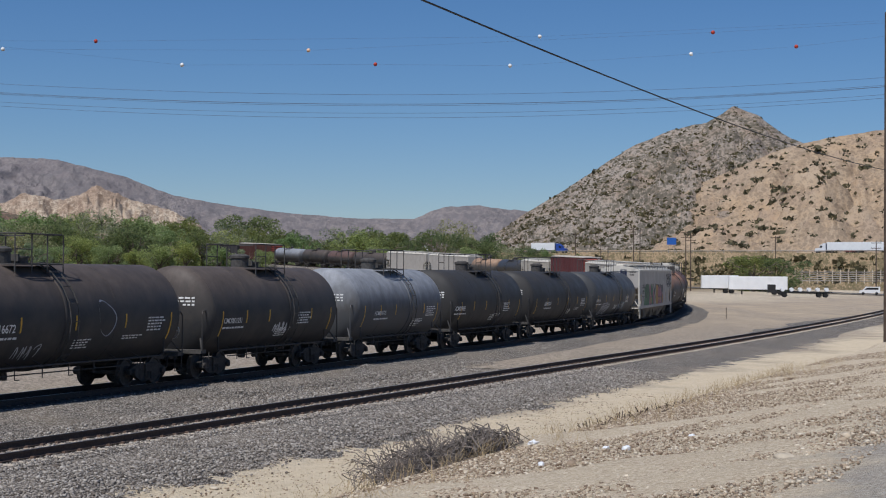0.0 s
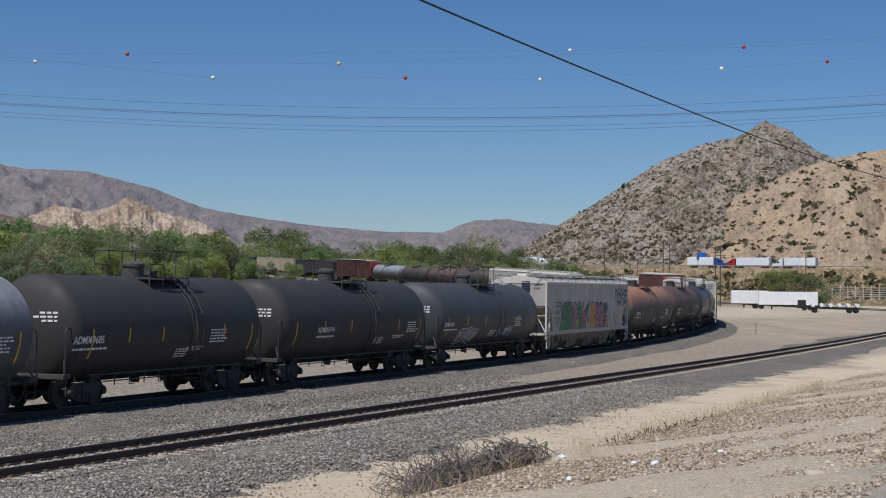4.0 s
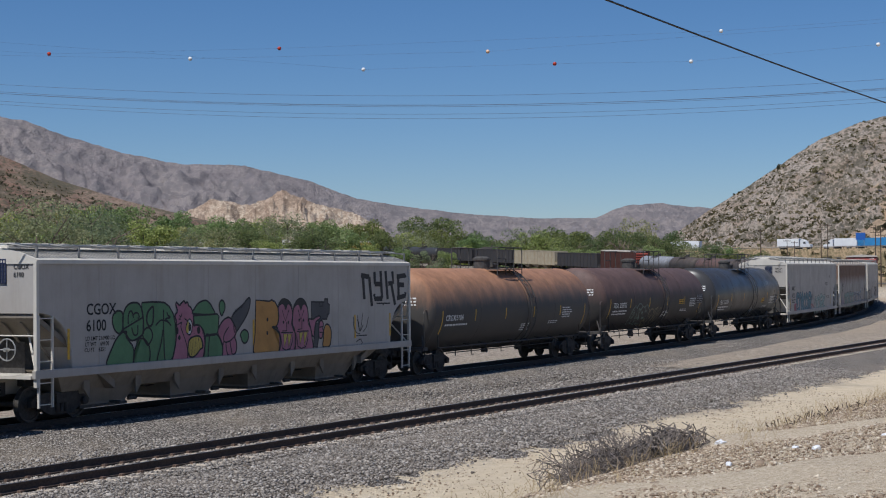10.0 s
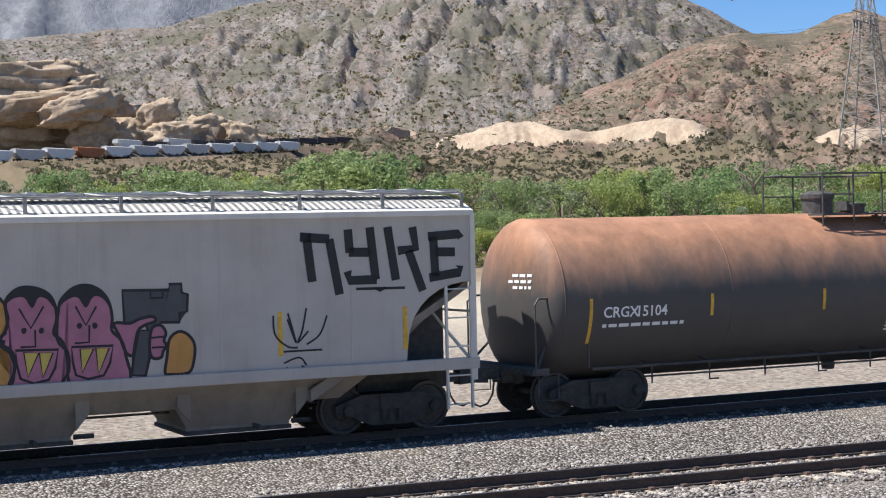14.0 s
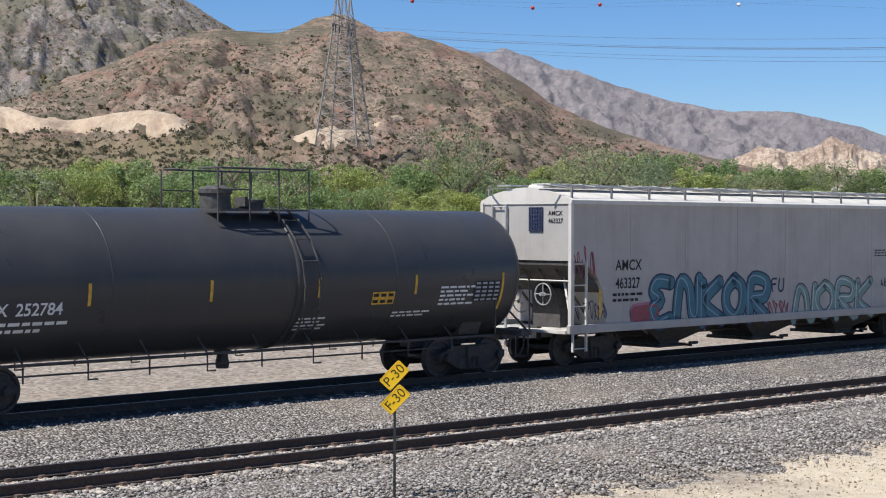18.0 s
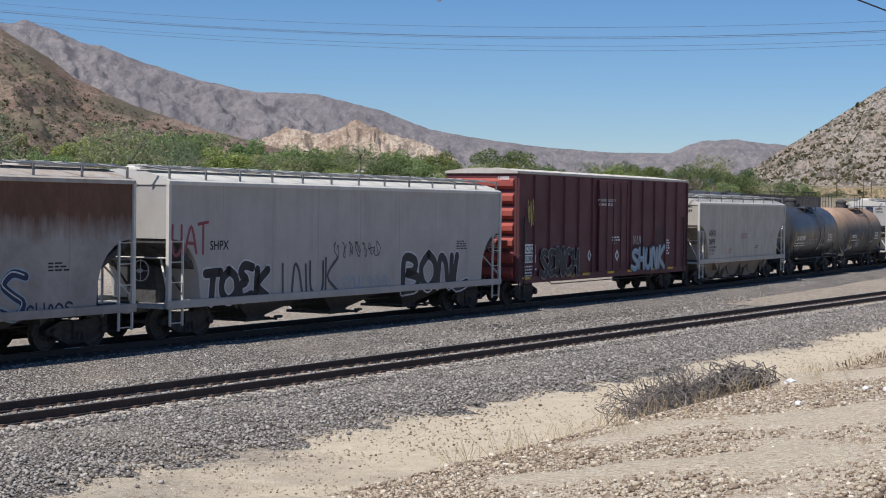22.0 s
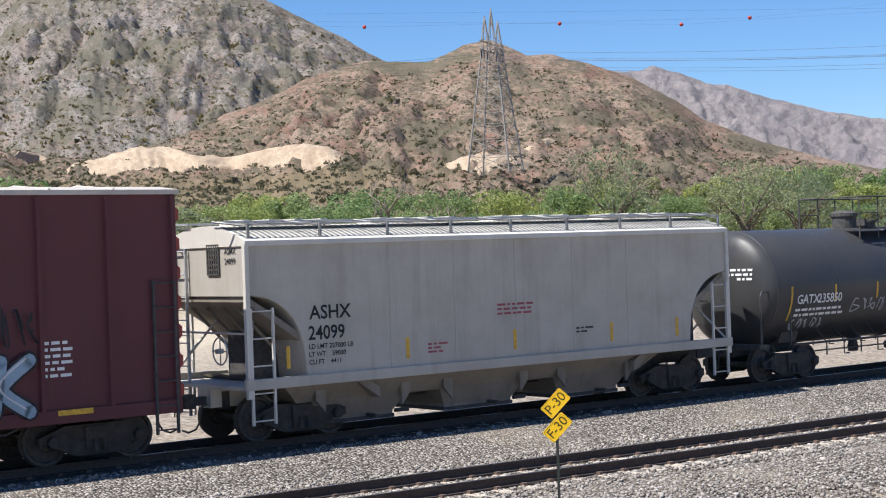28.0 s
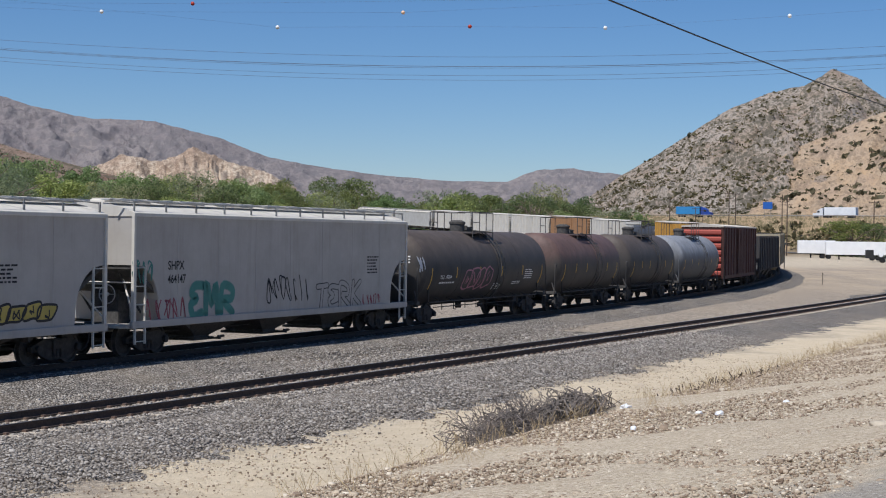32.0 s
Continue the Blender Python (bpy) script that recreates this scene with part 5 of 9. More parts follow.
def dead_bush():
    x, y = 27.2, 10.6
    rng = random.Random(7)
    t = root("dead_bush", Matrix.Translation((x, y, gz(x, y) - 0.15)), "tangled dry grey tumbleweed bush on the bank edge", "bush")
    for k in range(14):
        bm = bmesh.new()
        ox, oy = rng.gauss(0, 1.15), rng.gauss(0.35, 0.5)
        for _ in range(95):
            a = rng.uniform(0, 6.28)
            p = Vector((ox + rng.gauss(0, 0.3), oy + rng.gauss(0, 0.2), rng.uniform(0, 0.15)))
            w = Vector((math.cos(a), math.sin(a), rng.uniform(0.15, 1.1))).normalized()
            pts = [p]
            for _ in range(6):
                w = (w + Vector((rng.gauss(0, 0.5), rng.gauss(0, 0.5), rng.gauss(-0.12, 0.4)))).normalized()
                p = p + w * rng.uniform(0.06, 0.17)
                pts.append(p)
            bars(bm, pts, rng.uniform(0.004, 0.010), 3)
        part("branch_tangle", bm, GREYTWIG, t)
    for k in range(5):
        bm = bmesh.new()
        for _ in range(26):
            x0, y0, h, run = rng.uniform(0.2, 1.6), rng.uniform(-0.4, 0.5), rng.uniform(0.25, 0.75), rng.uniform(0.8, 1.9)
            pts = [(x0 + run * u, y0 + 0.35 * rng.gauss(0, 0.3) + 0.25 * u, h * math.sin(math.pi * (0.25 + 0.72 * u)) + rng.gauss(0, 0.02)) for u in (0, 0.2, 0.4, 0.6, 0.8, 1.0)]
            bars(bm, pts, rng.uniform(0.005, 0.013), 4)
        part("branch_tangle", bm, GREYTWIG, t, "arching dry fallen branches")
    bm = bmesh.new()
    bars(bm, [(0.9, 0.0, -0.1), (0.95, 0.05, 0.2), (1.1, 0.1, 0.32)], 0.05, 6)
    part("stump", bm, POST, t)


dead_bush()


def stalks(rng, n):
    x = 17 + 42 * rng.random(n)
    y = np.where(rng.random(n) < 0.55, 10.7 + rng.normal(0, 0.5, n), 8.4 + 2.5 * rng.random(n))
    return np.stack([x, y, np.array([gz(a, b) for a, b in zip(x, y)])], 1)


def dry_stalks():
    rng = np.random.default_rng(4)
    pts = stalks(rng, 420)
    bm = bmesh.new()
    for p in pts:
        p = Vector(p)
        for _ in range(4):
            h = rng.uniform(0.1, 0.36)
            tip = p + Vector((rng.normal() * 0.12, rng.normal() * 0.12, h))
            bar(bm, p + Vector((rng.normal() * 0.05, rng.normal() * 0.05, 0)), tip, 0.003, 3)
    tagged(part("dry_stalks", bm, plain("straw", (0.42, 0.32, 0.18), 0.9, 0, 0.3, 5)), "thin dry straw stalks along the bank edge", "dry grass", kind="stuff")
    bm = bmesh.new()
    for i in range(60):
        x, y = 37.0 + rng.normal() * 2.2, 10.2 + rng.normal() * 0.3
        p = Vector((x, y, gz(x, y)))
        bar(bm, p, p + Vector((rng.normal() * 0.12, rng.normal() * 0.1, rng.uniform(0.04, 0.17))), 0.012, 4)
    tagged(part("burnt_stubble", bm, POST), "short dark burnt stubble at the bank edge", "stubble", kind="stuff")


dry_stalks()


def litter():
    rng = random.Random(3)
    for x, y, s in ((25.0, 7.0, 0.07), (25.6, 7.5, 0.06), (23.5, 7.9, 0.05), (29.0, 9.9, 0.10), (22.0, 6.4, 0.06), (30.2, 10.4, 0.09), (26.5, 6.3, 0.05)):
        bm = bmesh.new()
        bmesh.ops.create_icosphere(bm, subdivisions=2, radius=s)
        for v in bm.verts:
            v.co = v.co * (1 + 0.7 * noise.noise(v.co * 14 + Vector((x, y, 0))))
            v.co.z *= 0.6
        bmesh.ops.translate(bm, verts=bm.verts, vec=(x, y, gz(x, y) + s * 0.45))
        tagged(part("litter", bm, LITTER), "crumpled white plastic litter on the bank", "litter", "litter on the bank")
    for x, y, s in ((20.0, 3.6, 0.13), (29.9, 17.25, 0.10), (17.0, 3.0, 0.06)):
        bm = bmesh.new()
        bmesh.ops.create_icosphere(bm, subdivisions=3, radius=s)
        for v in bm.verts:
            v.co = v.co * (1 + 0.4 * noise.fractal(v.co * 5 + Vector((x, 0, 0)), 1, 2, 3))
            v.co.z *= 0.45
        bmesh.ops.translate(bm, verts=bm.verts, vec=(x, y, gz(x, y) + s * 0.15))
        tagged(part("rock", bm, PALE_STONE, smooth=True), "flat pale rock lying in the sand", "rock")


litter()

# ---- the distant freight train on its own line ----
FARGREY = plain("far_car_grey", (0.46, 0.455, 0.44), 0.7, 0, 0.12, 0.7)
FARWHITE = plain("far_car_white", (0.62, 0.62, 0.60), 0.7, 0, 0.10, 0.7)
FARDARK = plain("far_car_dark", (0.055, 0.05, 0.05), 0.7, 0, 0.25, 0.7)
FARRUST = plain("far_car_rust", (0.33, 0.13, 0.06), 0.8, 0, 0.25, 0.7)


def far_hopper(bm):
    prism(bm, [(-7.2, 4.3), (-7.2, 2.9), (-5.2, 1.3), (-3.6, 0.5), (-2.8, 1.2), (-0.7, 0.5), (0.7, 0.5), (2.8, 1.2), (3.6, 0.5), (5.2, 1.3), (7.2, 2.9), (7.2, 4.3)], -1.5, 1.5)


def far_gondola(bm):
    box(bm, -7.4, 7.4, -1.45, 1.45, 1.05, 3.5)


def far_rib(bm):
    box(bm, -0.08, 0.08, -1.55, 1.55, 1.05, 3.52)


def far_roof(bm):
    prism(bm, [(-1.55, 4.25), (0, 4.55), (1.55, 4.25)], -7.25, 7.25, "x")


def far_truck(bm):
    for x in (-0.9, 0.9):
        for y in (-0.75, 0.75):
            lathe(bm, [(-0.06, 0.0), (-0.06, 0.46), (0.06, 0.46), (0.06, 0.0)], "y", 12, (x, y, 0.46))
    box(bm, -1.1, 1.1, -1.05, 1.05, 0.35, 0.75)


def far_row(a, b, kinds, label):
    """Cars standing in a row from a to b, on a low bank that follows them."""
    way = (b - a)
    flat = math.hypot(way.x, way.y)
    heading = math.atan2(way.y, way.x)
    rows = []
    for i in range(21):
        p = a.lerp(b, i / 20)
        rows.append((p.x, p.y, p.z, heading))
    v, f = sweep(rows, [(-16, -7.0), (-4, -0.4), (4, -0.4), (16, -7.0)], closed=False)
    tagged(raw("railway_bank", v, f, SLOPE_SOIL), label, "railway bank", kind="structure")
    for i, kind in enumerate(kinds):
        p = a.lerp(b, (i * 15.6 + 7.8) / flat)
        skin_, words, shape = {"w": (FARWHITE, "white covered hopper car of a distant freight train", far_hopper), "g": (FARGREY, "pale grey covered hopper car of a distant freight train", far_hopper), "r": (FARRUST, "rust-brown hopper car of a distant freight train", far_hopper), "d": (FARDARK, "dark gondola car of a distant freight train", far_gondola)}[kind]
        t = root("distant_gondola_car" if kind == "d" else "distant_hopper_car", Matrix.Translation(p) @ Matrix.Rotation(heading, 4, "Z"), words, "freight car", "cars of the distant train")
        again("body", shared(("far_body", kind), shape, skin_), t, Matrix())
        if kind != "d":
            again("roof", shared(("far_roof", kind), far_roof, skin_), t, Matrix())
        else:
            for k in range(9):
                again("side_rib", shared("far_rib", far_rib, skin_), t, Matrix.Translation((-7.0 + 1.75 * k, 0, 0)))
        for x in (-5.3, 5.3):
            again("truck", shared("far_truck", far_truck, TYRE), t, Matrix.Translation((x, 0, 0)))


far_row(Vector(polar(81.5, 2.86, 600)), Vector(polar(71.2, 3.12, 730)), "wgwrwgwgwgww", "low gravel bank under the distant train")
far_row(Vector(polar(77.0, 3.22, 655)), Vector(polar(69.4, 3.33, 780)), "gdgdddddddd", "low bank carrying the dark distant cars")

# ---- the freight train ----
SPEED = 9.63
BLACK = paint("black_tank_paint", (0.047, 0.047, 0.049), (0.080, 0.075, 0.067), 0.3, 0.0, 0.33)
DEEPBLACK = paint("sooty_black_tank_paint", (0.040, 0.039, 0.039), (0.068, 0.061, 0.055), 0.3, 0.0, 0.6)
DARKGREY = paint("dark_grey_paint", (0.058, 0.060, 0.064), (0.09, 0.086, 0.08), 0.3, 0.0, 0.5)
# also used on hopper undersides to put their shade into the colour
SOOTSHADE = plain("sooty_steel_and_shade", (0.082, 0.077, 0.072), 0.85, 0.1, 0.35, 8)
TRUCK = plain("truck_steel", (0.062, 0.056, 0.051), 0.9, 0.1, 0.35, 6)
WHEEL = plain("wheel_steel", (0.085, 0.077, 0.070), 0.7, 0.3, 0.35, 12)
WHITEMARK = plain("white_lettering", (0.72, 0.72, 0.70), 0.7, 0, 0.12, 14)
BLACKMARK = plain("black_lettering", (0.02, 0.02, 0.022), 0.7, 0, 0.2, 14)
YELLOWMARK = plain("yellow_marking", (0.62, 0.37, 0.05), 0.6, 0, 0.25, 10)
WALKGREY = plain("dull_galvanised_steel", (0.27, 0.265, 0.25), 0.6, 0.3, 0.3, 5)
SILVERPIPE = plain("galvanised_steel", (0.45, 0.45, 0.44), 0.5, 0.5, 0.2, 8)

def wheelset_shape(bm):
    for y in (-0.7525, 0.7525):
        s = 1 if y > 0 else -1
        prof = [(-0.07, 0.1), (-0.07, 0.16), (-0.03, 0.2), (-0.02, 0.37), (-0.065, 0.4), (-0.065, 0.457), (0.05, 0.462), (0.065, 0.487), (0.075, 0.487), (0.075, 0.40), (0.02, 0.37), (0.01, 0.2), (0.06, 0.16), (0.06, 0.1)]
        lathe(bm, [(-s * u, r) for u, r in prof], "y", 28, (0, y, 0))
        for i in range(3):
            a = 2 * math.pi * i / 3
            lathe(bm, [(s * 0.07, 0.0), (s * 0.095, 0.03), (s * 0.10, 0.0)], "y", 6, (0.11 * math.cos(a), y + s * 0.02, 0.11 * math.sin(a)))
    lathe(bm, [(-1.05, 0.0), (-1.05, 0.075), (1.05, 0.075), (1.05, 0.0)], "y", 12)


def truck_shape(bm):
    for s in (-1, 1):
        y0, y1 = s * 0.92, s * 1.08
        prism(bm, [(-1.13, 0.40), (-1.13, 0.56), (-0.62, 0.74), (0.62, 0.74), (1.13, 0.56), (1.13, 0.40), (0.92, 0.40), (0.55, 0.22), (0.38, 0.16), (-0.38, 0.16), (-0.55, 0.22), (-0.92, 0.40)], min(y0, y1), max(y0, y1))
        for x in (-0.89, 0.89):
            lathe(bm, [(0.0, 0.0), (0.0, 0.11), (s * 0.12, 0.11), (s * 0.14, 0.06), (s * 0.14, 0.0)], "y", 12, (x, s * 1.06, 0.457))
        for x in (-0.17, 0.0, 0.17):
            for y in (0.97, 1.09):
                lathe(bm, [(0.22, 0.0), (0.22, 0.06), (0.46, 0.06), (0.46, 0.0)], "z", 8, (x, s * y, 0))
    box(bm, -0.24, 0.24, -1.15, 1.15, 0.46, 0.70)
    for x in (-0.62, 0.62):
        box(bm, x - 0.06, x + 0.06, -0.9, 0.9, 0.36, 0.44)


def ladder_shape(z0, z1, w, out=0.0):
    def build(bm):
        for x in (-w / 2, w / 2):
            box(bm, x - 0.022, x + 0.022, -0.03 + out, 0.03 + out, z0, z1)
        n = max(2, int((z1 - z0) / 0.42))
        for i in range(n):
            z = z0 + 0.08 + i * (z1 - z0 - 0.14) / max(1, n - 1)
            bar(bm, (-w / 2, out, z), (w / 2, out, z), 0.016, 5)
    return build


def brake_wheel_shape(bm):
    n = 16
    pts = [(0, 0.28 * math.cos(2 * math.pi * i / n), 0.28 * math.sin(2 * math.pi * i / n)) for i in range(n + 1)]
    bars(bm, pts, 0.018, 5)
    for i in range(0, n, 4):
        bar(bm, (0, 0, 0), pts[i], 0.014, 5)
    lathe(bm, [(-0.1, 0.0), (-0.1, 0.05), (0.06, 0.05), (0.06, 0.0)], "x", 8)


def hose_shape(bm):
    pts = [(0.0, 0.25, 0.78), (0.05, 0.26, 0.5), (0.15, 0.24, 0.32), (0.3, 0.2, 0.26), (0.42, 0.14, 0.32)]
    bars(bm, pts, 0.022, 5)
    bar(bm, (0, 0.25, 0.78), (-0.12, 0.25, 0.8), 0.03, 5)


def coupler_shape(bm):
    box(bm, -0.55, 0.12, -0.1, 0.1, 0.78, 0.95)
    prism(bm, [(0.1, 0.72), (0.42, 0.74), (0.5, 0.82), (0.5, 0.92), (0.42, 1.0), (0.1, 1.02)], -0.14, 0.14)
    box(bm, -0.62, -0.45, -0.28, 0.28, 0.68, 1.04)


CARS = []


def car_root(name, a, b, label, category):
    """A car between its couplers at a and b along the track, at 20 s."""
    ob = root(name, Matrix(), label, category, "cars of the freight train")
    CARS.append((ob, (a + b) / 2, (b - a) / 2))
    return ob


def running_gear(car, half, inset, wheel=True):
    tr = shared("truck", truck_shape, TRUCK)
    ws = shared("wheelset", wheelset_shape, WHEEL)
    made = []
    for s in (-1, 1):
        t = again("truck", tr, car, Matrix.Translation((s * (half - inset), 0, 0)), "dark sooty cast steel truck frame")
        for x in (-0.89, 0.89):
            made.append((again("wheelset", ws, t, Matrix.Translation((x, 0, 0.457)), "worn steel wheels on an axle"), x))
        again("coupler", shared("coupler", coupler_shape, SOOTSHADE), car, Matrix.Translation((s * (half - 0.42), 0, 0)) @ Matrix.Rotation(0 if s > 0 else math.pi, 4, "Z"))
        again("air_hose", shared("air_hose", hose_shape, SOOTSHADE), car, Matrix.Translation((s * (half - 0.4), 0, 0)) @ Matrix.Rotation(0 if s > 0 else math.pi, 4, "Z"))
    car["gear"] = 1
    WHEELS.append((car, made))
    return made


WHEELS = []


def hopper(a, b, body, roof, label, bays=3, eave=4.25, frame_paint=None, under=None, z0=1.05, bay_at=None):
    half = (b - a) / 2
    car = car_root("hopper_car", a, b, label, "hopper car")
    xe, w = half - 0.72, 1.58
    frame_paint = frame_paint or roof
    # under: underside paint; most cars have its shade put into the colour
    under = under or body
    # body with cut-away ends
    r = 1.72 if z0 < 1.3 else 1.5
    left = [(-xe, eave), (-xe, z0 + r)] + [(-xe + 0.06 + 1.32 * math.sin(t), z0 + 0.12 + (r - 0.12) * math.cos(t) ** 0.8) for t in [0.1 + i * 0.2 for i in range(8)]] + [(-xe + 1.4, z0)]
    outline = left + [(-x, z) for x, z in left[::-1]]
    bm = bmesh.new()
    prism(bm, outline, -w, w)
    bmesh.ops.bevel(bm, geom=[e for e in bm.edges if abs(e.verts[0].co.y - e.verts[1].co.y) < 0.01], offset=0.02, segments=1, affect="EDGES")
    part("body", bm, body, car)
    # welded seams down the side
    def seam(bm):
        box(bm, -0.02, 0.02, -0.006, 0.006, z0 + 0.05, eave - 0.1)
    n = 8
    for i in range(1, n):
        x = -xe + 2 * xe * i / n
        if abs(x) < xe - 2.3:
            for s in (-1, 1):
                again("side_seam", shared(("side_seam", z0, eave, id(body)), seam, body), car, Matrix.Translation((x, s * w, 0)))
    # roof, curved, with a lip
    bm = bmesh.new()
    top = [(y, eave + 0.34 * (1 - (y / (w + 0.05)) ** 2)) for y in [-(w + 0.05) + (w + 0.05) * i / 5 for i in range(11)]]
    prism(bm, [(-(w + 0.06), eave - 0.10)] + top + [((w + 0.06), eave - 0.10)], -xe - 0.03, xe + 0.03, "x")
    part("roof", bm, roof, car, smooth=False)
    if bay_at is not None:
        bm = bmesh.new()
        n = int(2 * xe / 0.14)
        for i in range(n):
            x = -xe + 0.1 + (2 * xe - 0.2) * i / (n - 1)
            arch = [(y, eave + 0.345 * (1 - (y / (w + 0.05)) ** 2)) for y in (-1.5, -1.2, -0.9, -0.55)]
            for (ya, za), (yb, zb) in zip(arch, arch[1:]):
                bm.faces.new([bm.verts.new(p) for p in ((x - 0.03, ya, za + 0.012), (x + 0.03, ya, za + 0.012), (x + 0.03, yb, zb + 0.012), (x - 0.03, yb, zb + 0.012))])
        part("roof_grating", bm, WALKGREY, car, "ribbed steel roof grating")
    # side sills and end platforms
    for s in (-1, 1):
        bm = bmesh.new()
        box(bm, -half + 0.62, half - 0.62, s * w - 0.06, s * w + 0.06, z0 - 0.16, z0 + 0.06, bevel=0.012)
        part("side_sill", bm, body, car)
    for s in (-1, 1):
        x0, x1 = sorted((s * (half - 0.6), s * (half - 2.6)))
        bm = bmesh.new()
        box(bm, x0, x1, -1.5, 1.5, z0 - 0.16, z0 - 0.08)
        box(bm, x0, x1, -0.25, 0.25, 0.72, z0 - 0.16)
        # the platform at the shaded end has that shade in its colour
        part("end_platform", bm, SOOTSHADE if s > 0 else frame_paint, car)
        bm = bmesh.new()
        for y in (-w, w):
            box(bm, s * (xe) - 0.05, s * (xe) + 0.05, y - 0.05, y + 0.05, 0.95, eave - 0.05)
        bar(bm, (s * xe, -w, 2.25), (s * xe, w, 2.25), 0.025)
        bar(bm, (s * xe, -w, 1.25), (s * (xe - 0.9), -0.4, 2.9), 0.03)
        bar(bm, (s * xe, w, 1.25), (s * (xe - 0.9), 0.4, 2.9), 0.03)
        part("end_frame", bm, frame_paint, car)
        # upright web between slope sheet and sill, thick and dark to stand for shade
        e = 0.12 if s > 0 else -0.8
        bm = bmesh.new()
        prism(bm, [(s * xe - e, 0.9), (s * xe - e, z0 + r - abs(e) * 0.94), (s * (xe - 3.2), 0.9)], -0.5, 0.5)
        part("shear_web", bm, SOOTSHADE, car)
        again("ladder", shared(("ladder", 0.5, eave), ladder_shape(0.5, eave - 0.1, 0.5), SILVERPIPE if frame_paint is roof else frame_paint), car, Matrix.Translation((s * (xe + 0.07), 0.9, 0)) @ Matrix.Rotation(math.pi / 2, 4, "Z"))
        for y in (-w - 0.02, w + 0.02):
            again("ladder", shared(("ladder", 0.45, 2.9), ladder_shape(0.42, 2.75, 0.52), frame_paint), car, Matrix.Translation((s * (xe - 0.32), y, 0)))
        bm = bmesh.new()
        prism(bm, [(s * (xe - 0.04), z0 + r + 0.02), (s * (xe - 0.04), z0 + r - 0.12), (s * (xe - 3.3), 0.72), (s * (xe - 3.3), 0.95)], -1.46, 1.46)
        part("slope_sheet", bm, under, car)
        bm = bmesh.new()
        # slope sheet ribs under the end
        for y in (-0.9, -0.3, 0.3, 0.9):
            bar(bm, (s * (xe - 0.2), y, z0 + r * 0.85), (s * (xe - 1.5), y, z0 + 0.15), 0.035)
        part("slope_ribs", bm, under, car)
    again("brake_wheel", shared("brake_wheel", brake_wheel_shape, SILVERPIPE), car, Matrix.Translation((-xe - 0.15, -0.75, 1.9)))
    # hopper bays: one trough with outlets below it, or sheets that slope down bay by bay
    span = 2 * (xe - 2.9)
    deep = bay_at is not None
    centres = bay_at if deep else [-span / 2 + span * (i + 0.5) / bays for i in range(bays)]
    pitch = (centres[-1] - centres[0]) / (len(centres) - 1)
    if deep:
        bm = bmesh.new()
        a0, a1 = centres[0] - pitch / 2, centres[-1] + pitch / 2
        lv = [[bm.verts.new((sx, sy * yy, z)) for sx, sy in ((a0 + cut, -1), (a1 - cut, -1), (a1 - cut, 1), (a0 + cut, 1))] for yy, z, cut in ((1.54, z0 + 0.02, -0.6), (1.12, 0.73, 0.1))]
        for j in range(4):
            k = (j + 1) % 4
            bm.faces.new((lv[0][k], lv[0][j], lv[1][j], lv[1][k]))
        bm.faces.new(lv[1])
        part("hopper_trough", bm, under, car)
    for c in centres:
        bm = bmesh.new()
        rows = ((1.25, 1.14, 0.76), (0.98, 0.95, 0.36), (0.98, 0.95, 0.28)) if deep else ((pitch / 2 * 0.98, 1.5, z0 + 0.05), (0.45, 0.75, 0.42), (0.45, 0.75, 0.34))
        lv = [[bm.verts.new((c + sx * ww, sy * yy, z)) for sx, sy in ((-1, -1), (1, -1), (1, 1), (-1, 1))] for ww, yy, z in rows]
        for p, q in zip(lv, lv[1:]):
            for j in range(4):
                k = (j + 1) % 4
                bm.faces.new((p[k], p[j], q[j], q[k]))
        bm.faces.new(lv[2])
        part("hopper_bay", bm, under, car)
        if deep:
            for e in (-1, 1):
                bm = bmesh.new()
                prism(bm, [(c + e * 0.99, z0 - 0.1), (c + e * 1.24, z0 - 0.1), (c + e * 1.24, 0.78), (c + e * 1.0, 0.5)], -1.30, -1.24)
                part("bay_gusset", bm, under, car)
        bm = bmesh.new()
        g = 1.02 if deep else 0.62
        box(bm, c - g, c + g, -0.98 if deep else -0.85, 0.98 if deep else 0.85, 0.22 if deep else 0.27, 0.30 if deep else 0.36, bevel=0.01)
        bar(bm, (c + g, -1.0, 0.36), (c + g + 0.35, -1.0, 0.36), 0.05)
        bar(bm, (c + 0.3, -1.3, 0.33), (c + 0.3, -0.8, 0.33), 0.04)
        part("outlet_gate", bm, SOOTSHADE, car)
    bm = bmesh.new()
    box(bm, -half + 2.0, half - 2.0, -0.2, 0.2, 0.72, 1.0)
    bar(bm, (-half + 3, -0.5, 0.62), (half - 3, -0.5, 0.62), 0.025)
    part("centre_sill", bm, SOOTSHADE, car)
    # roof walk with brackets and hatches
    for s in (-1, 1):
        bm = bmesh.new()
        n = int(2 * xe / 1.6)
        for i in range(n + 1):
            x = -xe + 0.14 + (2 * xe - 0.28) * i / n
            box(bm, x - 0.03, x + 0.03, *sorted((s * 1.50, s * 1.46)), eave - 0.02, eave + 0.35)
            bars(bm, [(x, s * 1.46, eave + 0.3), (x - 0.32, s * 1.2, eave + 0.36), (x - 0.5, s * 0.95, eave + 0.40)], 0.022, 5)
        bar(bm, (-xe + 0.1, s * 1.46, eave + 0.34), (xe - 0.1, s * 1.46, eave + 0.34), 0.015, 5)
        part("roof_rail", bm, WALKGREY, car, "dull grey roof walk posts and rail")
        bm = bmesh.new()
        box(bm, -xe - 0.1, xe + 0.1, s * 0.72 - 0.24, s * 0.72 + 0.24, eave + 0.38, eave + 0.42)
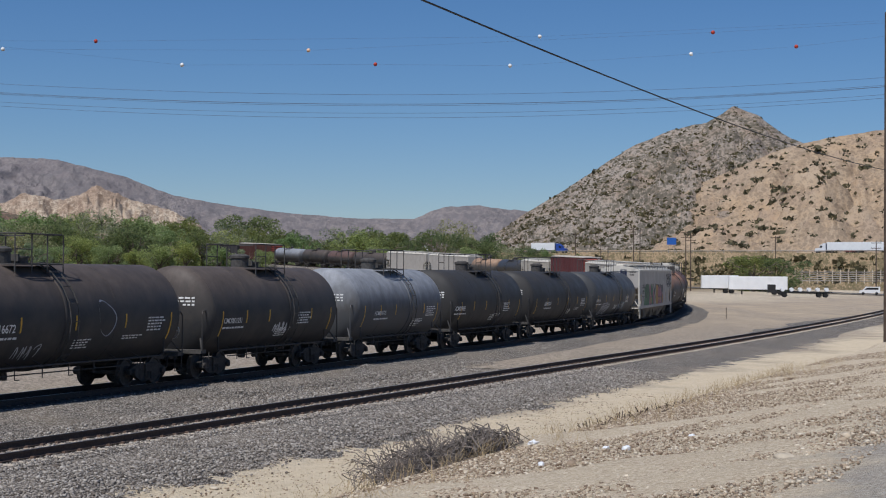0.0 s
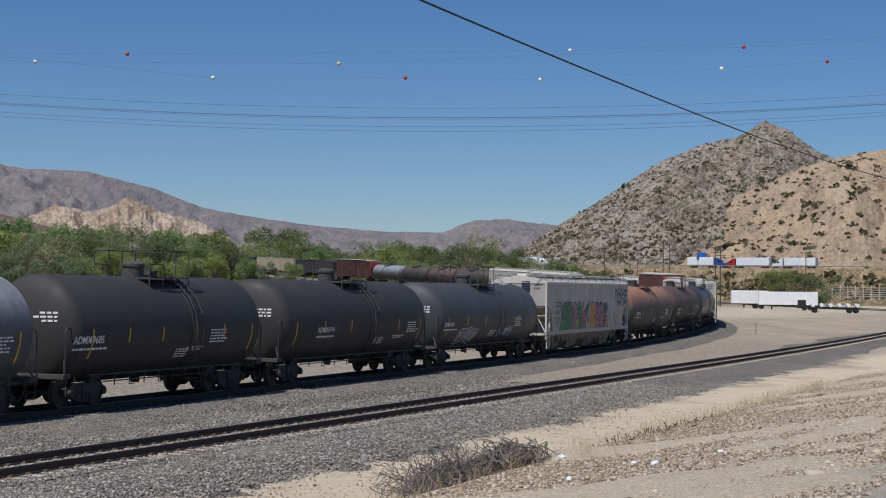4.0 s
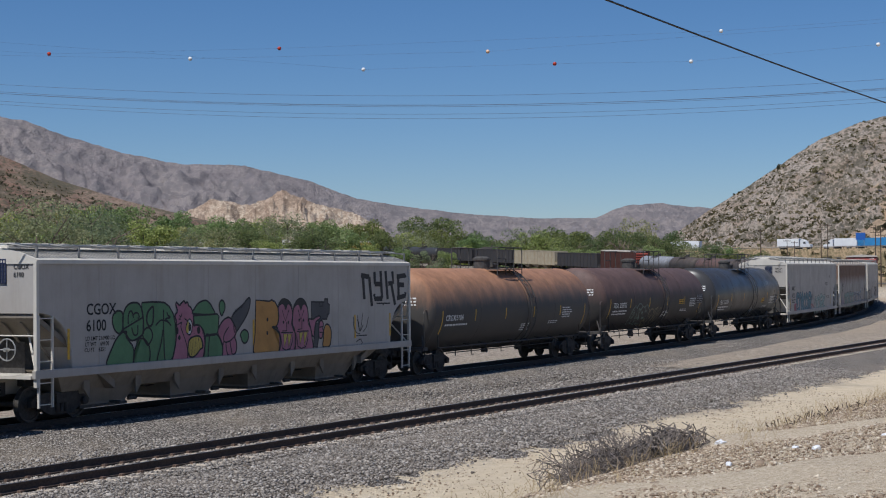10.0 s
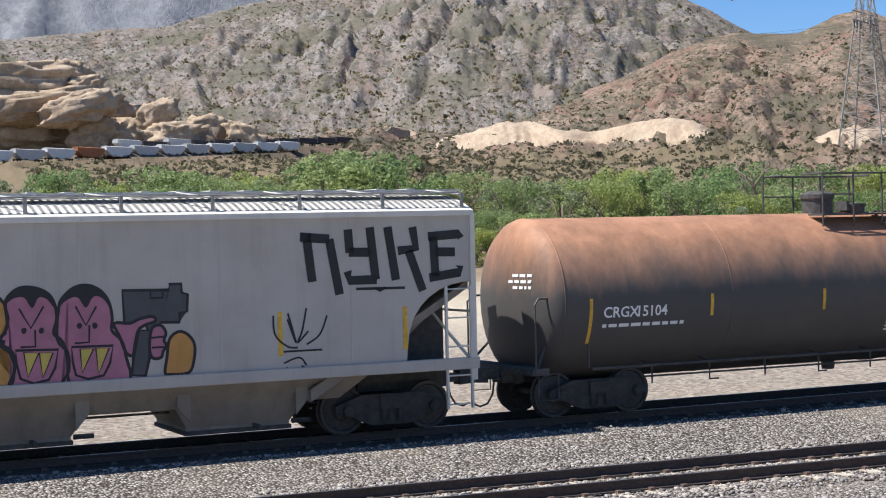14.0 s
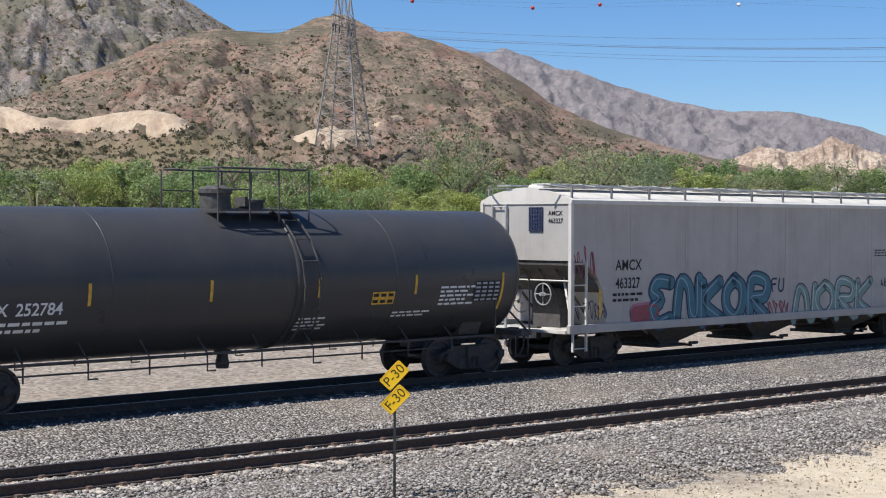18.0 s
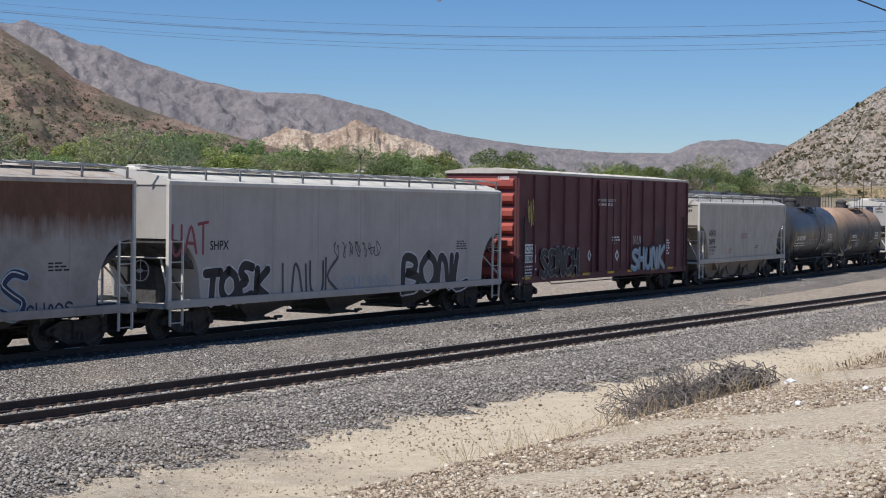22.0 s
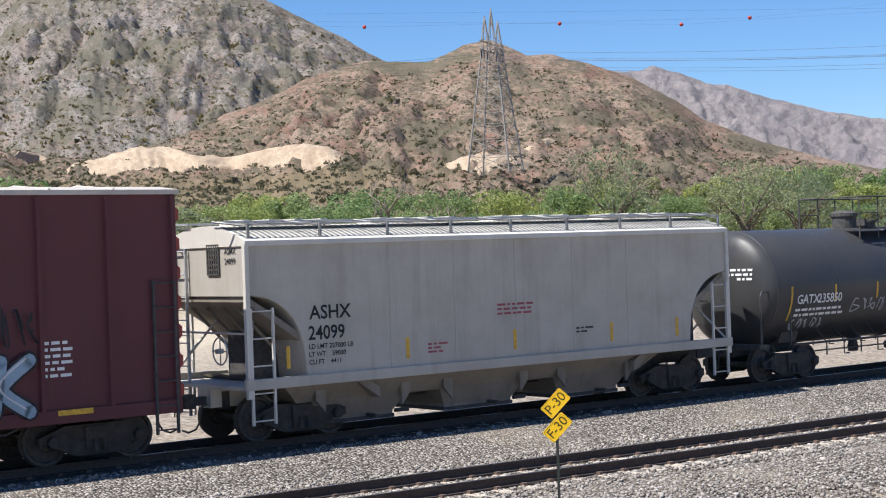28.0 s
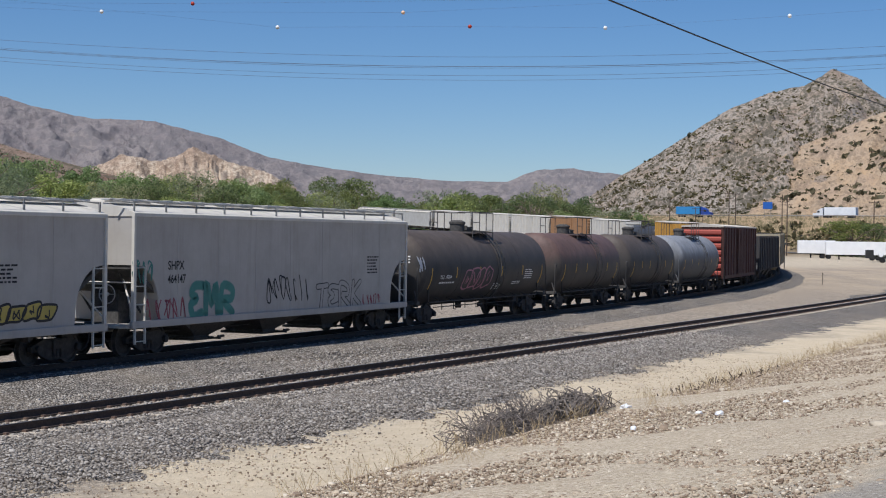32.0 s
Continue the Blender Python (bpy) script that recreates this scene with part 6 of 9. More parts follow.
        part("roof_walk", bm, SILVERPIPE, car, "galvanised grating walkway")
    def hatch(bm):
        box(bm, -1.25, 1.25, -0.28, 0.28, 0.0, 0.14, bevel=0.03)
        for x in (-0.95, -0.3, 0.35, 1.0):
            box(bm, x - 0.09, x + 0.09, -0.34, 0.34, 0.12, 0.19)
    nh = int(2 * xe / 2.95)
    for i in range(nh):
        again("roof_hatch", shared("roof_hatch", hatch, roof), car, Matrix.Translation((-xe + 2 * xe * (i + 0.5) / nh, 0, eave + 0.27)))
    running_gear(car, half, 2.25)
    return car, half, xe, w


def tank(a, b, shell, label, radius=1.57, zc=2.47, stripes=6, top=None, end=None, dome=True):
    half = (b - a) / 2
    car = car_root("tank_car", a, b, label, "tank car")
    xe = half - 0.72
    hd = 0.56
    bm = bmesh.new()
    prof = [(-xe + hd * (1 - math.cos(radians(t))), radius * math.sin(radians(t))) for t in (0.001, 10, 22, 36, 50, 64, 78, 90)]
    mid = [(x, radius) for x in (-xe / 3, 0.0, xe / 3)]
    lathe(bm, prof + mid + [(-u, r) for u, r in prof[::-1]], "x", 48, (0, 0, zc))
    part("shell", bm, shell, car, smooth=True)
    # weld seams
    for x in (-xe + hd, -xe / 2.2, xe / 2.2, xe - hd):
        bm = bmesh.new()
        lathe(bm, [(-0.02, radius - 0.01), (-0.01, radius + 0.007), (0.01, radius + 0.007), (0.02, radius - 0.01)], "x", 48, (x, 0, zc))
        part("weld_seam", bm, shell, car, smooth=True)
    # saddles and stub sills
    for s in (-1, 1):
        bm = bmesh.new()
        box(bm, *sorted((s * (half - 0.6), s * (half - 3.6))), -0.22, 0.22, 0.7, 1.02)
        prism(bm, [(-1.25, 1.75), (-0.9, 1.0), (0.9, 1.0), (1.25, 1.75), (0.8, 1.05), (-0.8, 1.05)], s * (half - 2.35) - 0.35, s * (half - 2.35) + 0.35, "x")
        box(bm, *sorted((s * (half - 0.62), s * (half - 1.0))), -1.45, 1.45, 0.92, 1.05)
        part("stub_sill", bm, SOOTSHADE, car)
        x = s * (half - 0.7)
        for y in (-1.45, 1.45):
            bm = bmesh.new()
            bars(bm, [(x, y, 0.95), (x, y, 2.3), (x - s * 0.1, y * 0.98, 2.42), (x - s * 1.15, y * 0.98, 2.46), (x - s * 1.22, y * 0.98, 2.3), (x - s * 1.22, y * 0.98, 1.0)], 0.024, 6)
            part("end_rail", bm, shell if end is None else end, car)
            bm = bmesh.new()
            bar(bm, (x, y, 0.98), (x - s * 0.75, y * 0.6, 2.0), 0.03)
            part("end_brace", bm, shell if end is None else end, car)
            bm = bmesh.new()
            bars(bm, [(x - s * 0.05, y, 0.95), (x - s * 0.05, y, 0.42), (x - s * 0.5, y, 0.42), (x - s * 0.5, y, 0.95)], 0.018, 5)
            part("stirrup", bm, SOOTSHADE, car)
    again("brake_wheel", shared("brake_wheel", brake_wheel_shape, SILVERPIPE), car, Matrix.Translation((xe + 0.35, -0.85, 1.75)))
    # side sill rails with hangers
    for s in (-1, 1):
        bm = bmesh.new()
        y = s * 1.42
        bar(bm, (-half + 2.0, y, 0.98), (half - 2.0, y, 0.98), 0.03)
        bar(bm, (-half + 3.4, y * 0.72, 0.72), (half - 3.4, y * 0.72, 0.72), 0.022)
        for i in range(9):
            x = -half + 3.4 + (2 * half - 6.8) * i / 8
            bars(bm, [(x, y, 0.98), (x, y, 0.62), (x + (0.22 if i % 2 else 0.0), y, 0.62)], 0.02, 5)
            bar(bm, (x, y, 0.98), (x, y * 0.75, zc - math.sqrt(max(0.01, radius ** 2 - (y * 0.75) ** 2))), 0.02, 5)
        part("side_rail", bm, SOOTSHADE, car)
    bm = bmesh.new()
    lathe(bm, [(0.5, 0.0), (0.5, 0.14), (0.62, 0.16), (0.8, 0.12), (1.0, 0.3), (1.0, 0.0)], "z", 14)
    part("bottom_outlet", bm, SOOTSHADE, car)
    # top fittings: platform, rail, manway, ladder
    zt = zc + radius
    bm = bmesh.new()
    for y0, y1 in ((-1.05, -0.55), (0.55, 1.05)):
        box(bm, -0.9, 1.6, y0, y1, zt - 0.06, zt - 0.02)
    part("platform", bm, SOOTSHADE, car)
    def rail_post(bm):
        bar(bm, (0, 0, -0.3), (0, 0, 0.86), 0.022, 5)
    for y in (-1.05, 1.05):
        for x in (-0.9, -0.05, 0.75, 1.6):
            again("rail_post", shared("rail_post", rail_post, SOOTSHADE), car, Matrix.Translation((x, y, zt)))
    for y in (-1.05, 1.05):
        bm = bmesh.new()
        e = 0.35 if y > 0 else -0.35
        bars(bm, [(-0.9, e, zt + 0.86), (-0.9, y * 0.9, zt + 0.86), (-0.82, y, zt + 0.86), (1.52, y, zt + 0.86), (1.6, y * 0.9, zt + 0.86), (1.6, e, zt + 0.86)], 0.024, 5)
        part("platform_rail", bm, SOOTSHADE, car)
        bm = bmesh.new()
        bar(bm, (-0.9, y, zt + 0.4), (-0.05, y, zt + 0.4), 0.018, 5)
        part("mid_rail", bm, SOOTSHADE, car)
    bm = bmesh.new()
    lathe(bm, [(-0.1, 0.0), (-0.1, 0.34), (0.3, 0.34), (0.33, 0.38), (0.42, 0.38), (0.5, 0.2), (0.5, 0.0)], "z", 18, (-0.2, 0, zt))
    part("valve_dome", bm, SOOTSHADE if top is None else top, car)
    bm = bmesh.new()
    lathe(bm, [(-0.1, 0.0), (-0.1, 0.27), (0.14, 0.27), (0.14, 0.31), (0.2, 0.31), (0.22, 0.0)], "z", 18, (0.8, 0, zt))
    box(bm, 0.47, 0.55, -0.2, 0.2, zt + 0.05, zt + 0.26)
    part("manway", bm, SOOTSHADE if top is None else top, car)
    for s in (-1, 1):
        bm = bmesh.new()
        pts = []
        for t in range(8):
            a_ = radians(68 - t * 18)
            pts.append((1.0, s * (radius + 0.14) * math.cos(a_), zc + (radius + 0.14) * math.sin(a_)))
        for dx in (-0.22, 0.22):
            bars(bm, [(p[0] + dx + 0.05 * i, p[1], p[2]) for i, p in enumerate(pts)], 0.022, 5)
        for i, p in enumerate(pts):
            bar(bm, (p[0] - 0.22 + 0.05 * i, p[1], p[2]), (p[0] + 0.22 + 0.05 * i, p[1], p[2]), 0.016, 5)
        part("ladder", bm, SOOTSHADE, car)
    bm = bmesh.new()
    lathe(bm, [(-0.09, radius - 0.02), (-0.09, radius + 0.022), (0.09, radius + 0.022), (0.09, radius - 0.02)], "x", 48, (0.95, 0, zc))
    part("strap", bm, shell, car, smooth=True)
    for i in range(stripes):
        x = -xe + 1.1 + (2 * xe - 2.2) * i / max(1, stripes - 1)
        z1, z2 = (zc + 0.05, zc - 0.4)
        if i in (0, stripes - 1):
            z1, z2 = zc + 0.05, zc - 0.85
        bm = bmesh.new()
        skin(bm, [(x, z2), (x + 0.075, z2), (x + 0.075, z1), (x, z1)], lambda px, pz: -math.sqrt(max(0.01, (radius + 0.008) ** 2 - (pz - zc) ** 2)), 4)
        part("reflective_stripe", bm, YELLOWMARK, car, "dull yellow reflective stripe")
    running_gear(car, half, 2.35)
    return car, half, xe, radius, zc


def skin(bm, quad, depth, n=4):
    """A four-cornered patch (x, z) laid on a curved side."""
    (x0, z0), (x1, z1), (x2, z2), (x3, z3) = quad
    rows = []
    for i in range(n + 1):
        f = i / n
        p = (x0 + (x3 - x0) * f, z0 + (z3 - z0) * f)
        q = (x1 + (x2 - x1) * f, z1 + (z2 - z1) * f)
        rows.append([bm.verts.new((u, depth(u, v), v)) for u, v in (p, q)])
    for r0, r1 in zip(rows, rows[1:]):
        bm.faces.new((r0[0], r0[1], r1[1], r1[0]))


def boxcar(a, b, body, roof, label, eave=5.1, ribs=14, door=True, end_paint=None, name="boxcar"):
    half = (b - a) / 2
    car = car_root(name, a, b, label, "boxcar")
    xe, w, z0 = half - 0.78, 1.52, 0.96
    bm = bmesh.new()
    box(bm, -xe, xe, -w, w, z0, eave, bevel=0.015)
    part("body", bm, body, car)
    bm = bmesh.new()
    prism(bm, [(-w - 0.05, eave - 0.06), (-w - 0.05, eave + 0.03), (-0.8, eave + 0.12), (0, eave + 0.16), (0.8, eave + 0.12), (w + 0.05, eave + 0.03), (w + 0.05, eave - 0.06)], -xe - 0.06, xe + 0.06, "x")
    for i in range(1, 14):
        x = -xe + 2 * xe * i / 14
        bars(bm, [(x, -w, eave + 0.04), (x, 0, eave + 0.17), (x, w, eave + 0.04)], 0.025, 5)
    part("roof", bm, roof, car)
    dw = 1.55
    def rib(bm):
        prism(bm, [(-0.07, 0.0), (-0.04, -0.075), (0.04, -0.075), (0.07, 0.0)], z0 + 0.12, eave - 0.1, "z")
    for s in (-1, 1):
        for i in range(ribs):
            x = -xe + 0.1 + (2 * xe - 0.2) * i / (ribs - 1)
            if door and abs(x) < dw + 0.1:
                continue
            again("side_post", shared(("side_post", round(eave, 2), id(body)), rib, body), car, Matrix.Translation((x, s * w, 0)) @ Matrix.Rotation(0 if s < 0 else math.pi, 4, "Z"))
        bm = bmesh.new()
        box(bm, -xe, xe, s * w - 0.05, s * w + 0.05, z0 - 0.12, z0 + 0.14, bevel=0.01)
        part("side_sill", bm, body, car)
        if door:
            bm = bmesh.new()
            y = s * (w + 0.05)
            box(bm, -dw, dw, y - 0.04, y + 0.04, z0 + 0.15, eave - 0.15, bevel=0.015)
            leaf = part("door", bm, body, car, "plug door with locking bars")
            for x in (-dw + 0.05, dw - 0.05, 0.0):
                bm = bmesh.new()
                box(bm, x - 0.05, x + 0.05, y - 0.07, y + 0.07, z0 + 0.15, eave - 0.15)
                part("door_stile", bm, body, leaf)
            for z in (z0 + 0.2, z0 + 1.35, z0 + 2.5, eave - 0.25):
                bm = bmesh.new()
                box(bm, -dw, dw, y - 0.06, y + 0.06, z - 0.045, z + 0.045)
                part("door_rail", bm, body, leaf)
            for x in (-0.75, 0.75):
                bm = bmesh.new()
                bar(bm, (x, s * (w + 0.13), z0 + 0.2), (x, s * (w + 0.13), eave - 0.2), 0.022)
                part("locking_bar", bm, body, leaf)
    for s in (-1, 1):
        bm = bmesh.new()
        n = 7
        for i in range(n):
            z = z0 + 0.3 + (eave - z0 - 0.75) * i / (n - 1)
            prism(bm, [(0, -0.2), (0.13, -0.09), (0.13, 0.09), (0, 0.2)], -w + 0.12, w - 0.12)
            k = list(bm.verts)[-8:]
            for v in k:
                v.co = (s * (xe + v.co.x), v.co.y, z + v.co.z)
        bmesh.ops.recalc_face_normals(bm, faces=bm.faces[:])
        part("end_corrugation", bm, end_paint or body, car, "pressed ribbed end panel")
        again("ladder", shared(("ladder", 0.45, 3.4), ladder_shape(0.45, 3.4, 0.45), SOOTSHADE), car, Matrix.Translation((s * (xe - 0.35), -w - 0.06, 0)))
        again("ladder", shared(("ladder", 0.45, 3.4), ladder_shape(0.45, 3.4, 0.45), SOOTSHADE), car, Matrix.Translation((s * (xe + 0.2), w - 0.5, 0)) @ Matrix.Rotation(math.pi / 2, 4, "Z"))
    bm = bmesh.new()
    box(bm, -half + 0.6, half - 0.6, -0.25, 0.25, 0.72, 1.08)
    for x in (-2.5, -1.0, 1.2, 2.6):
        box(bm, x - 0.08, x + 0.08, -w, w, 0.9, 1.08)
    bars(bm, [(-half + 3.6, -w * 0.9, 0.98), (-half + 4.3, -w * 0.9, 0.72), (half - 4.3, -w * 0.9, 0.72), (half - 3.6, -w * 0.9, 0.98)], 0.022, 5)
    part("underframe", bm, SOOTSHADE, car)
    again("brake_wheel", shared("brake_wheel", brake_wheel_shape, SILVERPIPE), car, Matrix.Translation((-xe - 0.25, -0.7, 2.3)))
    running_gear(car, half, 2.4)
    return car, half, xe, w


def gondola(a, b, body, label, top=4.0, ribs=13):
    half = (b - a) / 2
    car = car_root("open_hopper_car", a, b, label, "open hopper")
    xe, w, z0 = half - 0.75, 1.55, 1.15
    bm = bmesh.new()
    for s in (-1, 1):
        box(bm, -xe, xe, s * w - 0.04, s * w + 0.04, z0, top)
        box(bm, s * xe - 0.04, s * xe + 0.04, -w, w, z0 + 0.7, top)
        box(bm, -xe, xe, s * w - 0.08, s * w + 0.08, top - 0.1, top + 0.06)
    part("body", bm, body, car)
    bm = bmesh.new()
    box(bm, -xe, xe, -w, w, z0 - 0.05, z0 + 0.08)
    part("floor_sheet", bm, SOOTSHADE, car)
    def rib(bm):
        box(bm, -0.06, 0.06, -0.12, 0.0, z0, top)
    for s in (-1, 1):
        for i in range(ribs):
            again("side_post", shared(("gondola_post", top, id(body)), rib, body), car, Matrix.Translation((-xe + 2 * xe * i / (ribs - 1), s * w, 0)) @ Matrix.Rotation(0 if s < 0 else math.pi, 4, "Z"))
        again("ladder", shared(("ladder", 0.45, 3.0), ladder_shape(0.45, 3.0, 0.45), SOOTSHADE), car, Matrix.Translation((s * (xe - 0.3), -w - 0.13, 0)))
    for i in range(3):
        c = -xe * 0.45 + xe * 0.45 * i
        bm = bmesh.new()
        lv = [[bm.verts.new((c + sx * ww, sy * yy, z)) for sx, sy in ((-1, -1), (1, -1), (1, 1), (-1, 1))] for ww, yy, z in ((1.6, 1.4, z0), (0.5, 0.9, 0.4))]
        for j in range(4):
            k = (j + 1) % 4
            bm.faces.new((lv[0][k], lv[0][j], lv[1][j], lv[1][k]))
        bm.faces.new(lv[1])
        part("hopper_bay", bm, body, car)
    running_gear(car, half, 2.2)
    return car, half, xe, w


def top_tone(name, low, high, z0, z1, streak=(0.10, 0.085, 0.07)):
    """Two tones parted at a ragged height: rust on top, elsewhere shade painted below."""
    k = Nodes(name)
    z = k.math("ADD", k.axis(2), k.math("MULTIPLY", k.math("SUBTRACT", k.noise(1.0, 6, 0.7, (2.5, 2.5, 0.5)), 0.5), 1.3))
    # upper tone, rust only on the rusted cars
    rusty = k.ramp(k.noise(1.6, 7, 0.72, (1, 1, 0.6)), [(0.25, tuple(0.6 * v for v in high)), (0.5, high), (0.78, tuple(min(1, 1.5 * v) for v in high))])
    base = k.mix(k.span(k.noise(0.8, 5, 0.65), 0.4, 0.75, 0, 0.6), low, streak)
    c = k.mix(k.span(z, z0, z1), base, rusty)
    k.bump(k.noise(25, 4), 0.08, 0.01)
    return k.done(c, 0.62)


GREYBODY = paint("grey_hopper_paint", (0.435, 0.41, 0.375), (0.25, 0.21, 0.17), 0.35, 0.0, 0.55)
GREYLIGHT = paint("light_grey_hopper_paint", (0.47, 0.47, 0.45), (0.25, 0.22, 0.18), 0.35, 0.0, 0.55)
GREYWARM = paint("warm_grey_hopper_paint", (0.46, 0.43, 0.375), (0.24, 0.20, 0.15), 0.4, 0.0, 0.6)
ROOFWHITE = paint("white_roof_paint", (0.63, 0.595, 0.525), (0.34, 0.30, 0.24), 0.35, 0.0, 0.6)
RUSTGREY = top_tone("rust_run_hopper_paint", (0.36, 0.33, 0.30), (0.135, 0.066, 0.040), 2.7, 3.4)
RUSTROOF = paint("rusty_roof_paint", (0.46, 0.42, 0.36), (0.26, 0.15, 0.09), 0.6, 0.3, 0.7)
# dusty underside paint, darkened for the shade below the car
UNDERGREY = paint("dusty_shaded_underbody_paint", (0.26, 0.23, 0.19), (0.12, 0.10, 0.08), 0.5, 0.0, 0.8)
# The rust is the tank's own; its lower tone is darkened for shade too.
RUSTTANK = top_tone("rust_topped_tank_paint", (0.072, 0.068, 0.064), (0.34, 0.175, 0.10), 2.5, 3.6)
RUSTPALE = top_tone("rust_topped_grey_tank_paint", (0.075, 0.073, 0.070), (0.33, 0.215, 0.14), 2.5, 3.5)
# These three have the shade of the tank's lower half in their colour.
BROWNTANK = top_tone("brown_tank_paint_shaded_below", (0.048, 0.045, 0.044), (0.118, 0.074, 0.064), 2.3, 3.0)
DARKTANK = top_tone("dusty_tank_paint_shaded_below", (0.038, 0.038, 0.040), (0.085, 0.068, 0.058), 2.5, 3.5)
SILVERTANK = top_tone("grey_tank_paint_shaded_below", (0.085, 0.088, 0.094), (0.235, 0.245, 0.265), 2.2, 3.3)
BOXRED = paint("oxide_red_paint", (0.112, 0.032, 0.036), (0.09, 0.046, 0.043), 0.45, 0.0, 0.6)
# boxcar ends: a brighter red, with the sun on them put into it
BOXEND = paint("sunlit_red_paint", (0.36, 0.075, 0.055), (0.20, 0.09, 0.07), 0.35, 0.0, 0.6)
BOXROOF = paint("bare_metal_roof", (0.52, 0.48, 0.42), (0.32, 0.24, 0.18), 0.4, 0.2, 0.55)
BOXBROWN = paint("brown_boxcar_paint", (0.070, 0.026, 0.022), (0.08, 0.05, 0.04), 0.4, 0.2, 0.7)
GONDARK = paint("dark_gondola_paint", (0.040, 0.042, 0.048), (0.09, 0.07, 0.055), 0.4, 0.2, 0.7)
CREAM = paint("cream_hopper_paint", (0.42, 0.37, 0.27), (0.22, 0.16, 0.10), 0.5, 0.2, 0.7)
YELLOWBOX = paint("yellow_boxcar_paint", (0.50, 0.27, 0.05), (0.28, 0.18, 0.08), 0.4, 0.1, 0.6)
ORANGEBOX = paint("orange_boxcar_paint", (0.36, 0.20, 0.10), (0.22, 0.14, 0.09), 0.4, 0.2, 0.6)
WHITEBOX = paint("white_car_paint", (0.60, 0.58, 0.53), (0.34, 0.30, 0.24), 0.35, 0.0, 0.55)

TANKS, HOPPERS, BOXES = {}, {}, {}
TANKS["lead"] = tank(-171.7, -155.7, BLACK, "plain black tank car of the train")
TANKS["A"] = tank(-155.7, -137.8, DARKTANK, "dusty black tank car with a pale placard stain on its side", radius=1.64, zc=2.38)
TANKS["B"] = tank(-137.8, -124.8, DARKTANK, "dusty brownish black tank car with small graffiti", radius=1.67, zc=2.34)
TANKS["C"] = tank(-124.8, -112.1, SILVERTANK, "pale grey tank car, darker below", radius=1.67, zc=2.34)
TANKS["D"] = tank(-112.1, -98.4, DEEPBLACK, "black tank car with white lettering", radius=1.67, zc=2.34)
TANKS["E"] = tank(-98.4, -82.3, DEEPBLACK, "long black tank car with small yellow stripes", radius=1.67, zc=2.34)
TANKS["F"] = tank(-82.3, -65.3, DARKGREY, "dark grey tank car with white graffiti along its foot", radius=1.67, zc=2.34)
HOPPERS["CG"] = hopper(-65.3, -43.8, GREYBODY, ROOFWHITE, "grey covered hopper car with large green, pink and orange graffiti", bay_at=(-6.6, -2.57, 1.46, 5.5), under=UNDERGREY, z0=1.32, eave=4.18)
TANKS["R"] = tank(-43.8, -25.7, RUSTTANK, "rust-topped grey tank car", radius=1.67, zc=2.34)
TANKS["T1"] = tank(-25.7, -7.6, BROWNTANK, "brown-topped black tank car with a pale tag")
TANKS["T2"] = tank(-7.6, 10.7, BLACK, "clean black tank car with yellow stripes and white lettering")
HOPPERS["A4"] = hopper(10.7, 31.48, GREYBODY, ROOFWHITE, "grey covered hopper car with blue and green graffiti along its foot", under=SOOTSHADE, eave=4.34)
HOPPERS["A1"] = hopper(31.48, 52.1, RUSTGREY, RUSTROOF, "covered hopper car with rust runs and pale blue graffiti", under=SOOTSHADE, eave=4.3, frame_paint=ROOFWHITE)
HOPPERS["SH"] = hopper(52.1, 72.85, GREYBODY, ROOFWHITE, "grey covered hopper car with black scrawled graffiti", under=SOOTSHADE, eave=4.32)
BOXES["CI"] = boxcar(72.85, 92.65, BOXRED, BOXROOF, "tall dark red boxcar with silver graffiti and a ribbed red end", end_paint=BOXEND)
HOPPERS["AS"] = hopper(92.65, 108.3, GREYWARM, ROOFWHITE, "short warm grey covered hopper car", bay_at=(-4.1, -0.7, 2.7), under=UNDERGREY, eave=4.1, z0=1.28)
TANKS["G"] = tank(108.3, 121.1, BLACK, "black tank car with yellow stripes")
TANKS["CR"] = tank(121.1, 133.95, RUSTPALE, "grey-ended tank car with a rusty top and black sides", end=DARKGREY, radius=1.67, zc=2.34)
HOPPERS["A9"] = hopper(133.95, 154.5, GREYBODY, ROOFWHITE, "grey covered hopper car with thin black graffiti", under=SOOTSHADE)
HOPPERS["S4"] = hopper(154.5, 175.05, GREYBODY, ROOFWHITE, "grey covered hopper car with green and black graffiti", under=SOOTSHADE, eave=4.32)
TANKS["t1"] = tank(175.05, 192.2, DARKTANK, "dusty black tank car with a pink tag", radius=1.64, zc=2.38)
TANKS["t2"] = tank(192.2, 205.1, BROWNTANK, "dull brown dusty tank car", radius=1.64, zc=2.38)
TANKS["t3"] = tank(205.1, 218.1, DARKTANK, "dusty dark tank car with soot", radius=1.64, zc=2.38)
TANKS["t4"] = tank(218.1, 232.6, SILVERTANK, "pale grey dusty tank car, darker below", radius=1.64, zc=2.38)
BOXES["CN"] = boxcar(232.6, 251.0, BOXBROWN, BOXROOF, "brown boxcar with a red ribbed end", end_paint=BOXEND, eave=4.75)
HOPPERS["g1"] = gondola(251.0, 271.8, GONDARK, "dark open hopper car with ribbed sides")
HOPPERS["g2"] = gondola(271.8, 293.3, CREAM, "cream open hopper car with ribbed sides", top=4.2)
HOPPERS["g3"] = gondola(293.3, 313.8, GONDARK, "dark open hopper car with ribbed sides", top=4.1)
HOPPERS["g4"] = gondola(313.8, 333.8, GONDARK, "dark open hopper car with ribbed sides")
TANKS["u1"] = tank(333.8, 351.2, BLACK, "plain black tank car of the train")
TANKS["u2"] = tank(351.2, 369.4, BLACK, "plain black tank car of the train")
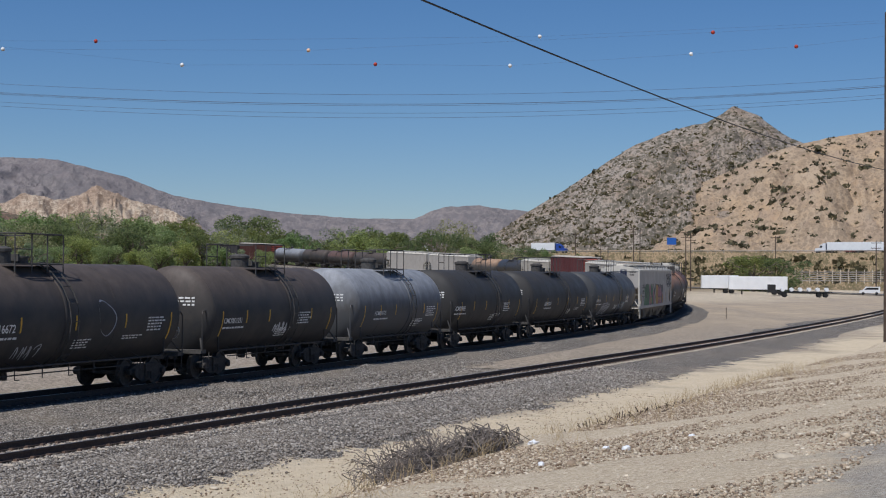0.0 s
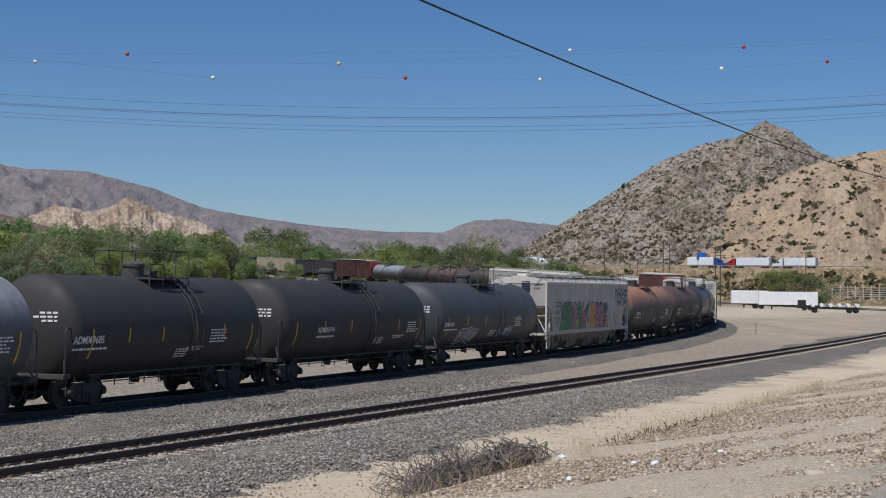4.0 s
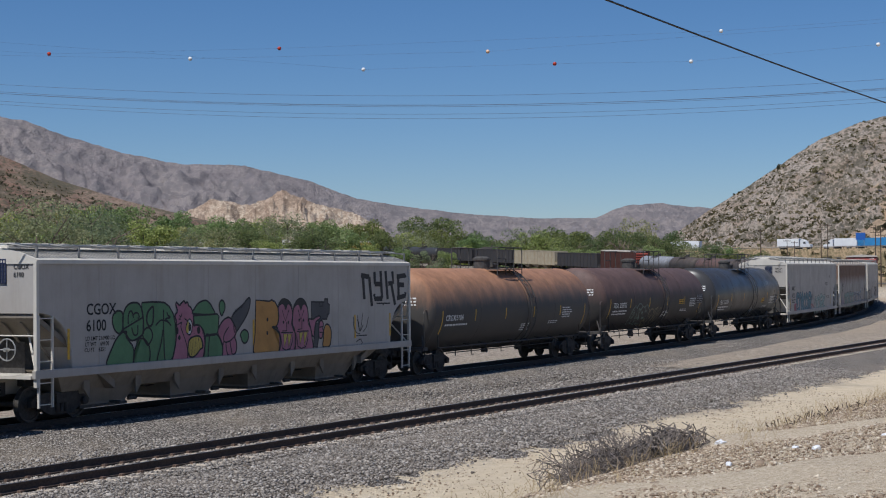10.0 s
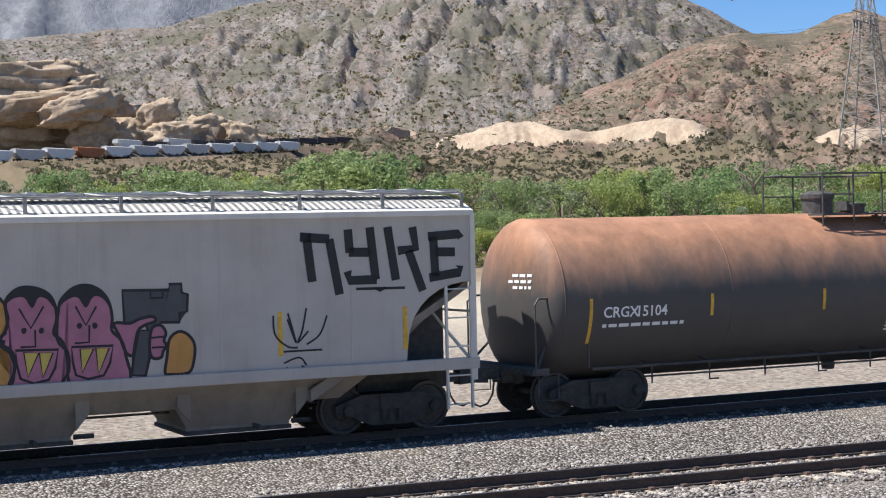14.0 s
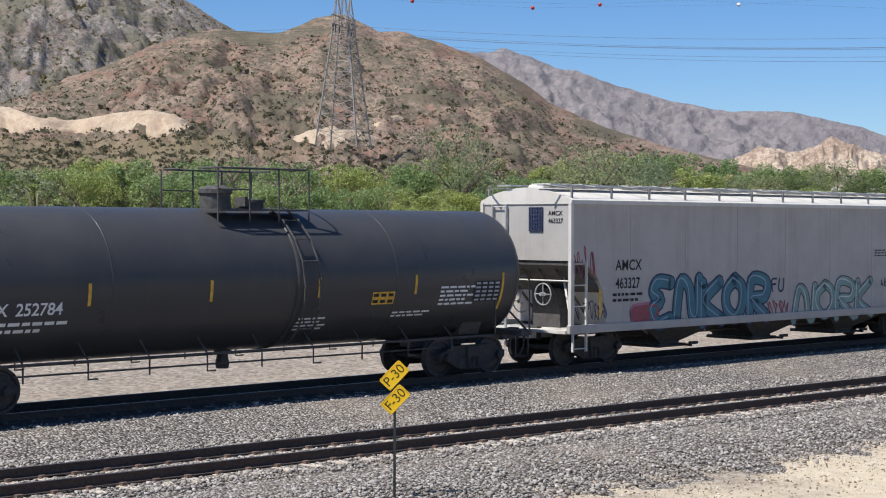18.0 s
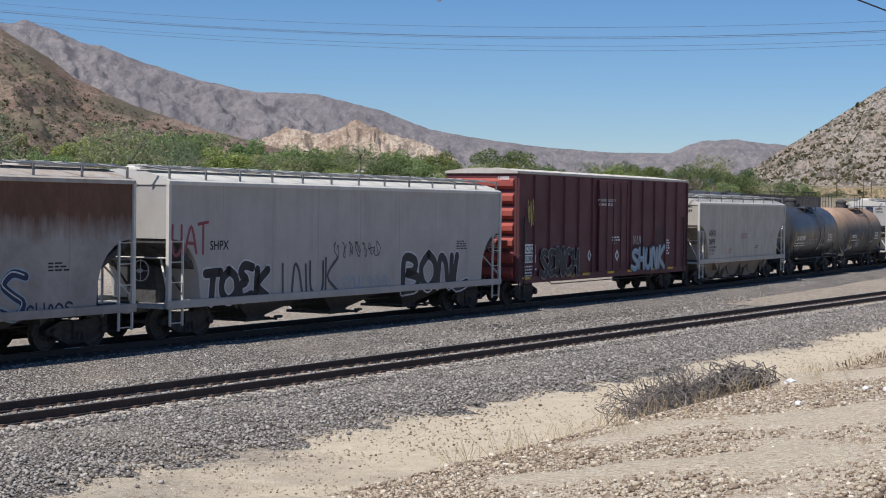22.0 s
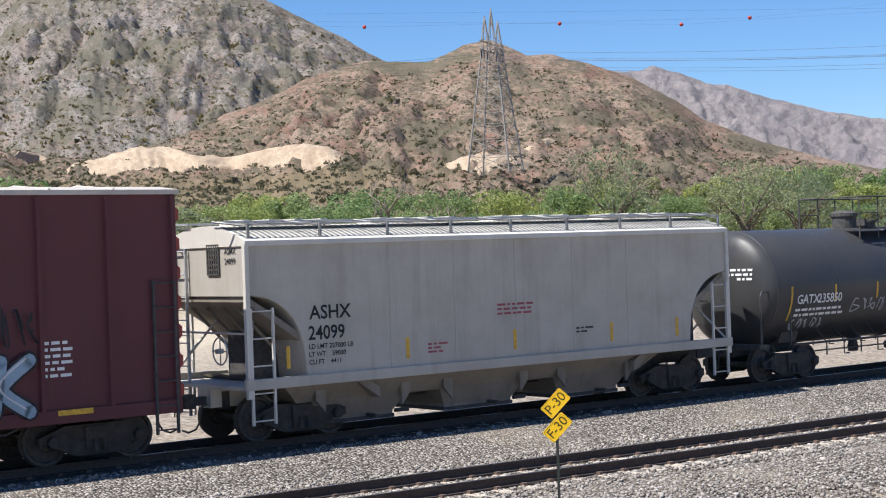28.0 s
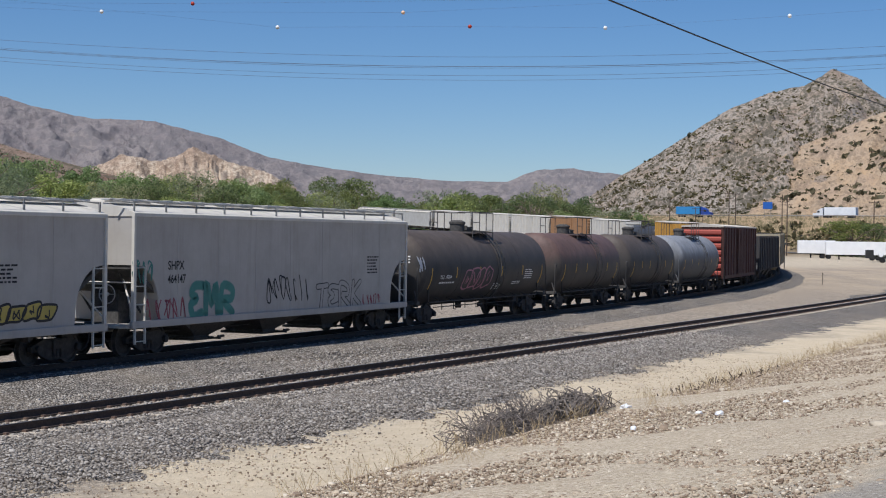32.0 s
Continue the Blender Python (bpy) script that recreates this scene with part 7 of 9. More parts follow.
BOXES["y"] = boxcar(369.4, 389.7, YELLOWBOX, BOXROOF, "yellow boxcar with a pale roof", eave=4.9)
TANKS["u3"] = tank(389.7, 404.4, BLACK, "plain black tank car of the train")
BOXES["w1"] = boxcar(404.4, 423.6, WHITEBOX, ROOFWHITE, "white boxcar with a pale roof", eave=4.7)
BOXES["o"] = boxcar(423.6, 443.1, ORANGEBOX, BOXROOF, "faded orange boxcar with a pale roof", eave=4.9)
BOXES["w2"] = boxcar(443.1, 462.4, WHITEBOX, ROOFWHITE, "white boxcar with a pale roof", eave=4.7)
BOXES["w3"] = boxcar(462.4, 481.4, WHITEBOX, ROOFWHITE, "white boxcar with a pale roof", eave=4.7)
BOXES["w4"] = boxcar(481.4, 500.4, WHITEBOX, ROOFWHITE, "white boxcar with a pale roof", eave=4.7)
HOPPERS["x1"] = hopper(500.4, 520.4, GREYLIGHT, ROOFWHITE, "light grey covered hopper car of the train")
HOPPERS["x2"] = hopper(520.4, 540.4, GREYLIGHT, ROOFWHITE, "light grey covered hopper car of the train")

# ---- lettering and graffiti on the cars ----
LETTERS = {}


BARE = {ob.name for ob in bpy.data.objects}


def words(text, size, material):
    """A flat mesh of words in the built-in font, drawn from its lower left corner."""
    key = (text, size, material.name)
    if key not in LETTERS:
        cu = bpy.data.curves.new("words", "FONT")
        cu.body, cu.size, cu.resolution_u, cu.offset = text, size, 3, 0.016 * size
        ob = bpy.data.objects.new("words", cu)
        me = bpy.data.meshes.new_from_object(ob)
        bpy.data.objects.remove(ob)
        bpy.data.curves.remove(cu)
        me.name = "lettering"
        me.materials.clear()
        me.materials.append(material)
        LETTERS[key] = me
    return LETTERS[key]


def flat(w):
    return lambda x, z: -w - 0.006


def round_side(radius, zc):
    return lambda x, z: -math.sqrt(max(0.02, (radius + 0.006) ** 2 - (z - zc) ** 2))


def letter(car, text, x, z, size, material, w, stretch=1.0, lean=0.0):
    me = words(text, size, material)
    return again("lettering", me, car, Matrix.Translation((x, -w - 0.007, z)) @ Matrix.Rotation(math.pi / 2 + lean, 4, "X") @ Matrix.Diagonal((stretch, 1, 1, 1)), "painted lettering")


def letter_round(car, text, x, z, size, material, radius, zc, stretch=1.0):
    """Lettering that follows the round of a tank."""
    me = words(text, size, material).copy()
    for v in me.vertices:
        px, pz = x + v.co.x * stretch, z + v.co.y
        v.co = (px, -math.sqrt(max(0.02, (radius + 0.009) ** 2 - (pz - zc) ** 2)), pz)
    ob = new("lettering", me)
    ob.parent = car
    ob["label"] = "painted lettering"


def small_print(car, x, z, width, lines, depth, material, step=0.085, seed=0):
    """Rows of print too small to read: plain bars."""
    rng = random.Random(seed + int(x * 10))
    bm = bmesh.new()
    for i in range(lines):
        zz = z - i * step
        u = x
        end = x + width * rng.uniform(0.75, 1.0)
        while u < end:
            k = rng.uniform(0.08, 0.26)
            skin(bm, [(u, zz), (u + k, zz), (u + k, zz + step * 0.48), (u, zz + step * 0.48)], depth, 1)
            u += k + 0.05
    part("small_print", bm, material, car, "rows of small painted print")


def curve_through(pts, n=5, closed=True):
    """A smooth line through the points."""
    out, m = [], len(pts)
    for i in range(m if closed else m - 1):
        p0, p1, p2, p3 = (pts[(i - 1) % m] if closed or i else pts[0]), pts[i], pts[(i + 1) % m], (pts[(i + 2) % m] if closed or i + 2 < m else pts[-1])
        for k in range(n):
            t = k / n
            out.append(tuple(0.5 * (2 * b + (c - a) * t + (2 * a - 5 * b + 4 * c - d) * t * t + (3 * b - a - 3 * c + d) * t ** 3) for a, b, c, d in zip(p0, p1, p2, p3)))
    if not closed:
        out.append(pts[-1])
    return out


def ribbon(bm, pts, width, depth, closed=False):
    """A painted line of even width."""
    n = len(pts)
    rows = []
    for i in range(n):
        a, b = (pts[i - 1] if closed or i else pts[0]), (pts[(i + 1) % n] if closed or i < n - 1 else pts[-1])
        dx, dz = b[0] - a[0], b[1] - a[1]
        k = math.hypot(dx, dz) or 1
        ox, oz = -dz / k * width / 2, dx / k * width / 2
        rows.append([bm.verts.new((x, depth(x, z), z)) for x, z in ((pts[i][0] + ox, pts[i][1] + oz), (pts[i][0] - ox, pts[i][1] - oz))])
    for i in range(n if closed else n - 1):
        p, q = rows[i], rows[(i + 1) % n]
        bm.faces.new((p[1], q[1], q[0], p[0]))


def lifted(depth, by):
    return lambda x, z: depth(x, z) - by


def spray(name, base):
    k = Nodes(name)
    n = k.noise(2.2, 5, 0.65)
    c = k.ramp(n, [(0.3, tuple(0.72 * v for v in base)), (0.7, base)])
    return k.done(c, 0.55)


GREENS = spray("green_spray_paint", (0.105, 0.235, 0.115))
PINKS = spray("pink_spray_paint", (0.42, 0.175, 0.245))
ORANGES = spray("orange_spray_paint", (0.52, 0.27, 0.075))
GREYS = spray("grey_spray_paint", (0.085, 0.087, 0.095))
INK = spray("black_spray_paint", (0.028, 0.026, 0.030))
TEAL = spray("teal_spray_paint", (0.065, 0.185, 0.235))
PALEBLUE = spray("pale_blue_spray_paint", (0.30, 0.40, 0.48))
MINT = spray("mint_spray_paint", (0.22, 0.34, 0.30))
SILVERS = spray("silver_spray_paint", (0.42, 0.43, 0.46))
WHITES = spray("white_spray_paint", (0.62, 0.62, 0.62))
NAVY = spray("navy_spray_paint", (0.03, 0.04, 0.09))
REDS = spray("red_spray_paint", (0.33, 0.08, 0.10))
SEAGREEN = spray("sea_green_spray_paint", (0.06, 0.25, 0.21))
SEAMIST = spray("pale_green_spray_paint", (0.20, 0.31, 0.27))
OCHRES = spray("ochre_spray_paint", (0.36, 0.31, 0.18))
TEETH = spray("yellow_spray_paint", (0.55, 0.43, 0.10))
PURPLES = spray("purple_spray_paint", (0.22, 0.10, 0.30))


def blot(car, name, pts, fill, depth, line=0.06, smooth=True, lift=0.0):
    """A filled shape with a dark line round it."""
    o = curve_through(pts, 4) if smooth else list(pts)
    bm = bmesh.new()
    d = lifted(depth, 0.001 + lift)
    vs = [bm.verts.new((x, d(x, z), z)) for x, z in o]
    f = bm.faces.new(vs)
    bmesh.ops.triangulate(bm, faces=[f])
    bmesh.ops.recalc_face_normals(bm, faces=bm.faces[:])
    part(name, bm, fill, car)
    if line:
        bm = bmesh.new()
        ribbon(bm, o, line, lifted(depth, 0.003 + lift), True)
        part("paint_line", bm, INK, car)


def stroke(car, pts, width, paint_, depth, smooth=True, lift=0.004, name="paint_line"):
    bm = bmesh.new()
    ribbon(bm, curve_through(pts, 5, False) if smooth and len(pts) > 2 else pts, width, lifted(depth, lift))
    part(name, bm, paint_, car)


def bubble_tag(car, x0, x1, z0, z1, n, fill, line, depth, seed, halo=None, inner=None):
    """A row of fat leaning letters, all in one hand: fill, outline, inner strokes."""
    rng = random.Random(seed)
    step = (x1 - x0) / n
    shapes = []
    for i in range(n):
        cx, cz = x0 + step * (i + 0.5), (z0 + z1) / 2 + rng.uniform(-0.05, 0.05)
        w, h = step * rng.uniform(0.55, 0.66), (z1 - z0) / 2 * rng.uniform(0.85, 1.05)
        m = rng.choice((7, 8, 9))
        ring = []
        for k in range(m):
            a = 2 * math.pi * (k + rng.uniform(-0.22, 0.22)) / m + 0.3
            sx = math.copysign(abs(math.cos(a)) ** 0.6, math.cos(a))
            sz = math.copysign(abs(math.sin(a)) ** 0.6, math.sin(a))
            f = rng.uniform(0.78, 1.12)
            ring.append((cx + sx * w * f + 0.12 * sz, cz + sz * h * f))
        shapes.append((curve_through(ring, 4), cx, cz, w, h))
    bm = bmesh.new()
    if halo:
        for o, *_ in shapes:
            ribbon(bm, o, 0.22, depth, True)
        part("paint_halo", bm, halo, car)
        bm = bmesh.new()
    for i, (o, *_) in enumerate(shapes):
        d = lifted(depth, 0.002 + 0.001 * (i % 2))
        c = bm.verts.new((sum(p[0] for p in o) / len(o), 0, sum(p[1] for p in o) / len(o)))
        c.co.y = d(c.co.x, c.co.z)
        vs = [bm.verts.new((x, d(x, z), z)) for x, z in o]
        for k in range(len(vs)):
            bm.faces.new((c, vs[k], vs[(k + 1) % len(vs)]))
    bmesh.ops.recalc_face_normals(bm, faces=bm.faces[:])
    part("paint_fill", bm, fill, car, "sprayed letter shapes")
    bm = bmesh.new()
    for o, cx, cz, w, h in shapes:
        ribbon(bm, o, 0.07, lifted(depth, 0.005), True)
        for _ in range(2):
            a = [(cx + rng.uniform(-0.5, 0.5) * w, cz + rng.uniform(-0.7, 0.7) * h) for _ in range(3)]
            ribbon(bm, curve_through(a, 4, False), 0.05, lifted(depth, 0.005))
    part("paint_line", bm, line, car)
    if inner:
        bm = bmesh.new()
        for o, cx, cz, w, h in shapes:
            a = [(cx - 0.5 * w, cz + 0.35 * h), (cx - 0.1 * w, cz + 0.6 * h), (cx + 0.3 * w, cz + 0.5 * h)]
            ribbon(bm, curve_through(a, 4, False), 0.05, lifted(depth, 0.006))
        part("paint_light", bm, inner, car)


def scrawl(car, x0, x1, z0, z1, line, depth, seed, n=6, width=0.04):
    """A quick hand tag: a run of loops and spikes."""
    rng = random.Random(seed)
    bm = bmesh.new()
    step = (x1 - x0) / n
    for i in range(n):
        x = x0 + i * step
        pts = [(x + rng.uniform(-0.1, 0.9) * step, rng.uniform(z0, z1)) for _ in range(4)]
        pts.insert(1, (x + 0.2 * step, z1 - rng.uniform(0, 0.15) * (z1 - z0)))
        pts.insert(3, (x + 0.6 * step, z0 + rng.uniform(0, 0.15) * (z1 - z0)))
        ribbon(bm, curve_through(pts, 4, False), width, depth)
    part("hand_tag", bm, line, car)


GLYPHS = {
    "A": [[(0, 0), (0.45, 1), (1, 0)], [(0.2, 0.38), (0.8, 0.38)]],
    "B": [[(0, 0), (0.05, 1), (0.8, 0.9), (0.75, 0.58), (0.2, 0.52), (0.95, 0.4), (0.85, 0.05), (0, 0)]],
    "C": [[(0.95, 0.85), (0.5, 1), (0.08, 0.7), (0.05, 0.3), (0.45, 0), (0.95, 0.15)]],
    "E": [[(0.95, 0.95), (0.3, 1), (0.1, 0.75), (0.5, 0.55), (0.08, 0.35), (0.3, 0.0), (0.95, 0.1)]],
    "F": [[(0.9, 1), (0.1, 0.95), (0.12, 0)], [(0.12, 0.52), (0.7, 0.55)]],
    "H": [[(0.1, 1), (0.05, 0)], [(0.9, 1), (0.95, 0)], [(0.08, 0.5), (0.92, 0.5)]],
    "I": [[(0.5, 1), (0.5, 0)]],
    "K": [[(0.1, 1), (0.05, 0)], [(0.9, 1), (0.15, 0.48), (1, 0)]],
    "L": [[(0.1, 1), (0.08, 0.05), (0.95, 0.1)]],
    "M": [[(0, 0), (0.1, 1), (0.5, 0.35), (0.9, 1), (1, 0)]],
    "N": [[(0.02, 0), (0.1, 0.95), (0.45, 0.8), (0.7, 0.1), (0.95, 0.05), (0.9, 1)]],
    "O": [[(0.5, 1), (0.08, 0.7), (0.1, 0.25), (0.5, 0), (0.92, 0.3), (0.9, 0.75), (0.5, 1)]],
    "R": [[(0.05, 0), (0.1, 1), (0.85, 0.9), (0.8, 0.55), (0.2, 0.5), (0.95, 0)]],
    "S": [[(0.95, 0.9), (0.4, 1), (0.1, 0.75), (0.5, 0.52), (0.92, 0.3), (0.6, 0), (0.05, 0.1)]],
    "T": [[(0, 0.95), (1, 1)], [(0.5, 0.95), (0.48, 0)]],
    "U": [[(0.08, 1), (0.1, 0.25), (0.5, 0), (0.9, 0.25), (0.92, 1)]],
    "V": [[(0, 1), (0.48, 0), (1, 1)]],
}


def fat_strokes(bm, lines, width, depth):
    """Strokes with round ends, as from a spray can."""
    for pts in lines:
        o = curve_through(pts, 5, False) if len(pts) > 2 else pts
        ribbon(bm, o, width, depth)
        for x, z in (pts[0], pts[-1]):
            ring = [(x + 0.5 * width * math.cos(k * 0.7854), z + 0.5 * width * math.sin(k * 0.7854)) for k in range(8)]
            bm.faces.new([bm.verts.new((u, depth(u, v), v)) for u, v in ring])


def tag_word(car, text, x0, x1, z0, z1, fill, line, depth, thick=0.3, edge=0.1, seed=1, shine=None, slope=0.0):
    """Sprayed letters, crowded and uneven: a dark edge under a broad stroke, letter by letter."""
    rng = random.Random(seed)
    step, h = (x1 - x0) / len(text), z1 - z0
    for i, ch in enumerate(text):
        wide, tall, drop = step * rng.uniform(0.78, 0.95), h * rng.uniform(0.74, 0.88), h * rng.uniform(0.02, 0.1)
        lean = rng.uniform(-0.06, 0.14)
        base = z0 + slope * i / max(1, len(text) - 1) + drop
        lines = [[(x0 + step * (i + 0.08) + wide * (u + lean * v + rng.uniform(-0.04, 0.04)), base + tall * (v + rng.uniform(-0.03, 0.03))) for u, v in pts] for pts in GLYPHS[ch]]
        k = 0.0006 * (i % 3)
        bm = bmesh.new()
        fat_strokes(bm, lines, thick + edge, lifted(depth, 0.001 + k))
        part("letter_edge", bm, line, car)
        bm = bmesh.new()
        fat_strokes(bm, lines, thick, lifted(depth, 0.004 + k))
        part("letter", bm, fill, car, "sprayed letter")
        if shine:
            bm = bmesh.new()
            for pts in lines:
                ribbon(bm, [(x - 0.25 * thick, z + 0.2 * thick) for x, z in (curve_through(pts, 5, False) if len(pts) > 2 else pts)], 0.035, lifted(depth, 0.007 + k))
            part("letter_shine", bm, shine, car)


def end_panel(car, xe, z, material, seed):
    """Dark mesh panel and numbers on the lit end of a hopper."""
    bm = bmesh.new()
    for i in range(6):
        box(bm, -xe - 0.035, -xe - 0.015, -0.62 + i * 0.09, -0.58 + i * 0.09, z - 0.62, z)
    for i in range(7):
        box(bm, -xe - 0.035, -xe - 0.015, -0.62, -0.13, z - 0.62 + i * 0.1, z - 0.59 + i * 0.1)
    part("grating", bm, material, car, "dark steel step grating")


def end_number(car, a, b, x, y, z, material):
    for t, dz in ((a, 0.0), (b, -0.2)):
        again("lettering", words(t, 0.17, material), car, Matrix.Translation((x - 0.012, y, z + dz)) @ Matrix.Rotation(-math.pi / 2, 4, "Z") @ Matrix.Rotation(math.pi / 2, 4, "X"), "painted lettering")


def stripes_on(car, w, xs, z0, z1):
    for x in xs:
        bm = bmesh.new()
        box(bm, x - 0.045, x + 0.045, -w - 0.007, -w - 0.001, z0, z1)
        part("reflective_stripe", bm, YELLOWMARK, car, "dull yellow reflective stripe")


# the big piece on the grey hopper
car, half, xe, w = HOPPERS["CG"]
side = flat(w)
blot(car, "paint_fill", [(-7.0, 2.55), (-6.96, 2.71), (-6.8, 2.81), (-6.63, 2.8), (-6.54, 2.7), (-6.54, 2.47), (-6.58, 2.28), (-6.72, 2.2), (-6.88, 2.29), (-6.97, 2.44)], GREENS, side, line=0.055)
blot(car, "paint_fill", [(-5.71, 3.02), (-5.18, 3.03), (-4.87, 3.02), (-4.66, 3.0), (-4.45, 2.89), (-4.26, 2.68), (-4.16, 2.38), (-4.12, 2.09), (-4.16, 1.8), (-4.26, 1.51), (-4.39, 1.25), (-5.45, 1.24), (-6.12, 1.24), (-6.07, 1.67), (-5.84, 2.03), (-5.66, 2.16), (-5.64, 2.53), (-5.71, 2.82)], GREENS, side, line=0.055, smooth=False, lift=0.0005)
blot(car, "paint_fill", [(-7.25, 1.42), (-7.15, 1.62), (-7.01, 1.83), (-6.82, 2.07), (-6.59, 2.22), (-6.39, 2.24), (-6.41, 2.11), (-6.29, 1.99), (-6.13, 1.84), (-6.06, 1.65), (-6.08, 1.47), (-6.16, 1.25), (-7.1, 1.24)], GREENS, side, line=0.055, lift=0.001)
blot(car, "paint_fill", [(-6.54, 2.36), (-6.55, 2.64), (-6.45, 2.86), (-6.28, 2.99), (-6.05, 3.03), (-5.84, 2.99), (-5.7, 2.82), (-5.64, 2.55), (-5.63, 2.33), (-5.66, 2.16), (-5.81, 2.08), (-6.04, 2.0), (-6.23, 2.01), (-6.4, 2.16), (-6.53, 2.27)], GREENS, side, line=0.055, lift=0.0015)
blot(car, "paint_fill", [(-5.68, 2.15), (-5.56, 2.29), (-5.4, 2.32), (-5.27, 2.22), (-5.23, 2.08), (-5.3, 1.95), (-5.44, 1.84), (-5.57, 1.95)], GREENS, side, line=0.055, lift=0.002)
blot(car, "paint_fill", [(-5.49, 2.52), (-5.46, 2.72), (-5.35, 2.83), (-5.2, 2.89), (-5.19, 2.65), (-5.22, 2.45), (-5.32, 2.36), (-5.43, 2.39)], GREENS, side, line=0.07, lift=0.002)
for pts in ([(-6.54, 2.31), (-6.23, 2.42), (-5.64, 2.62)], [(-6.32, 2.44), (-6.32, 2.63), (-6.27, 2.77), (-6.19, 2.8), (-6.13, 2.74), (-6.09, 2.61)], [(-6.13, 2.66), (-6.02, 2.74), (-5.89, 2.73), (-5.84, 2.64), (-5.87, 2.56)], [(-6.17, 2.35), (-6.1, 2.18), (-5.99, 2.13), (-5.9, 2.2), (-5.9, 2.4)], [(-6.06, 1.99), (-5.84, 2.03), (-5.64, 2.02), (-5.47, 1.91), (-5.37, 1.75), (-5.35, 1.52), (-5.41, 1.25)], [(-6.06, 1.65), (-6.08, 1.47), (-6.19, 1.27)], [(-4.72, 2.81), (-4.72, 2.29), (-4.7, 1.83), (-4.68, 1.48), (-4.63, 1.28)], [(-4.75, 2.23), (-4.85, 1.83), (-5.0, 1.5), (-5.04, 1.29)], [(-5.09, 2.37), (-4.88, 2.5), (-4.69, 2.5), (-4.49, 2.44), (-4.37, 2.34)], [(-4.57, 2.73), (-4.52, 2.65), (-4.41, 2.58), (-4.64, 2.54), (-4.49, 2.46)], [(-4.16, 2.38), (-4.12, 2.09), (-4.16, 1.8), (-4.26, 1.51), (-4.39, 1.25)], [(-6.17, 2.52), (-6.16, 2.5)], [(-6.05, 2.56), (-6.04, 2.55)], [(-5.93, 2.61), (-5.92, 2.6)],):
    stroke(car, pts, 0.05, INK, side, True, 0.009)
blot(car, "paint_fill", [(-4.39, 1.25), (-4.25, 1.51), (-4.16, 1.8), (-4.11, 2.09), (-4.11, 2.44), (-4.18, 2.62), (-4.06, 2.75), (-4.13, 2.91), (-4.1, 3.0), (-3.97, 2.91), (-3.89, 2.96), (-3.8, 3.01), (-3.73, 3.03), (-3.67, 2.97), (-3.57, 3.0), (-3.52, 2.9), (-3.4, 2.83), (-3.32, 2.7), (-3.28, 2.53), (-3.28, 2.32), (-3.11, 2.33), (-2.93, 2.28), (-2.79, 2.11), (-2.72, 1.85), (-2.74, 1.61), (-2.8, 1.4), (-2.86, 1.25), (-3.35, 1.24)], PINKS, side, line=0.055, lift=0.0025)
blot(car, "paint_fill", [(-3.56, 1.71), (-3.51, 1.89), (-3.38, 1.97), (-3.16, 2.01), (-2.97, 1.98), (-2.85, 1.83), (-2.83, 1.67), (-2.98, 1.6), (-3.12, 1.49), (-3.3, 1.41), (-3.49, 1.44), (-3.56, 1.56)], TEETH, side, line=0.055, lift=0.007)
for pts in ([(-3.49, 1.46), (-3.45, 1.88), (-3.39, 1.45), (-3.3, 1.96), (-3.24, 1.47), (-3.17, 1.99), (-3.11, 1.51), (-3.04, 1.97), (-2.97, 1.62), (-2.91, 1.91), (-2.85, 1.69)],):
    stroke(car, pts, 0.03, INK, side, False, 0.012)
blot(car, "paint_fill", [(-3.66, 2.19), (-3.63, 2.36), (-3.5, 2.51), (-3.37, 2.42), (-3.36, 2.23), (-3.45, 2.06), (-3.58, 2.09)], WHITES, side, line=0.04, lift=0.007)
blot(car, "paint_fill", [(-3.65, 2.19), (-3.61, 2.36), (-3.53, 2.44), (-3.52, 2.24), (-3.56, 2.09)], TEETH, side, line=0, lift=0.009)
blot(car, "paint_fill", [(-3.4, 2.26), (-3.44, 2.17), (-3.51, 2.17), (-3.54, 2.26), (-3.51, 2.36), (-3.43, 2.35)], INK, side, line=0, lift=0.01)
blot(car, "paint_fill", [(-2.95, 2.17), (-2.99, 2.08), (-3.08, 2.08), (-3.12, 2.18), (-3.08, 2.27), (-2.99, 2.26)], INK, side, line=0, lift=0.01)
blot(car, "paint_fill", [(-3.92, 1.99), (-3.95, 1.93), (-4.01, 1.93), (-4.04, 1.99), (-4.01, 2.05), (-3.95, 2.05)], INK, side, line=0, lift=0.01)
blot(car, "paint_fill", [(-4.02, 2.19), (-4.04, 2.1), (-4.09, 2.1), (-4.1, 2.19), (-4.08, 2.28), (-4.04, 2.28)], INK, side, line=0, lift=0.01)
for pts in ([(-3.73, 2.54), (-3.58, 2.45), (-3.44, 2.35)], [(-3.86, 2.43), (-3.9, 2.28), (-3.79, 2.08), (-3.68, 1.89), (-3.59, 1.65), (-3.59, 1.42), (-3.7, 1.26)], [(-4.1, 2.35), (-3.97, 2.4), (-3.84, 2.42)], [(-3.97, 2.64), (-3.9, 2.57), (-3.85, 2.68)], [(-4.01, 2.52), (-3.9, 2.52)], [(-3.33, 2.16), (-3.31, 2.15)], [(-3.27, 2.09), (-3.26, 2.08)], [(-2.85, 2.09), (-2.83, 2.08)], [(-2.79, 2.0), (-2.77, 1.98)],):
    stroke(car, pts, 0.035, INK, side, True, 0.009)
blot(car, "paint_fill", [(-3.29, 2.66), (-3.23, 2.8), (-3.08, 2.93), (-2.87, 3.01), (-2.65, 3.03), (-2.45, 2.94), (-2.31, 2.79), (-2.26, 2.62)], GREENS, side, line=0.055, lift=0.001)
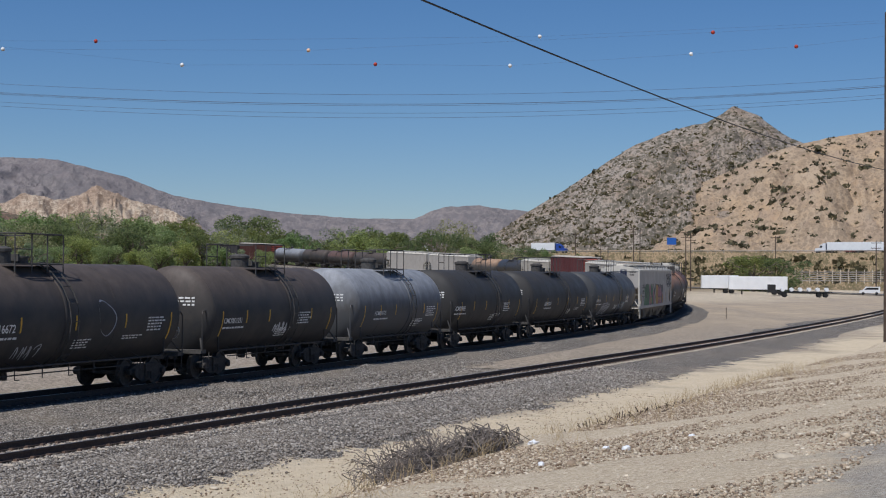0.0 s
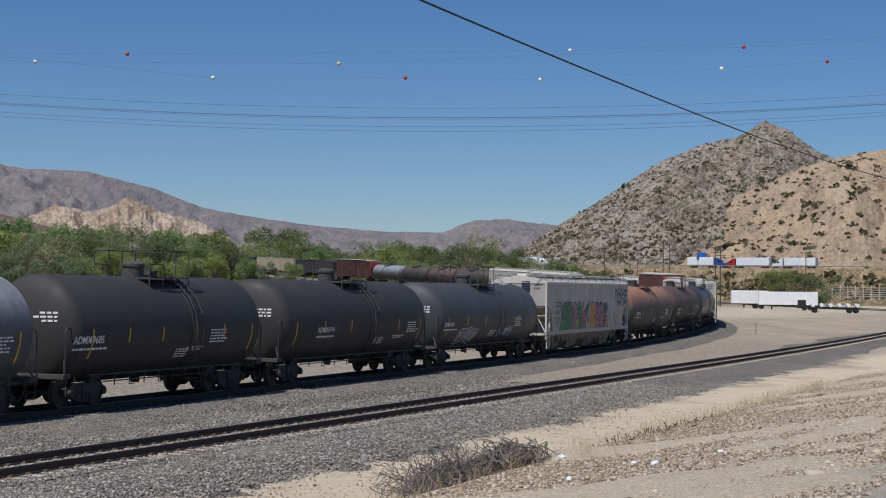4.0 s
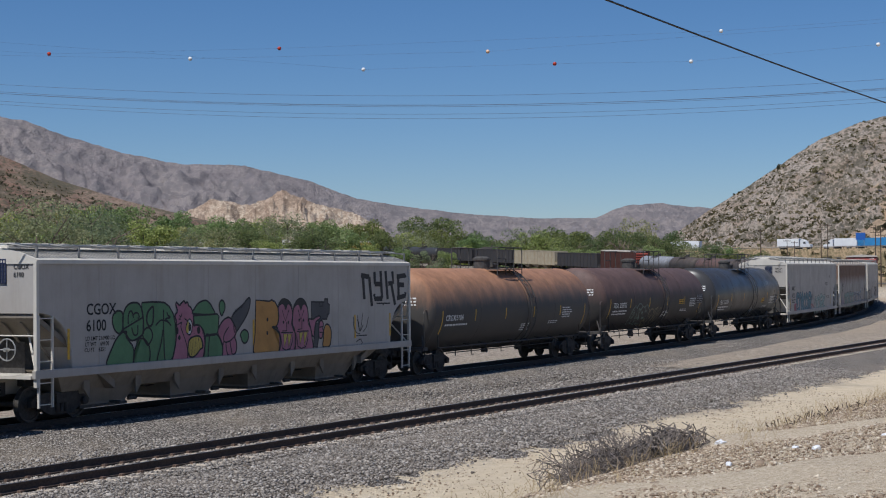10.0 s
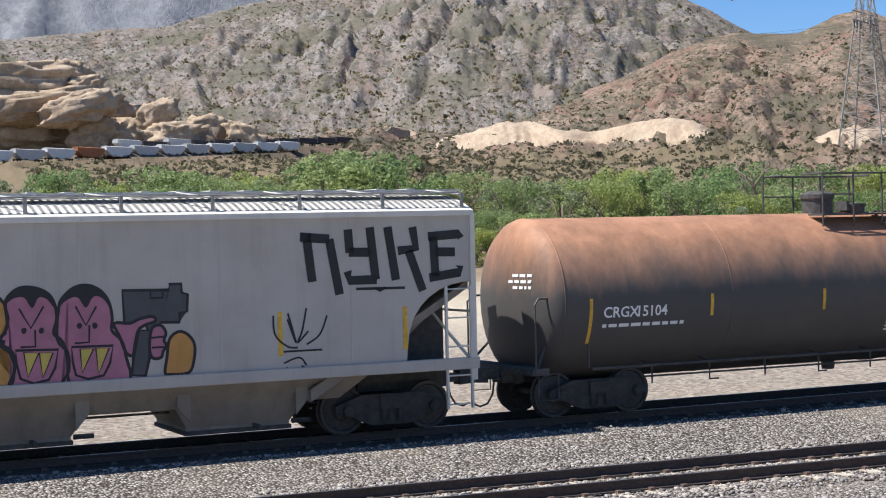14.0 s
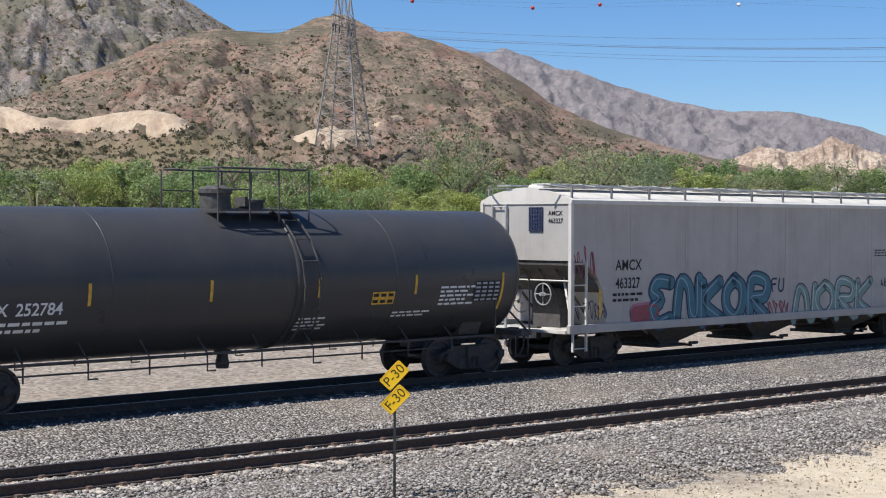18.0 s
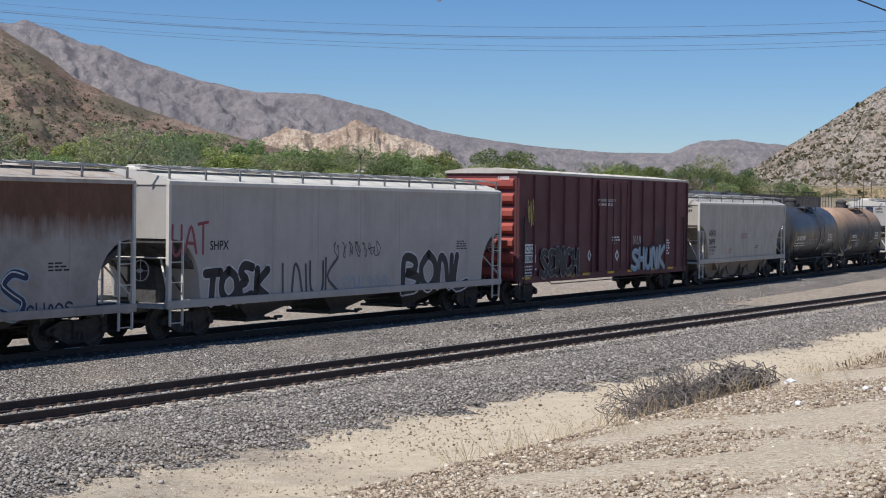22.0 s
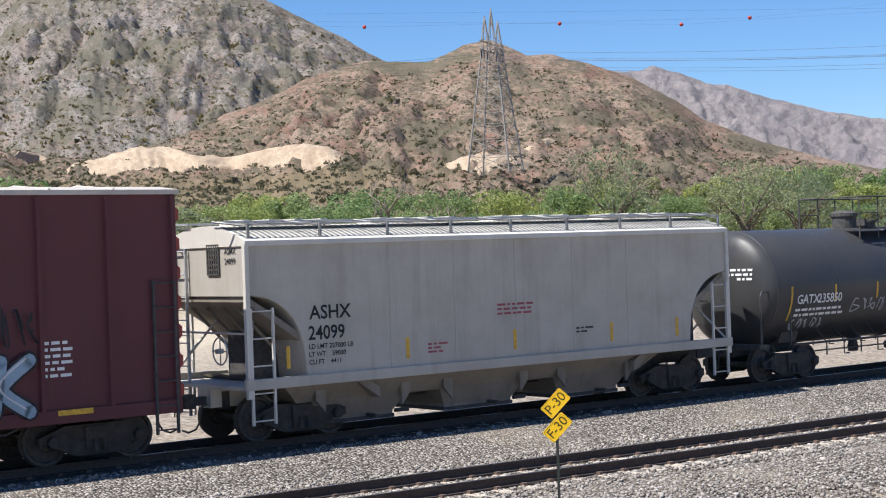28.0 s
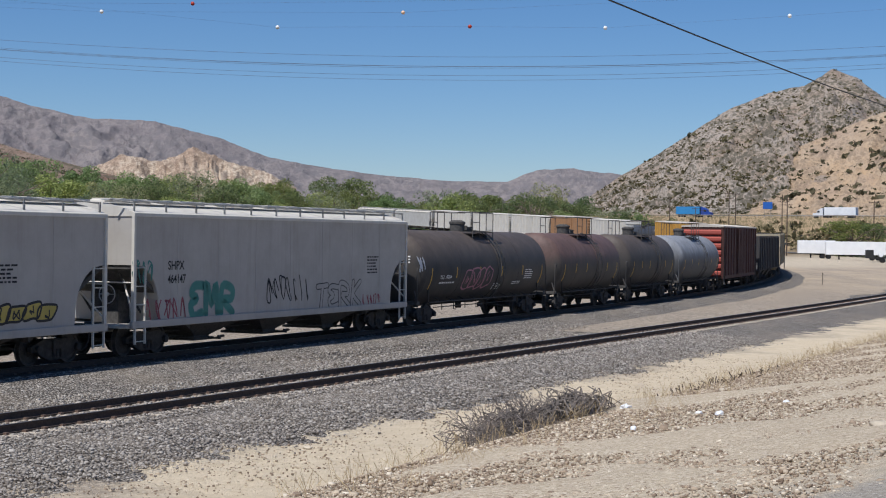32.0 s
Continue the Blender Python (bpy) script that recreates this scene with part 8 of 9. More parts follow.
blot(car, "paint_fill", [(-3.25, 2.6), (-2.08, 2.62), (-1.99, 2.55), (-2.05, 2.08), (-2.22, 2.01), (-2.71, 1.99), (-2.77, 2.15), (-2.93, 2.28), (-3.11, 2.34), (-3.24, 2.32)], GREENS, side, line=0.055, smooth=False, lift=0.0015)
blot(car, "paint_fill", [(-2.67, 2.0), (-2.49, 2.02), (-2.29, 2.03), (-2.07, 2.0), (-1.92, 1.84), (-1.81, 1.62), (-1.8, 1.38), (-1.85, 1.27), (-2.81, 1.24), (-2.73, 1.49)], GREENS, side, line=0.055, lift=0.001)
for pts in ([(-2.49, 1.98), (-2.53, 1.72), (-2.56, 1.42), (-2.46, 1.27)],):
    stroke(car, pts, 0.05, INK, side, True, 0.009)
blot(car, "paint_fill", [(-1.97, 2.84), (-1.92, 2.99), (-1.8, 3.02), (-1.69, 2.92), (-1.68, 2.77), (-1.76, 2.65), (-1.84, 2.56), (-1.93, 2.66)], GREENS, side, line=0.055)
blot(car, "paint_fill", [(-1.33, 2.48), (-1.17, 2.64), (-0.91, 2.78), (-0.69, 2.89), (-0.48, 3.04), (-0.35, 3.07), (-0.32, 2.94), (-0.4, 2.71), (-0.57, 2.49), (-0.77, 2.31), (-1.14, 2.04), (-1.24, 2.33)], GREYS, side, line=0.055, lift=0.001)
for pts in ([(-1.28, 2.52), (-1.23, 2.64), (-1.17, 2.6), (-1.12, 2.73), (-1.06, 2.67), (-0.99, 2.78), (-0.93, 2.73), (-0.87, 2.82), (-0.8, 2.78), (-0.72, 2.89)],):
    stroke(car, pts, 0.04, INK, side, False, 0.009)
blot(car, "paint_fill", [(-2.06, 2.06), (-1.98, 2.24), (-1.83, 2.39), (-1.64, 2.48), (-1.44, 2.5), (-1.27, 2.37), (-1.13, 2.2), (-1.1, 2.02), (-1.19, 1.92), (-1.09, 1.77), (-1.07, 1.59), (-1.13, 1.43), (-1.26, 1.38), (-1.36, 1.32), (-1.51, 1.38), (-1.59, 1.31), (-1.73, 1.28), (-1.84, 1.3), (-1.8, 1.62), (-1.89, 1.83)], PINKS, side, line=0.055, lift=0.003)
for pts in ([(-1.49, 2.22), (-1.71, 2.02), (-1.76, 1.86), (-1.66, 1.77), (-1.38, 1.82), (-1.17, 1.94)], [(-1.64, 1.76), (-1.62, 1.55), (-1.54, 1.38)], [(-1.44, 1.81), (-1.38, 1.6), (-1.31, 1.39)], [(-1.75, 1.8), (-1.81, 1.66)],):
    stroke(car, pts, 0.045, INK, side, True, 0.009)
blot(car, "paint_fill", [(-0.87, 1.95), (-0.77, 2.07), (-0.63, 2.11), (-0.48, 2.05), (-0.42, 1.93), (-0.47, 1.78), (-0.62, 1.7), (-0.76, 1.76), (-0.81, 1.86)], GREENS, side, line=0.055)
blot(car, "paint_fill", [(-0.01, 3.0), (0.75, 2.95), (0.89, 2.99), (1.09, 2.92), (1.24, 2.75), (1.3, 2.49), (1.24, 2.24), (1.12, 2.15), (0.9, 2.14), (1.15, 2.05), (1.32, 1.91), (1.39, 1.72), (1.36, 1.46), (1.27, 1.26), (-0.08, 1.25), (-0.17, 1.44), (-0.06, 1.97)], ORANGES, side, line=0.055, smooth=False, lift=0.001)
for pts in ([(0.9, 2.14), (1.04, 2.14), (1.24, 2.1)], [(-0.16, 1.45), (-0.08, 1.25)], [(1.33, 1.4), (1.22, 1.25)],):
    stroke(car, pts, 0.06, INK, side, True, 0.009)
blot(car, "paint_fill", [(1.26, 2.75), (1.36, 2.91), (1.52, 3.0), (1.74, 2.99), (1.95, 2.9), (2.07, 2.73), (2.11, 2.46), (2.05, 2.21), (2.19, 2.07), (2.27, 1.81), (2.27, 1.48), (2.21, 1.28), (1.31, 1.26), (1.38, 1.59), (1.36, 1.91), (1.16, 2.11), (1.28, 2.36)], PINKS, side, line=0.055, lift=0.0015)
blot(car, "paint_fill", [(1.25, 2.72), (1.4, 2.94), (1.6, 3.01), (1.85, 2.98), (2.05, 2.79), (2.08, 2.63), (1.95, 2.79), (1.81, 2.82), (1.7, 2.65), (1.57, 2.83), (1.39, 2.82)], INK, side, line=0, lift=0.007)
blot(car, "paint_fill", [(1.41, 1.95), (2.12, 1.93), (2.06, 1.62), (1.95, 1.43), (1.7, 1.38), (1.48, 1.47), (1.42, 1.71)], PINKS, side, line=0.045, smooth=False, lift=0.007)
blot(car, "paint_fill", [(1.54, 1.91), (1.79, 1.89), (1.6, 1.49)], TEETH, side, line=0.03, smooth=False, lift=0.012)
blot(car, "paint_fill", [(1.8, 1.89), (2.03, 1.88), (1.85, 1.47)], TEETH, side, line=0.03, smooth=False, lift=0.012)
for pts in ([(1.48, 2.65), (1.67, 2.31), (1.89, 2.67)], [(1.74, 2.28), (1.74, 2.0), (1.49, 2.0)],):
    stroke(car, pts, 0.035, INK, side, False, 0.012)
blot(car, "paint_fill", [(1.6, 2.28), (1.57, 2.23), (1.53, 2.23), (1.51, 2.28), (1.53, 2.32), (1.58, 2.32)], INK, side, line=0, lift=0.012)
blot(car, "paint_fill", [(1.89, 2.27), (1.87, 2.22), (1.82, 2.22), (1.8, 2.27), (1.83, 2.31), (1.87, 2.31)], INK, side, line=0, lift=0.012)
blot(car, "paint_fill", [(2.15, 2.66), (2.26, 2.85), (2.44, 2.98), (2.66, 3.0), (2.87, 2.9), (3.01, 2.7), (3.06, 2.43), (3.05, 2.21), (3.21, 2.03), (3.28, 1.76), (3.28, 1.29), (2.21, 1.27), (2.29, 1.55), (2.28, 1.87), (2.11, 2.11)], PINKS, side, line=0.055, lift=0.002)
blot(car, "paint_fill", [(2.15, 2.66), (2.3, 2.89), (2.57, 3.0), (2.83, 2.93), (3.03, 2.7), (3.04, 2.58), (2.9, 2.77), (2.74, 2.8), (2.61, 2.62), (2.47, 2.8), (2.3, 2.77)], INK, side, line=0, lift=0.007)
blot(car, "paint_fill", [(2.35, 1.96), (3.06, 1.95), (3.0, 1.65), (2.89, 1.45), (2.62, 1.4), (2.41, 1.48), (2.36, 1.71)], PINKS, side, line=0.045, smooth=False, lift=0.007)
blot(car, "paint_fill", [(2.49, 1.92), (2.72, 1.91), (2.52, 1.52)], TEETH, side, line=0.03, smooth=False, lift=0.012)
blot(car, "paint_fill", [(2.76, 1.92), (2.99, 1.91), (2.8, 1.48)], TEETH, side, line=0.03, smooth=False, lift=0.012)
for pts in ([(2.43, 2.65), (2.6, 2.32), (2.79, 2.64)], [(2.66, 2.32), (2.65, 2.03), (2.4, 2.02)],):
    stroke(car, pts, 0.035, INK, side, False, 0.012)
blot(car, "paint_fill", [(2.54, 2.32), (2.51, 2.27), (2.47, 2.27), (2.44, 2.32), (2.47, 2.36), (2.51, 2.36)], INK, side, line=0, lift=0.012)
blot(car, "paint_fill", [(2.8, 2.31), (2.78, 2.26), (2.73, 2.26), (2.71, 2.31), (2.73, 2.36), (2.78, 2.35)], INK, side, line=0, lift=0.012)
blot(car, "paint_fill", [(0.68, 2.39), (0.66, 2.33), (0.6, 2.33), (0.58, 2.39), (0.61, 2.44), (0.66, 2.44)], INK, side, line=0, lift=0.008)
blot(car, "paint_fill", [(0.67, 1.97), (0.65, 1.91), (0.59, 1.92), (0.57, 1.97), (0.6, 2.03), (0.65, 2.02)], INK, side, line=0, lift=0.008)
blot(car, "paint_fill", [(3.25, 2.89), (4.08, 2.87), (4.08, 2.97), (4.3, 2.97), (4.3, 2.82), (4.41, 2.78), (4.39, 2.48), (4.25, 2.46), (4.25, 2.3), (3.91, 2.31), (3.87, 2.14), (3.72, 2.08), (3.64, 2.31), (3.27, 2.32)], GREYS, side, line=0.055, smooth=False)
blot(car, "paint_fill", [(3.52, 2.19), (3.74, 2.18), (3.7, 1.71), (3.62, 1.4), (3.38, 1.42), (3.42, 1.76)], GREYS, side, line=0.055, smooth=False, lift=0.005)
blot(car, "paint_fill", [(3.09, 2.33), (3.36, 2.32), (3.55, 2.39), (3.77, 2.42), (3.82, 2.34), (3.64, 2.28), (3.51, 2.19), (3.45, 1.96), (3.4, 1.76), (3.28, 1.83), (3.18, 2.1)], PINKS, side, line=0.055, lift=0.003)
blot(car, "paint_fill", [(3.75, 2.21), (3.91, 2.26), (4.0, 2.13), (3.96, 2.0), (4.0, 1.91), (3.94, 1.8), (3.9, 1.7), (3.75, 1.7), (3.7, 1.88)], PINKS, side, line=0.055, lift=0.009)
for pts in ([(3.74, 2.05), (3.95, 2.06)], [(3.74, 1.88), (3.96, 1.88)], [(3.74, 2.85), (3.74, 2.74), (3.96, 2.74), (3.96, 2.84)],):
    stroke(car, pts, 0.035, INK, side, False, 0.014)
blot(car, "paint_fill", [(4.06, 2.0), (4.21, 2.13), (4.38, 2.09), (4.51, 1.91), (4.5, 1.64), (4.4, 1.41), (4.08, 1.39), (3.97, 1.43), (4.01, 1.69)], ORANGES, side, line=0.055)
for pts in ([(6.66, 3.8), (6.76, 2.92)], [(6.54, 3.74), (7.11, 3.69)], [(7.11, 3.69), (7.29, 2.67)], [(7.48, 3.86), (7.51, 3.43)], [(7.49, 3.44), (7.93, 3.43)], [(7.92, 3.89), (8.02, 2.92)], [(7.46, 3.09), (7.5, 2.92), (8.04, 2.92)], [(8.28, 3.89), (8.43, 2.9)], [(8.79, 3.88), (8.85, 3.49), (8.48, 3.44)], [(8.7, 3.44), (8.98, 2.68)], [(9.79, 3.65), (9.75, 3.73), (9.11, 3.69)], [(9.22, 3.69), (9.25, 2.92)], [(9.26, 3.4), (9.67, 3.39)], [(9.12, 2.92), (9.75, 3.0), (9.76, 3.13)],):
    stroke(car, pts, 0.17, INK, side, False, 0.004)
for pts in ([(7.62, 2.76), (8.61, 2.75)], [(8.0, 2.77), (8.1, 2.71), (8.21, 2.77)],):
    stroke(car, pts, 0.05, INK, side, False, 0.004)
for pts in ([(5.99, 2.34), (6.02, 1.99), (6.25, 1.77), (6.45, 1.74)], [(6.27, 2.37), (6.38, 1.98), (6.41, 1.84), (6.26, 2.26)], [(6.63, 2.45), (6.54, 2.04), (6.45, 1.83), (6.66, 2.03)], [(7.03, 2.3), (6.88, 1.96), (6.62, 1.79)], [(6.17, 1.68), (6.92, 1.68)], [(6.17, 1.47), (6.47, 1.56), (6.61, 1.41)], [(6.16, 1.26), (6.24, 1.4)], [(6.51, 1.41), (6.68, 1.29)],):
    stroke(car, pts, 0.035, INK, side, True, 0.004)
letter(car, "CGOX", -8.08, 2.74, 0.42, BLACKMARK, w)
letter(car, "6100", -8.09, 2.31, 0.42, BLACKMARK, w)
letter(car, "LD LMT 216900 LO", -8.12, 2.06, 0.15, BLACKMARK, w)
letter(car, "LT WT    69100", -8.13, 1.91, 0.15, BLACKMARK, w)
letter(car, "CU FT    6351", -8.16, 1.76, 0.15, BLACKMARK, w)
stripes_on(car, w, (-8.79, -6.36, -2.75, -0.13, 6.12, 8.6), 1.6, 2.4)
end_panel(car, xe, 4.2, NAVY, 1)
end_number(car, "CGOX", "6100", -xe, -0.85, 3.95, BLACKMARK)

# grey hopper with blue and green letters
car, half, xe, w = HOPPERS["A4"]
side = flat(w)
letter(car, "AMCX", -7.28, 2.5, 0.40, BLACKMARK, w, 0.95)
letter(car, "463327", -7.28, 2.02, 0.40, BLACKMARK, w, 0.85)
small_print(car, -7.4, 1.82, 1.3, 2, side, BLACKMARK, 0.15)
tag_word(car, "ENKOR", -6.5, -0.83, 0.96, 2.28, TEAL, NAVY, side, thick=0.34, edge=0.1, seed=21, shine=PALEBLUE)
tag_word(car, "NORK", 0.35, 4.9, 0.85, 2.1, MINT, GREYS, side, thick=0.26, edge=0.08, seed=22, shine=WHITES)
tag_word(car, "SFU", -1.07, -0.08, 1.73, 2.16, NAVY, NAVY, side, thick=0.05, edge=0.01, seed=3)
bubble_tag(car, -6.5, -5.6, 1.05, 1.5, 1, REDS, REDS, side, 23, PINKS)
scrawl(car, -9.1, -8.0, 2.3, 3.1, REDS, side, 25, 4, 0.035)
scrawl(car, -8.9, -7.6, 1.2, 1.7, NAVY, side, 26, 5, 0.03)
scrawl(car, -0.3, 0.8, 1.1, 1.5, REDS, side, 27, 4, 0.05)
scrawl(car, 6.0, 7.3, 1.75, 2.0, BLACKMARK, side, 28, 6, 0.03)
small_print(car, 5.6, 2.9, 0.9, 3, side, BLACKMARK)
small_print(car, 7.2, 3.4, 0.4, 2, side, BLACKMARK)
# added panel, in place of upright shadows on this end
end_panel(car, xe, 4.15, NAVY, 2)
end_number(car, "AMCX", "463327", -xe, -0.8, 3.95, BLACKMARK)
stripes_on(car, w, (-7.9, 7.9), 1.3, 2.0)

# rusty hopper
car, half, xe, w = HOPPERS["A1"]
side = flat(w)
letter(car, "AMCX", -6.9, 2.48, 0.38, BLACKMARK, w)
letter(car, "104622", -6.9, 2.08, 0.38, BLACKMARK, w, 0.85)
tag_word(car, "SENCE", -6.13, -0.14, 0.89, 2.04, SEAMIST, INK, side, thick=0.3, edge=0.1, seed=31, shine=PALEBLUE)
tag_word(car, "TECKS", 0.25, 5.76, 0.89, 2.06, NAVY, PALEBLUE, side, thick=0.2, edge=0.09, seed=32, shine=WHITES)
tag_word(car, "CUAOS", 5.65, 7.35, 0.89, 1.28, NAVY, NAVY, side, thick=0.05, edge=0.01, seed=4)
scrawl(car, -7.6, -5.4, 1.1, 1.6, PURPLES, side, 33, 6, 0.04)
small_print(car, 7.2, 2.2, 0.6, 3, side, BLACKMARK)

# grey hopper with black scrawls
car, half, xe, w = HOPPERS["SH"]
side = flat(w)
letter(car, "SHPX", -6.7, 2.45, 0.36, BLACKMARK, w)
tag_word(car, "TOEK", -8.19, -4.98, 0.97, 2.03, INK, WHITES, side, thick=0.26, edge=0.1, seed=41)
tag_word(car, "INUK", -4.81, -1.21, 0.92, 2.24, GREYS, GREYS, side, thick=0.09, edge=0.01, seed=42)
tag_word(car, "UAT", -9.59, -7.86, 2.29, 3.24, REDS, REDS, side, thick=0.08, edge=0.01, seed=43)
scrawl(car, -0.4, 2.4, 2.1, 2.6, INK, side, 43, 7, 0.03)
scrawl(car, -0.5, 3.0, 1.1, 1.5, PALEBLUE, side, 44, 7, 0.04)
tag_word(car, "BONL", 2.6, 7.2, 0.9, 2.21, INK, WHITES, side, thick=0.3, edge=0.1, seed=45)
small_print(car, 7.5, 2.5, 0.7, 4, side, BLACKMARK)

# red boxcar
car, half, xe, w = BOXES["CI"]
side = flat(w + 0.085)
for x0, x1, z0, z1 in ((-7.68, -6.72, 1.98, 2.34), (-7.75, -6.68, 1.62, 1.93)):
    bm = bmesh.new()
    box(bm, x0, x1, -w - 0.012, -w - 0.002, z0, z1)
    part("number_panel", bm, WHITEMARK, car, "white painted number panel")
letter(car, "CIGX", -7.6, 2.05, 0.33, BLACKMARK, w + 0.008)
letter(car, "150880", -7.7, 1.67, 0.30, BLACKMARK, w + 0.008, 0.92)
small_print(car, -7.7, 1.45, 1.0, 4, flat(w), WHITEMARK, 0.12)
tag_word(car, "SENCH", -7.24, -3.5, 1.06, 2.2, INK, SILVERS, side, thick=0.24, edge=0.045, seed=51)
tag_word(car, "SHUNK", 2.03, 6.0, 1.06, 2.1, PALEBLUE, INK, side, thick=0.25, edge=0.1, seed=52, shine=WHITES)
scrawl(car, 2.9, 3.9, 2.2, 2.6, WHITES, side, 53, 4, 0.03)
scrawl(car, 5.6, 7.0, 2.3, 3.0, INK, side, 54, 5, 0.04)
scrawl(car, -7.6, -7.0, 3.0, 4.1, TEETH, side, 55, 3, 0.04)
letter(car, "CLOSE AND LOCK DOORS", -0.95, 4.05, 0.15, WHITEMARK, w + 0.10)
letter(car, "BEFORE MOVING CAR", -0.85, 3.87, 0.15, WHITEMARK, w + 0.10)
small_print(car, 0.55, 2.5, 0.8, 3, flat(w + 0.1), WHITEMARK, 0.12)
small_print(car, 7.0, 2.3, 0.5, 6, flat(w), WHITEMARK, 0.12)
stroke(car, [(0.95, 1.75), (1.12, 1.95), (1.3, 1.75), (1.12, 1.55), (0.95, 1.75)], 0.10, WHITEMARK, flat(w + 0.1), False, name="placard")
stroke(car, [(-1.75, 1.8), (-1.6, 2.0), (-1.45, 1.8), (-1.6, 1.6), (-1.75, 1.8)], 0.10, WHITEMARK, flat(w + 0.01), False, name="placard")
for x in (-7.6, -3.5, -2.0, 0.6, 2.8, 5.6, 7.6):
    bm = bmesh.new()
    box(bm, x - 0.35, x + 0.35, -w - 0.062, -w - 0.052, 0.99, 1.09)
    part("reflective_stripe", bm, YELLOWMARK, car, "dull yellow reflective stripe")
end_number(car, "", "150880", -xe - 0.14, -0.75, 5.0, WHITEMARK)

# short warm grey hopper
car, half, xe, w = HOPPERS["AS"]
side = flat(w)
letter(car, "ASHX", -5.25, 2.47, 0.40, BLACKMARK, w)
letter(car, "24099", -5.3, 2.05, 0.40, BLACKMARK, w, 0.92)
letter(car, "LD LMT 227000 LB", -5.3, 1.86, 0.14, BLACKMARK, w)
letter(car, "LT WT    59000", -5.3, 1.7, 0.14, BLACKMARK, w)
letter(car, "CU FT    4411", -5.3, 1.54, 0.14, BLACKMARK, w)
small_print(car, -0.2, 2.5, 1.0, 3, side, REDS, 0.1)
small_print(car, -2.2, 1.75, 0.5, 3, side, REDS)
small_print(car, 2.2, 1.85, 0.5, 2, side, BLACKMARK)
stripes_on(car, w, (-5.8, -2.75, 0.3, 3.35, 5.6), 1.5, 1.95)
end_panel(car, xe, 4.05, SOOTSHADE, 3)
end_number(car, "ASHX", "24099", -xe, -0.8, 3.85, BLACKMARK)

# the last two grey hoppers
car, half, xe, w = HOPPERS["A9"]
side = flat(w)
letter(car, "AMCX", -6.52, 2.48, 0.38, BLACKMARK, w)
letter(car, "109105", -6.55, 2.08, 0.38, BLACKMARK, w, 0.85)
for k in range(3):
    scrawl(car, -4.2 + 2.05 * k, -2.5 + 2.05 * k, 1.08, 2.0, INK, side, 60 + k, 3, 0.045)
bubble_tag(car, 2.6, 5.4, 1.35, 1.8, 4, PURPLES, PALEBLUE, side, 64)
bubble_tag(car, 5.8, 8.4, 1.3, 1.8, 4, TEETH, INK, side, 65)
scrawl(car, -6.2, -5.3, 1.1, 1.7, SEAGREEN, side, 66, 3, 0.06)
small_print(car, 5.6, 2.8, 1.2, 5, side, BLACKMARK, 0.11)
end_panel(car, xe, 4.1, NAVY, 2)
end_number(car, "AMCX", "109105", -xe, -0.8, 3.9, BLACKMARK)
car, half, xe, w = HOPPERS["S4"]
side = flat(w)
letter(car, "SHPX", -6.8, 2.62, 0.38, BLACKMARK, w)
letter(car, "464147", -6.8, 2.2, 0.38, BLACKMARK, w, 0.88)
tag_word(car, "EMR", -6.58, -3.76, 1.12, 2.28, SEAGREEN, MINT, side, thick=0.26, edge=0.06, seed=71)
scrawl(car, -8.0, -5.6, 1.08, 1.75, REDS, side, 73, 5, 0.06)
scrawl(car, -0.7, 2.4, 1.4, 2.3, BLACKMARK, side, 74, 7, 0.05)
tag_word(car, "TERK", 1.85, 5.57, 1.09, 2.08, GREYBODY, INK, side, thick=0.16, edge=0.07, seed=75)
scrawl(car, 6.6, 8.2, 1.1, 1.5, REDS, side, 76, 5, 0.05)
small_print(car, 7.0, 2.9, 0.9, 6, side, BLACKMARK, 0.12)
scrawl(car, -8.7, -7.6, 2.2, 2.9, SEAGREEN, side, 77, 4, 0.05)


# tank cars


def tank_marks(key, a, b, x, z, size, lines=2, seed=0, plate=True, head=True):
    car, half, xe, radius, zc = TANKS[key]
    d = round_side(radius, zc)
    letter_round(car, a, x, z, size, WHITEMARK, radius, zc)
    letter_round(car, b, x + size * 2.55, z, size, WHITEMARK, radius, zc)
    small_print(car, x, z - 0.2, 2.0, lines, d, WHITEMARK, 0.14, seed)
    if plate:
        small_print(car, xe - 2.2, z + 0.25, 1.1, 5, d, WHITEMARK, 0.1, seed + 1)
        small_print(car, 1.9, z - 0.35, 0.9, 4, d, WHITEMARK, 0.08, seed + 2)
        small_print(car, xe - 3.6, z - 0.3, 1.1, 2, d, WHITEMARK, 0.08, seed + 3)
    if head:
        bm = bmesh.new()
        rng = random.Random(seed)
        for i in range(3):
            zz, y = zc + 0.50 - i * 0.12, -1.05
            while y < (-0.45, -0.35, -0.6)[i]:
                k = rng.uniform(0.06, 0.2)
                q = []
                for yy, z_ in ((y, zz), (y + k, zz), (y + k, zz + 0.06), (y, zz + 0.06)):
                    f = min(0.999, math.hypot(yy, z_ - zc) / radius)
                    q.append(bm.verts.new((-xe + 0.56 * (1 - math.sqrt(1 - f * f)) - 0.008, yy, z_)))
                bm.faces.new(q[::-1])
                y += k + 0.05
        part("small_print", bm, WHITEMARK, car, "rows of small painted print")
    return car, d, xe


car, d, xe = tank_marks("T1", "TILX", "250732", -5.95, 2.10, 0.34, 2, 1)
tag_word(car, "OESB", -3.79, -1.45, 1.31, 2.13, DARKTANK, MINT, d, thick=0.22, edge=0.07, seed=81)
tag_word(car, "MNV", -1.52, 0.57, 1.17, 2.0, DARKTANK, OCHRES, d, thick=0.2, edge=0.08, seed=82)
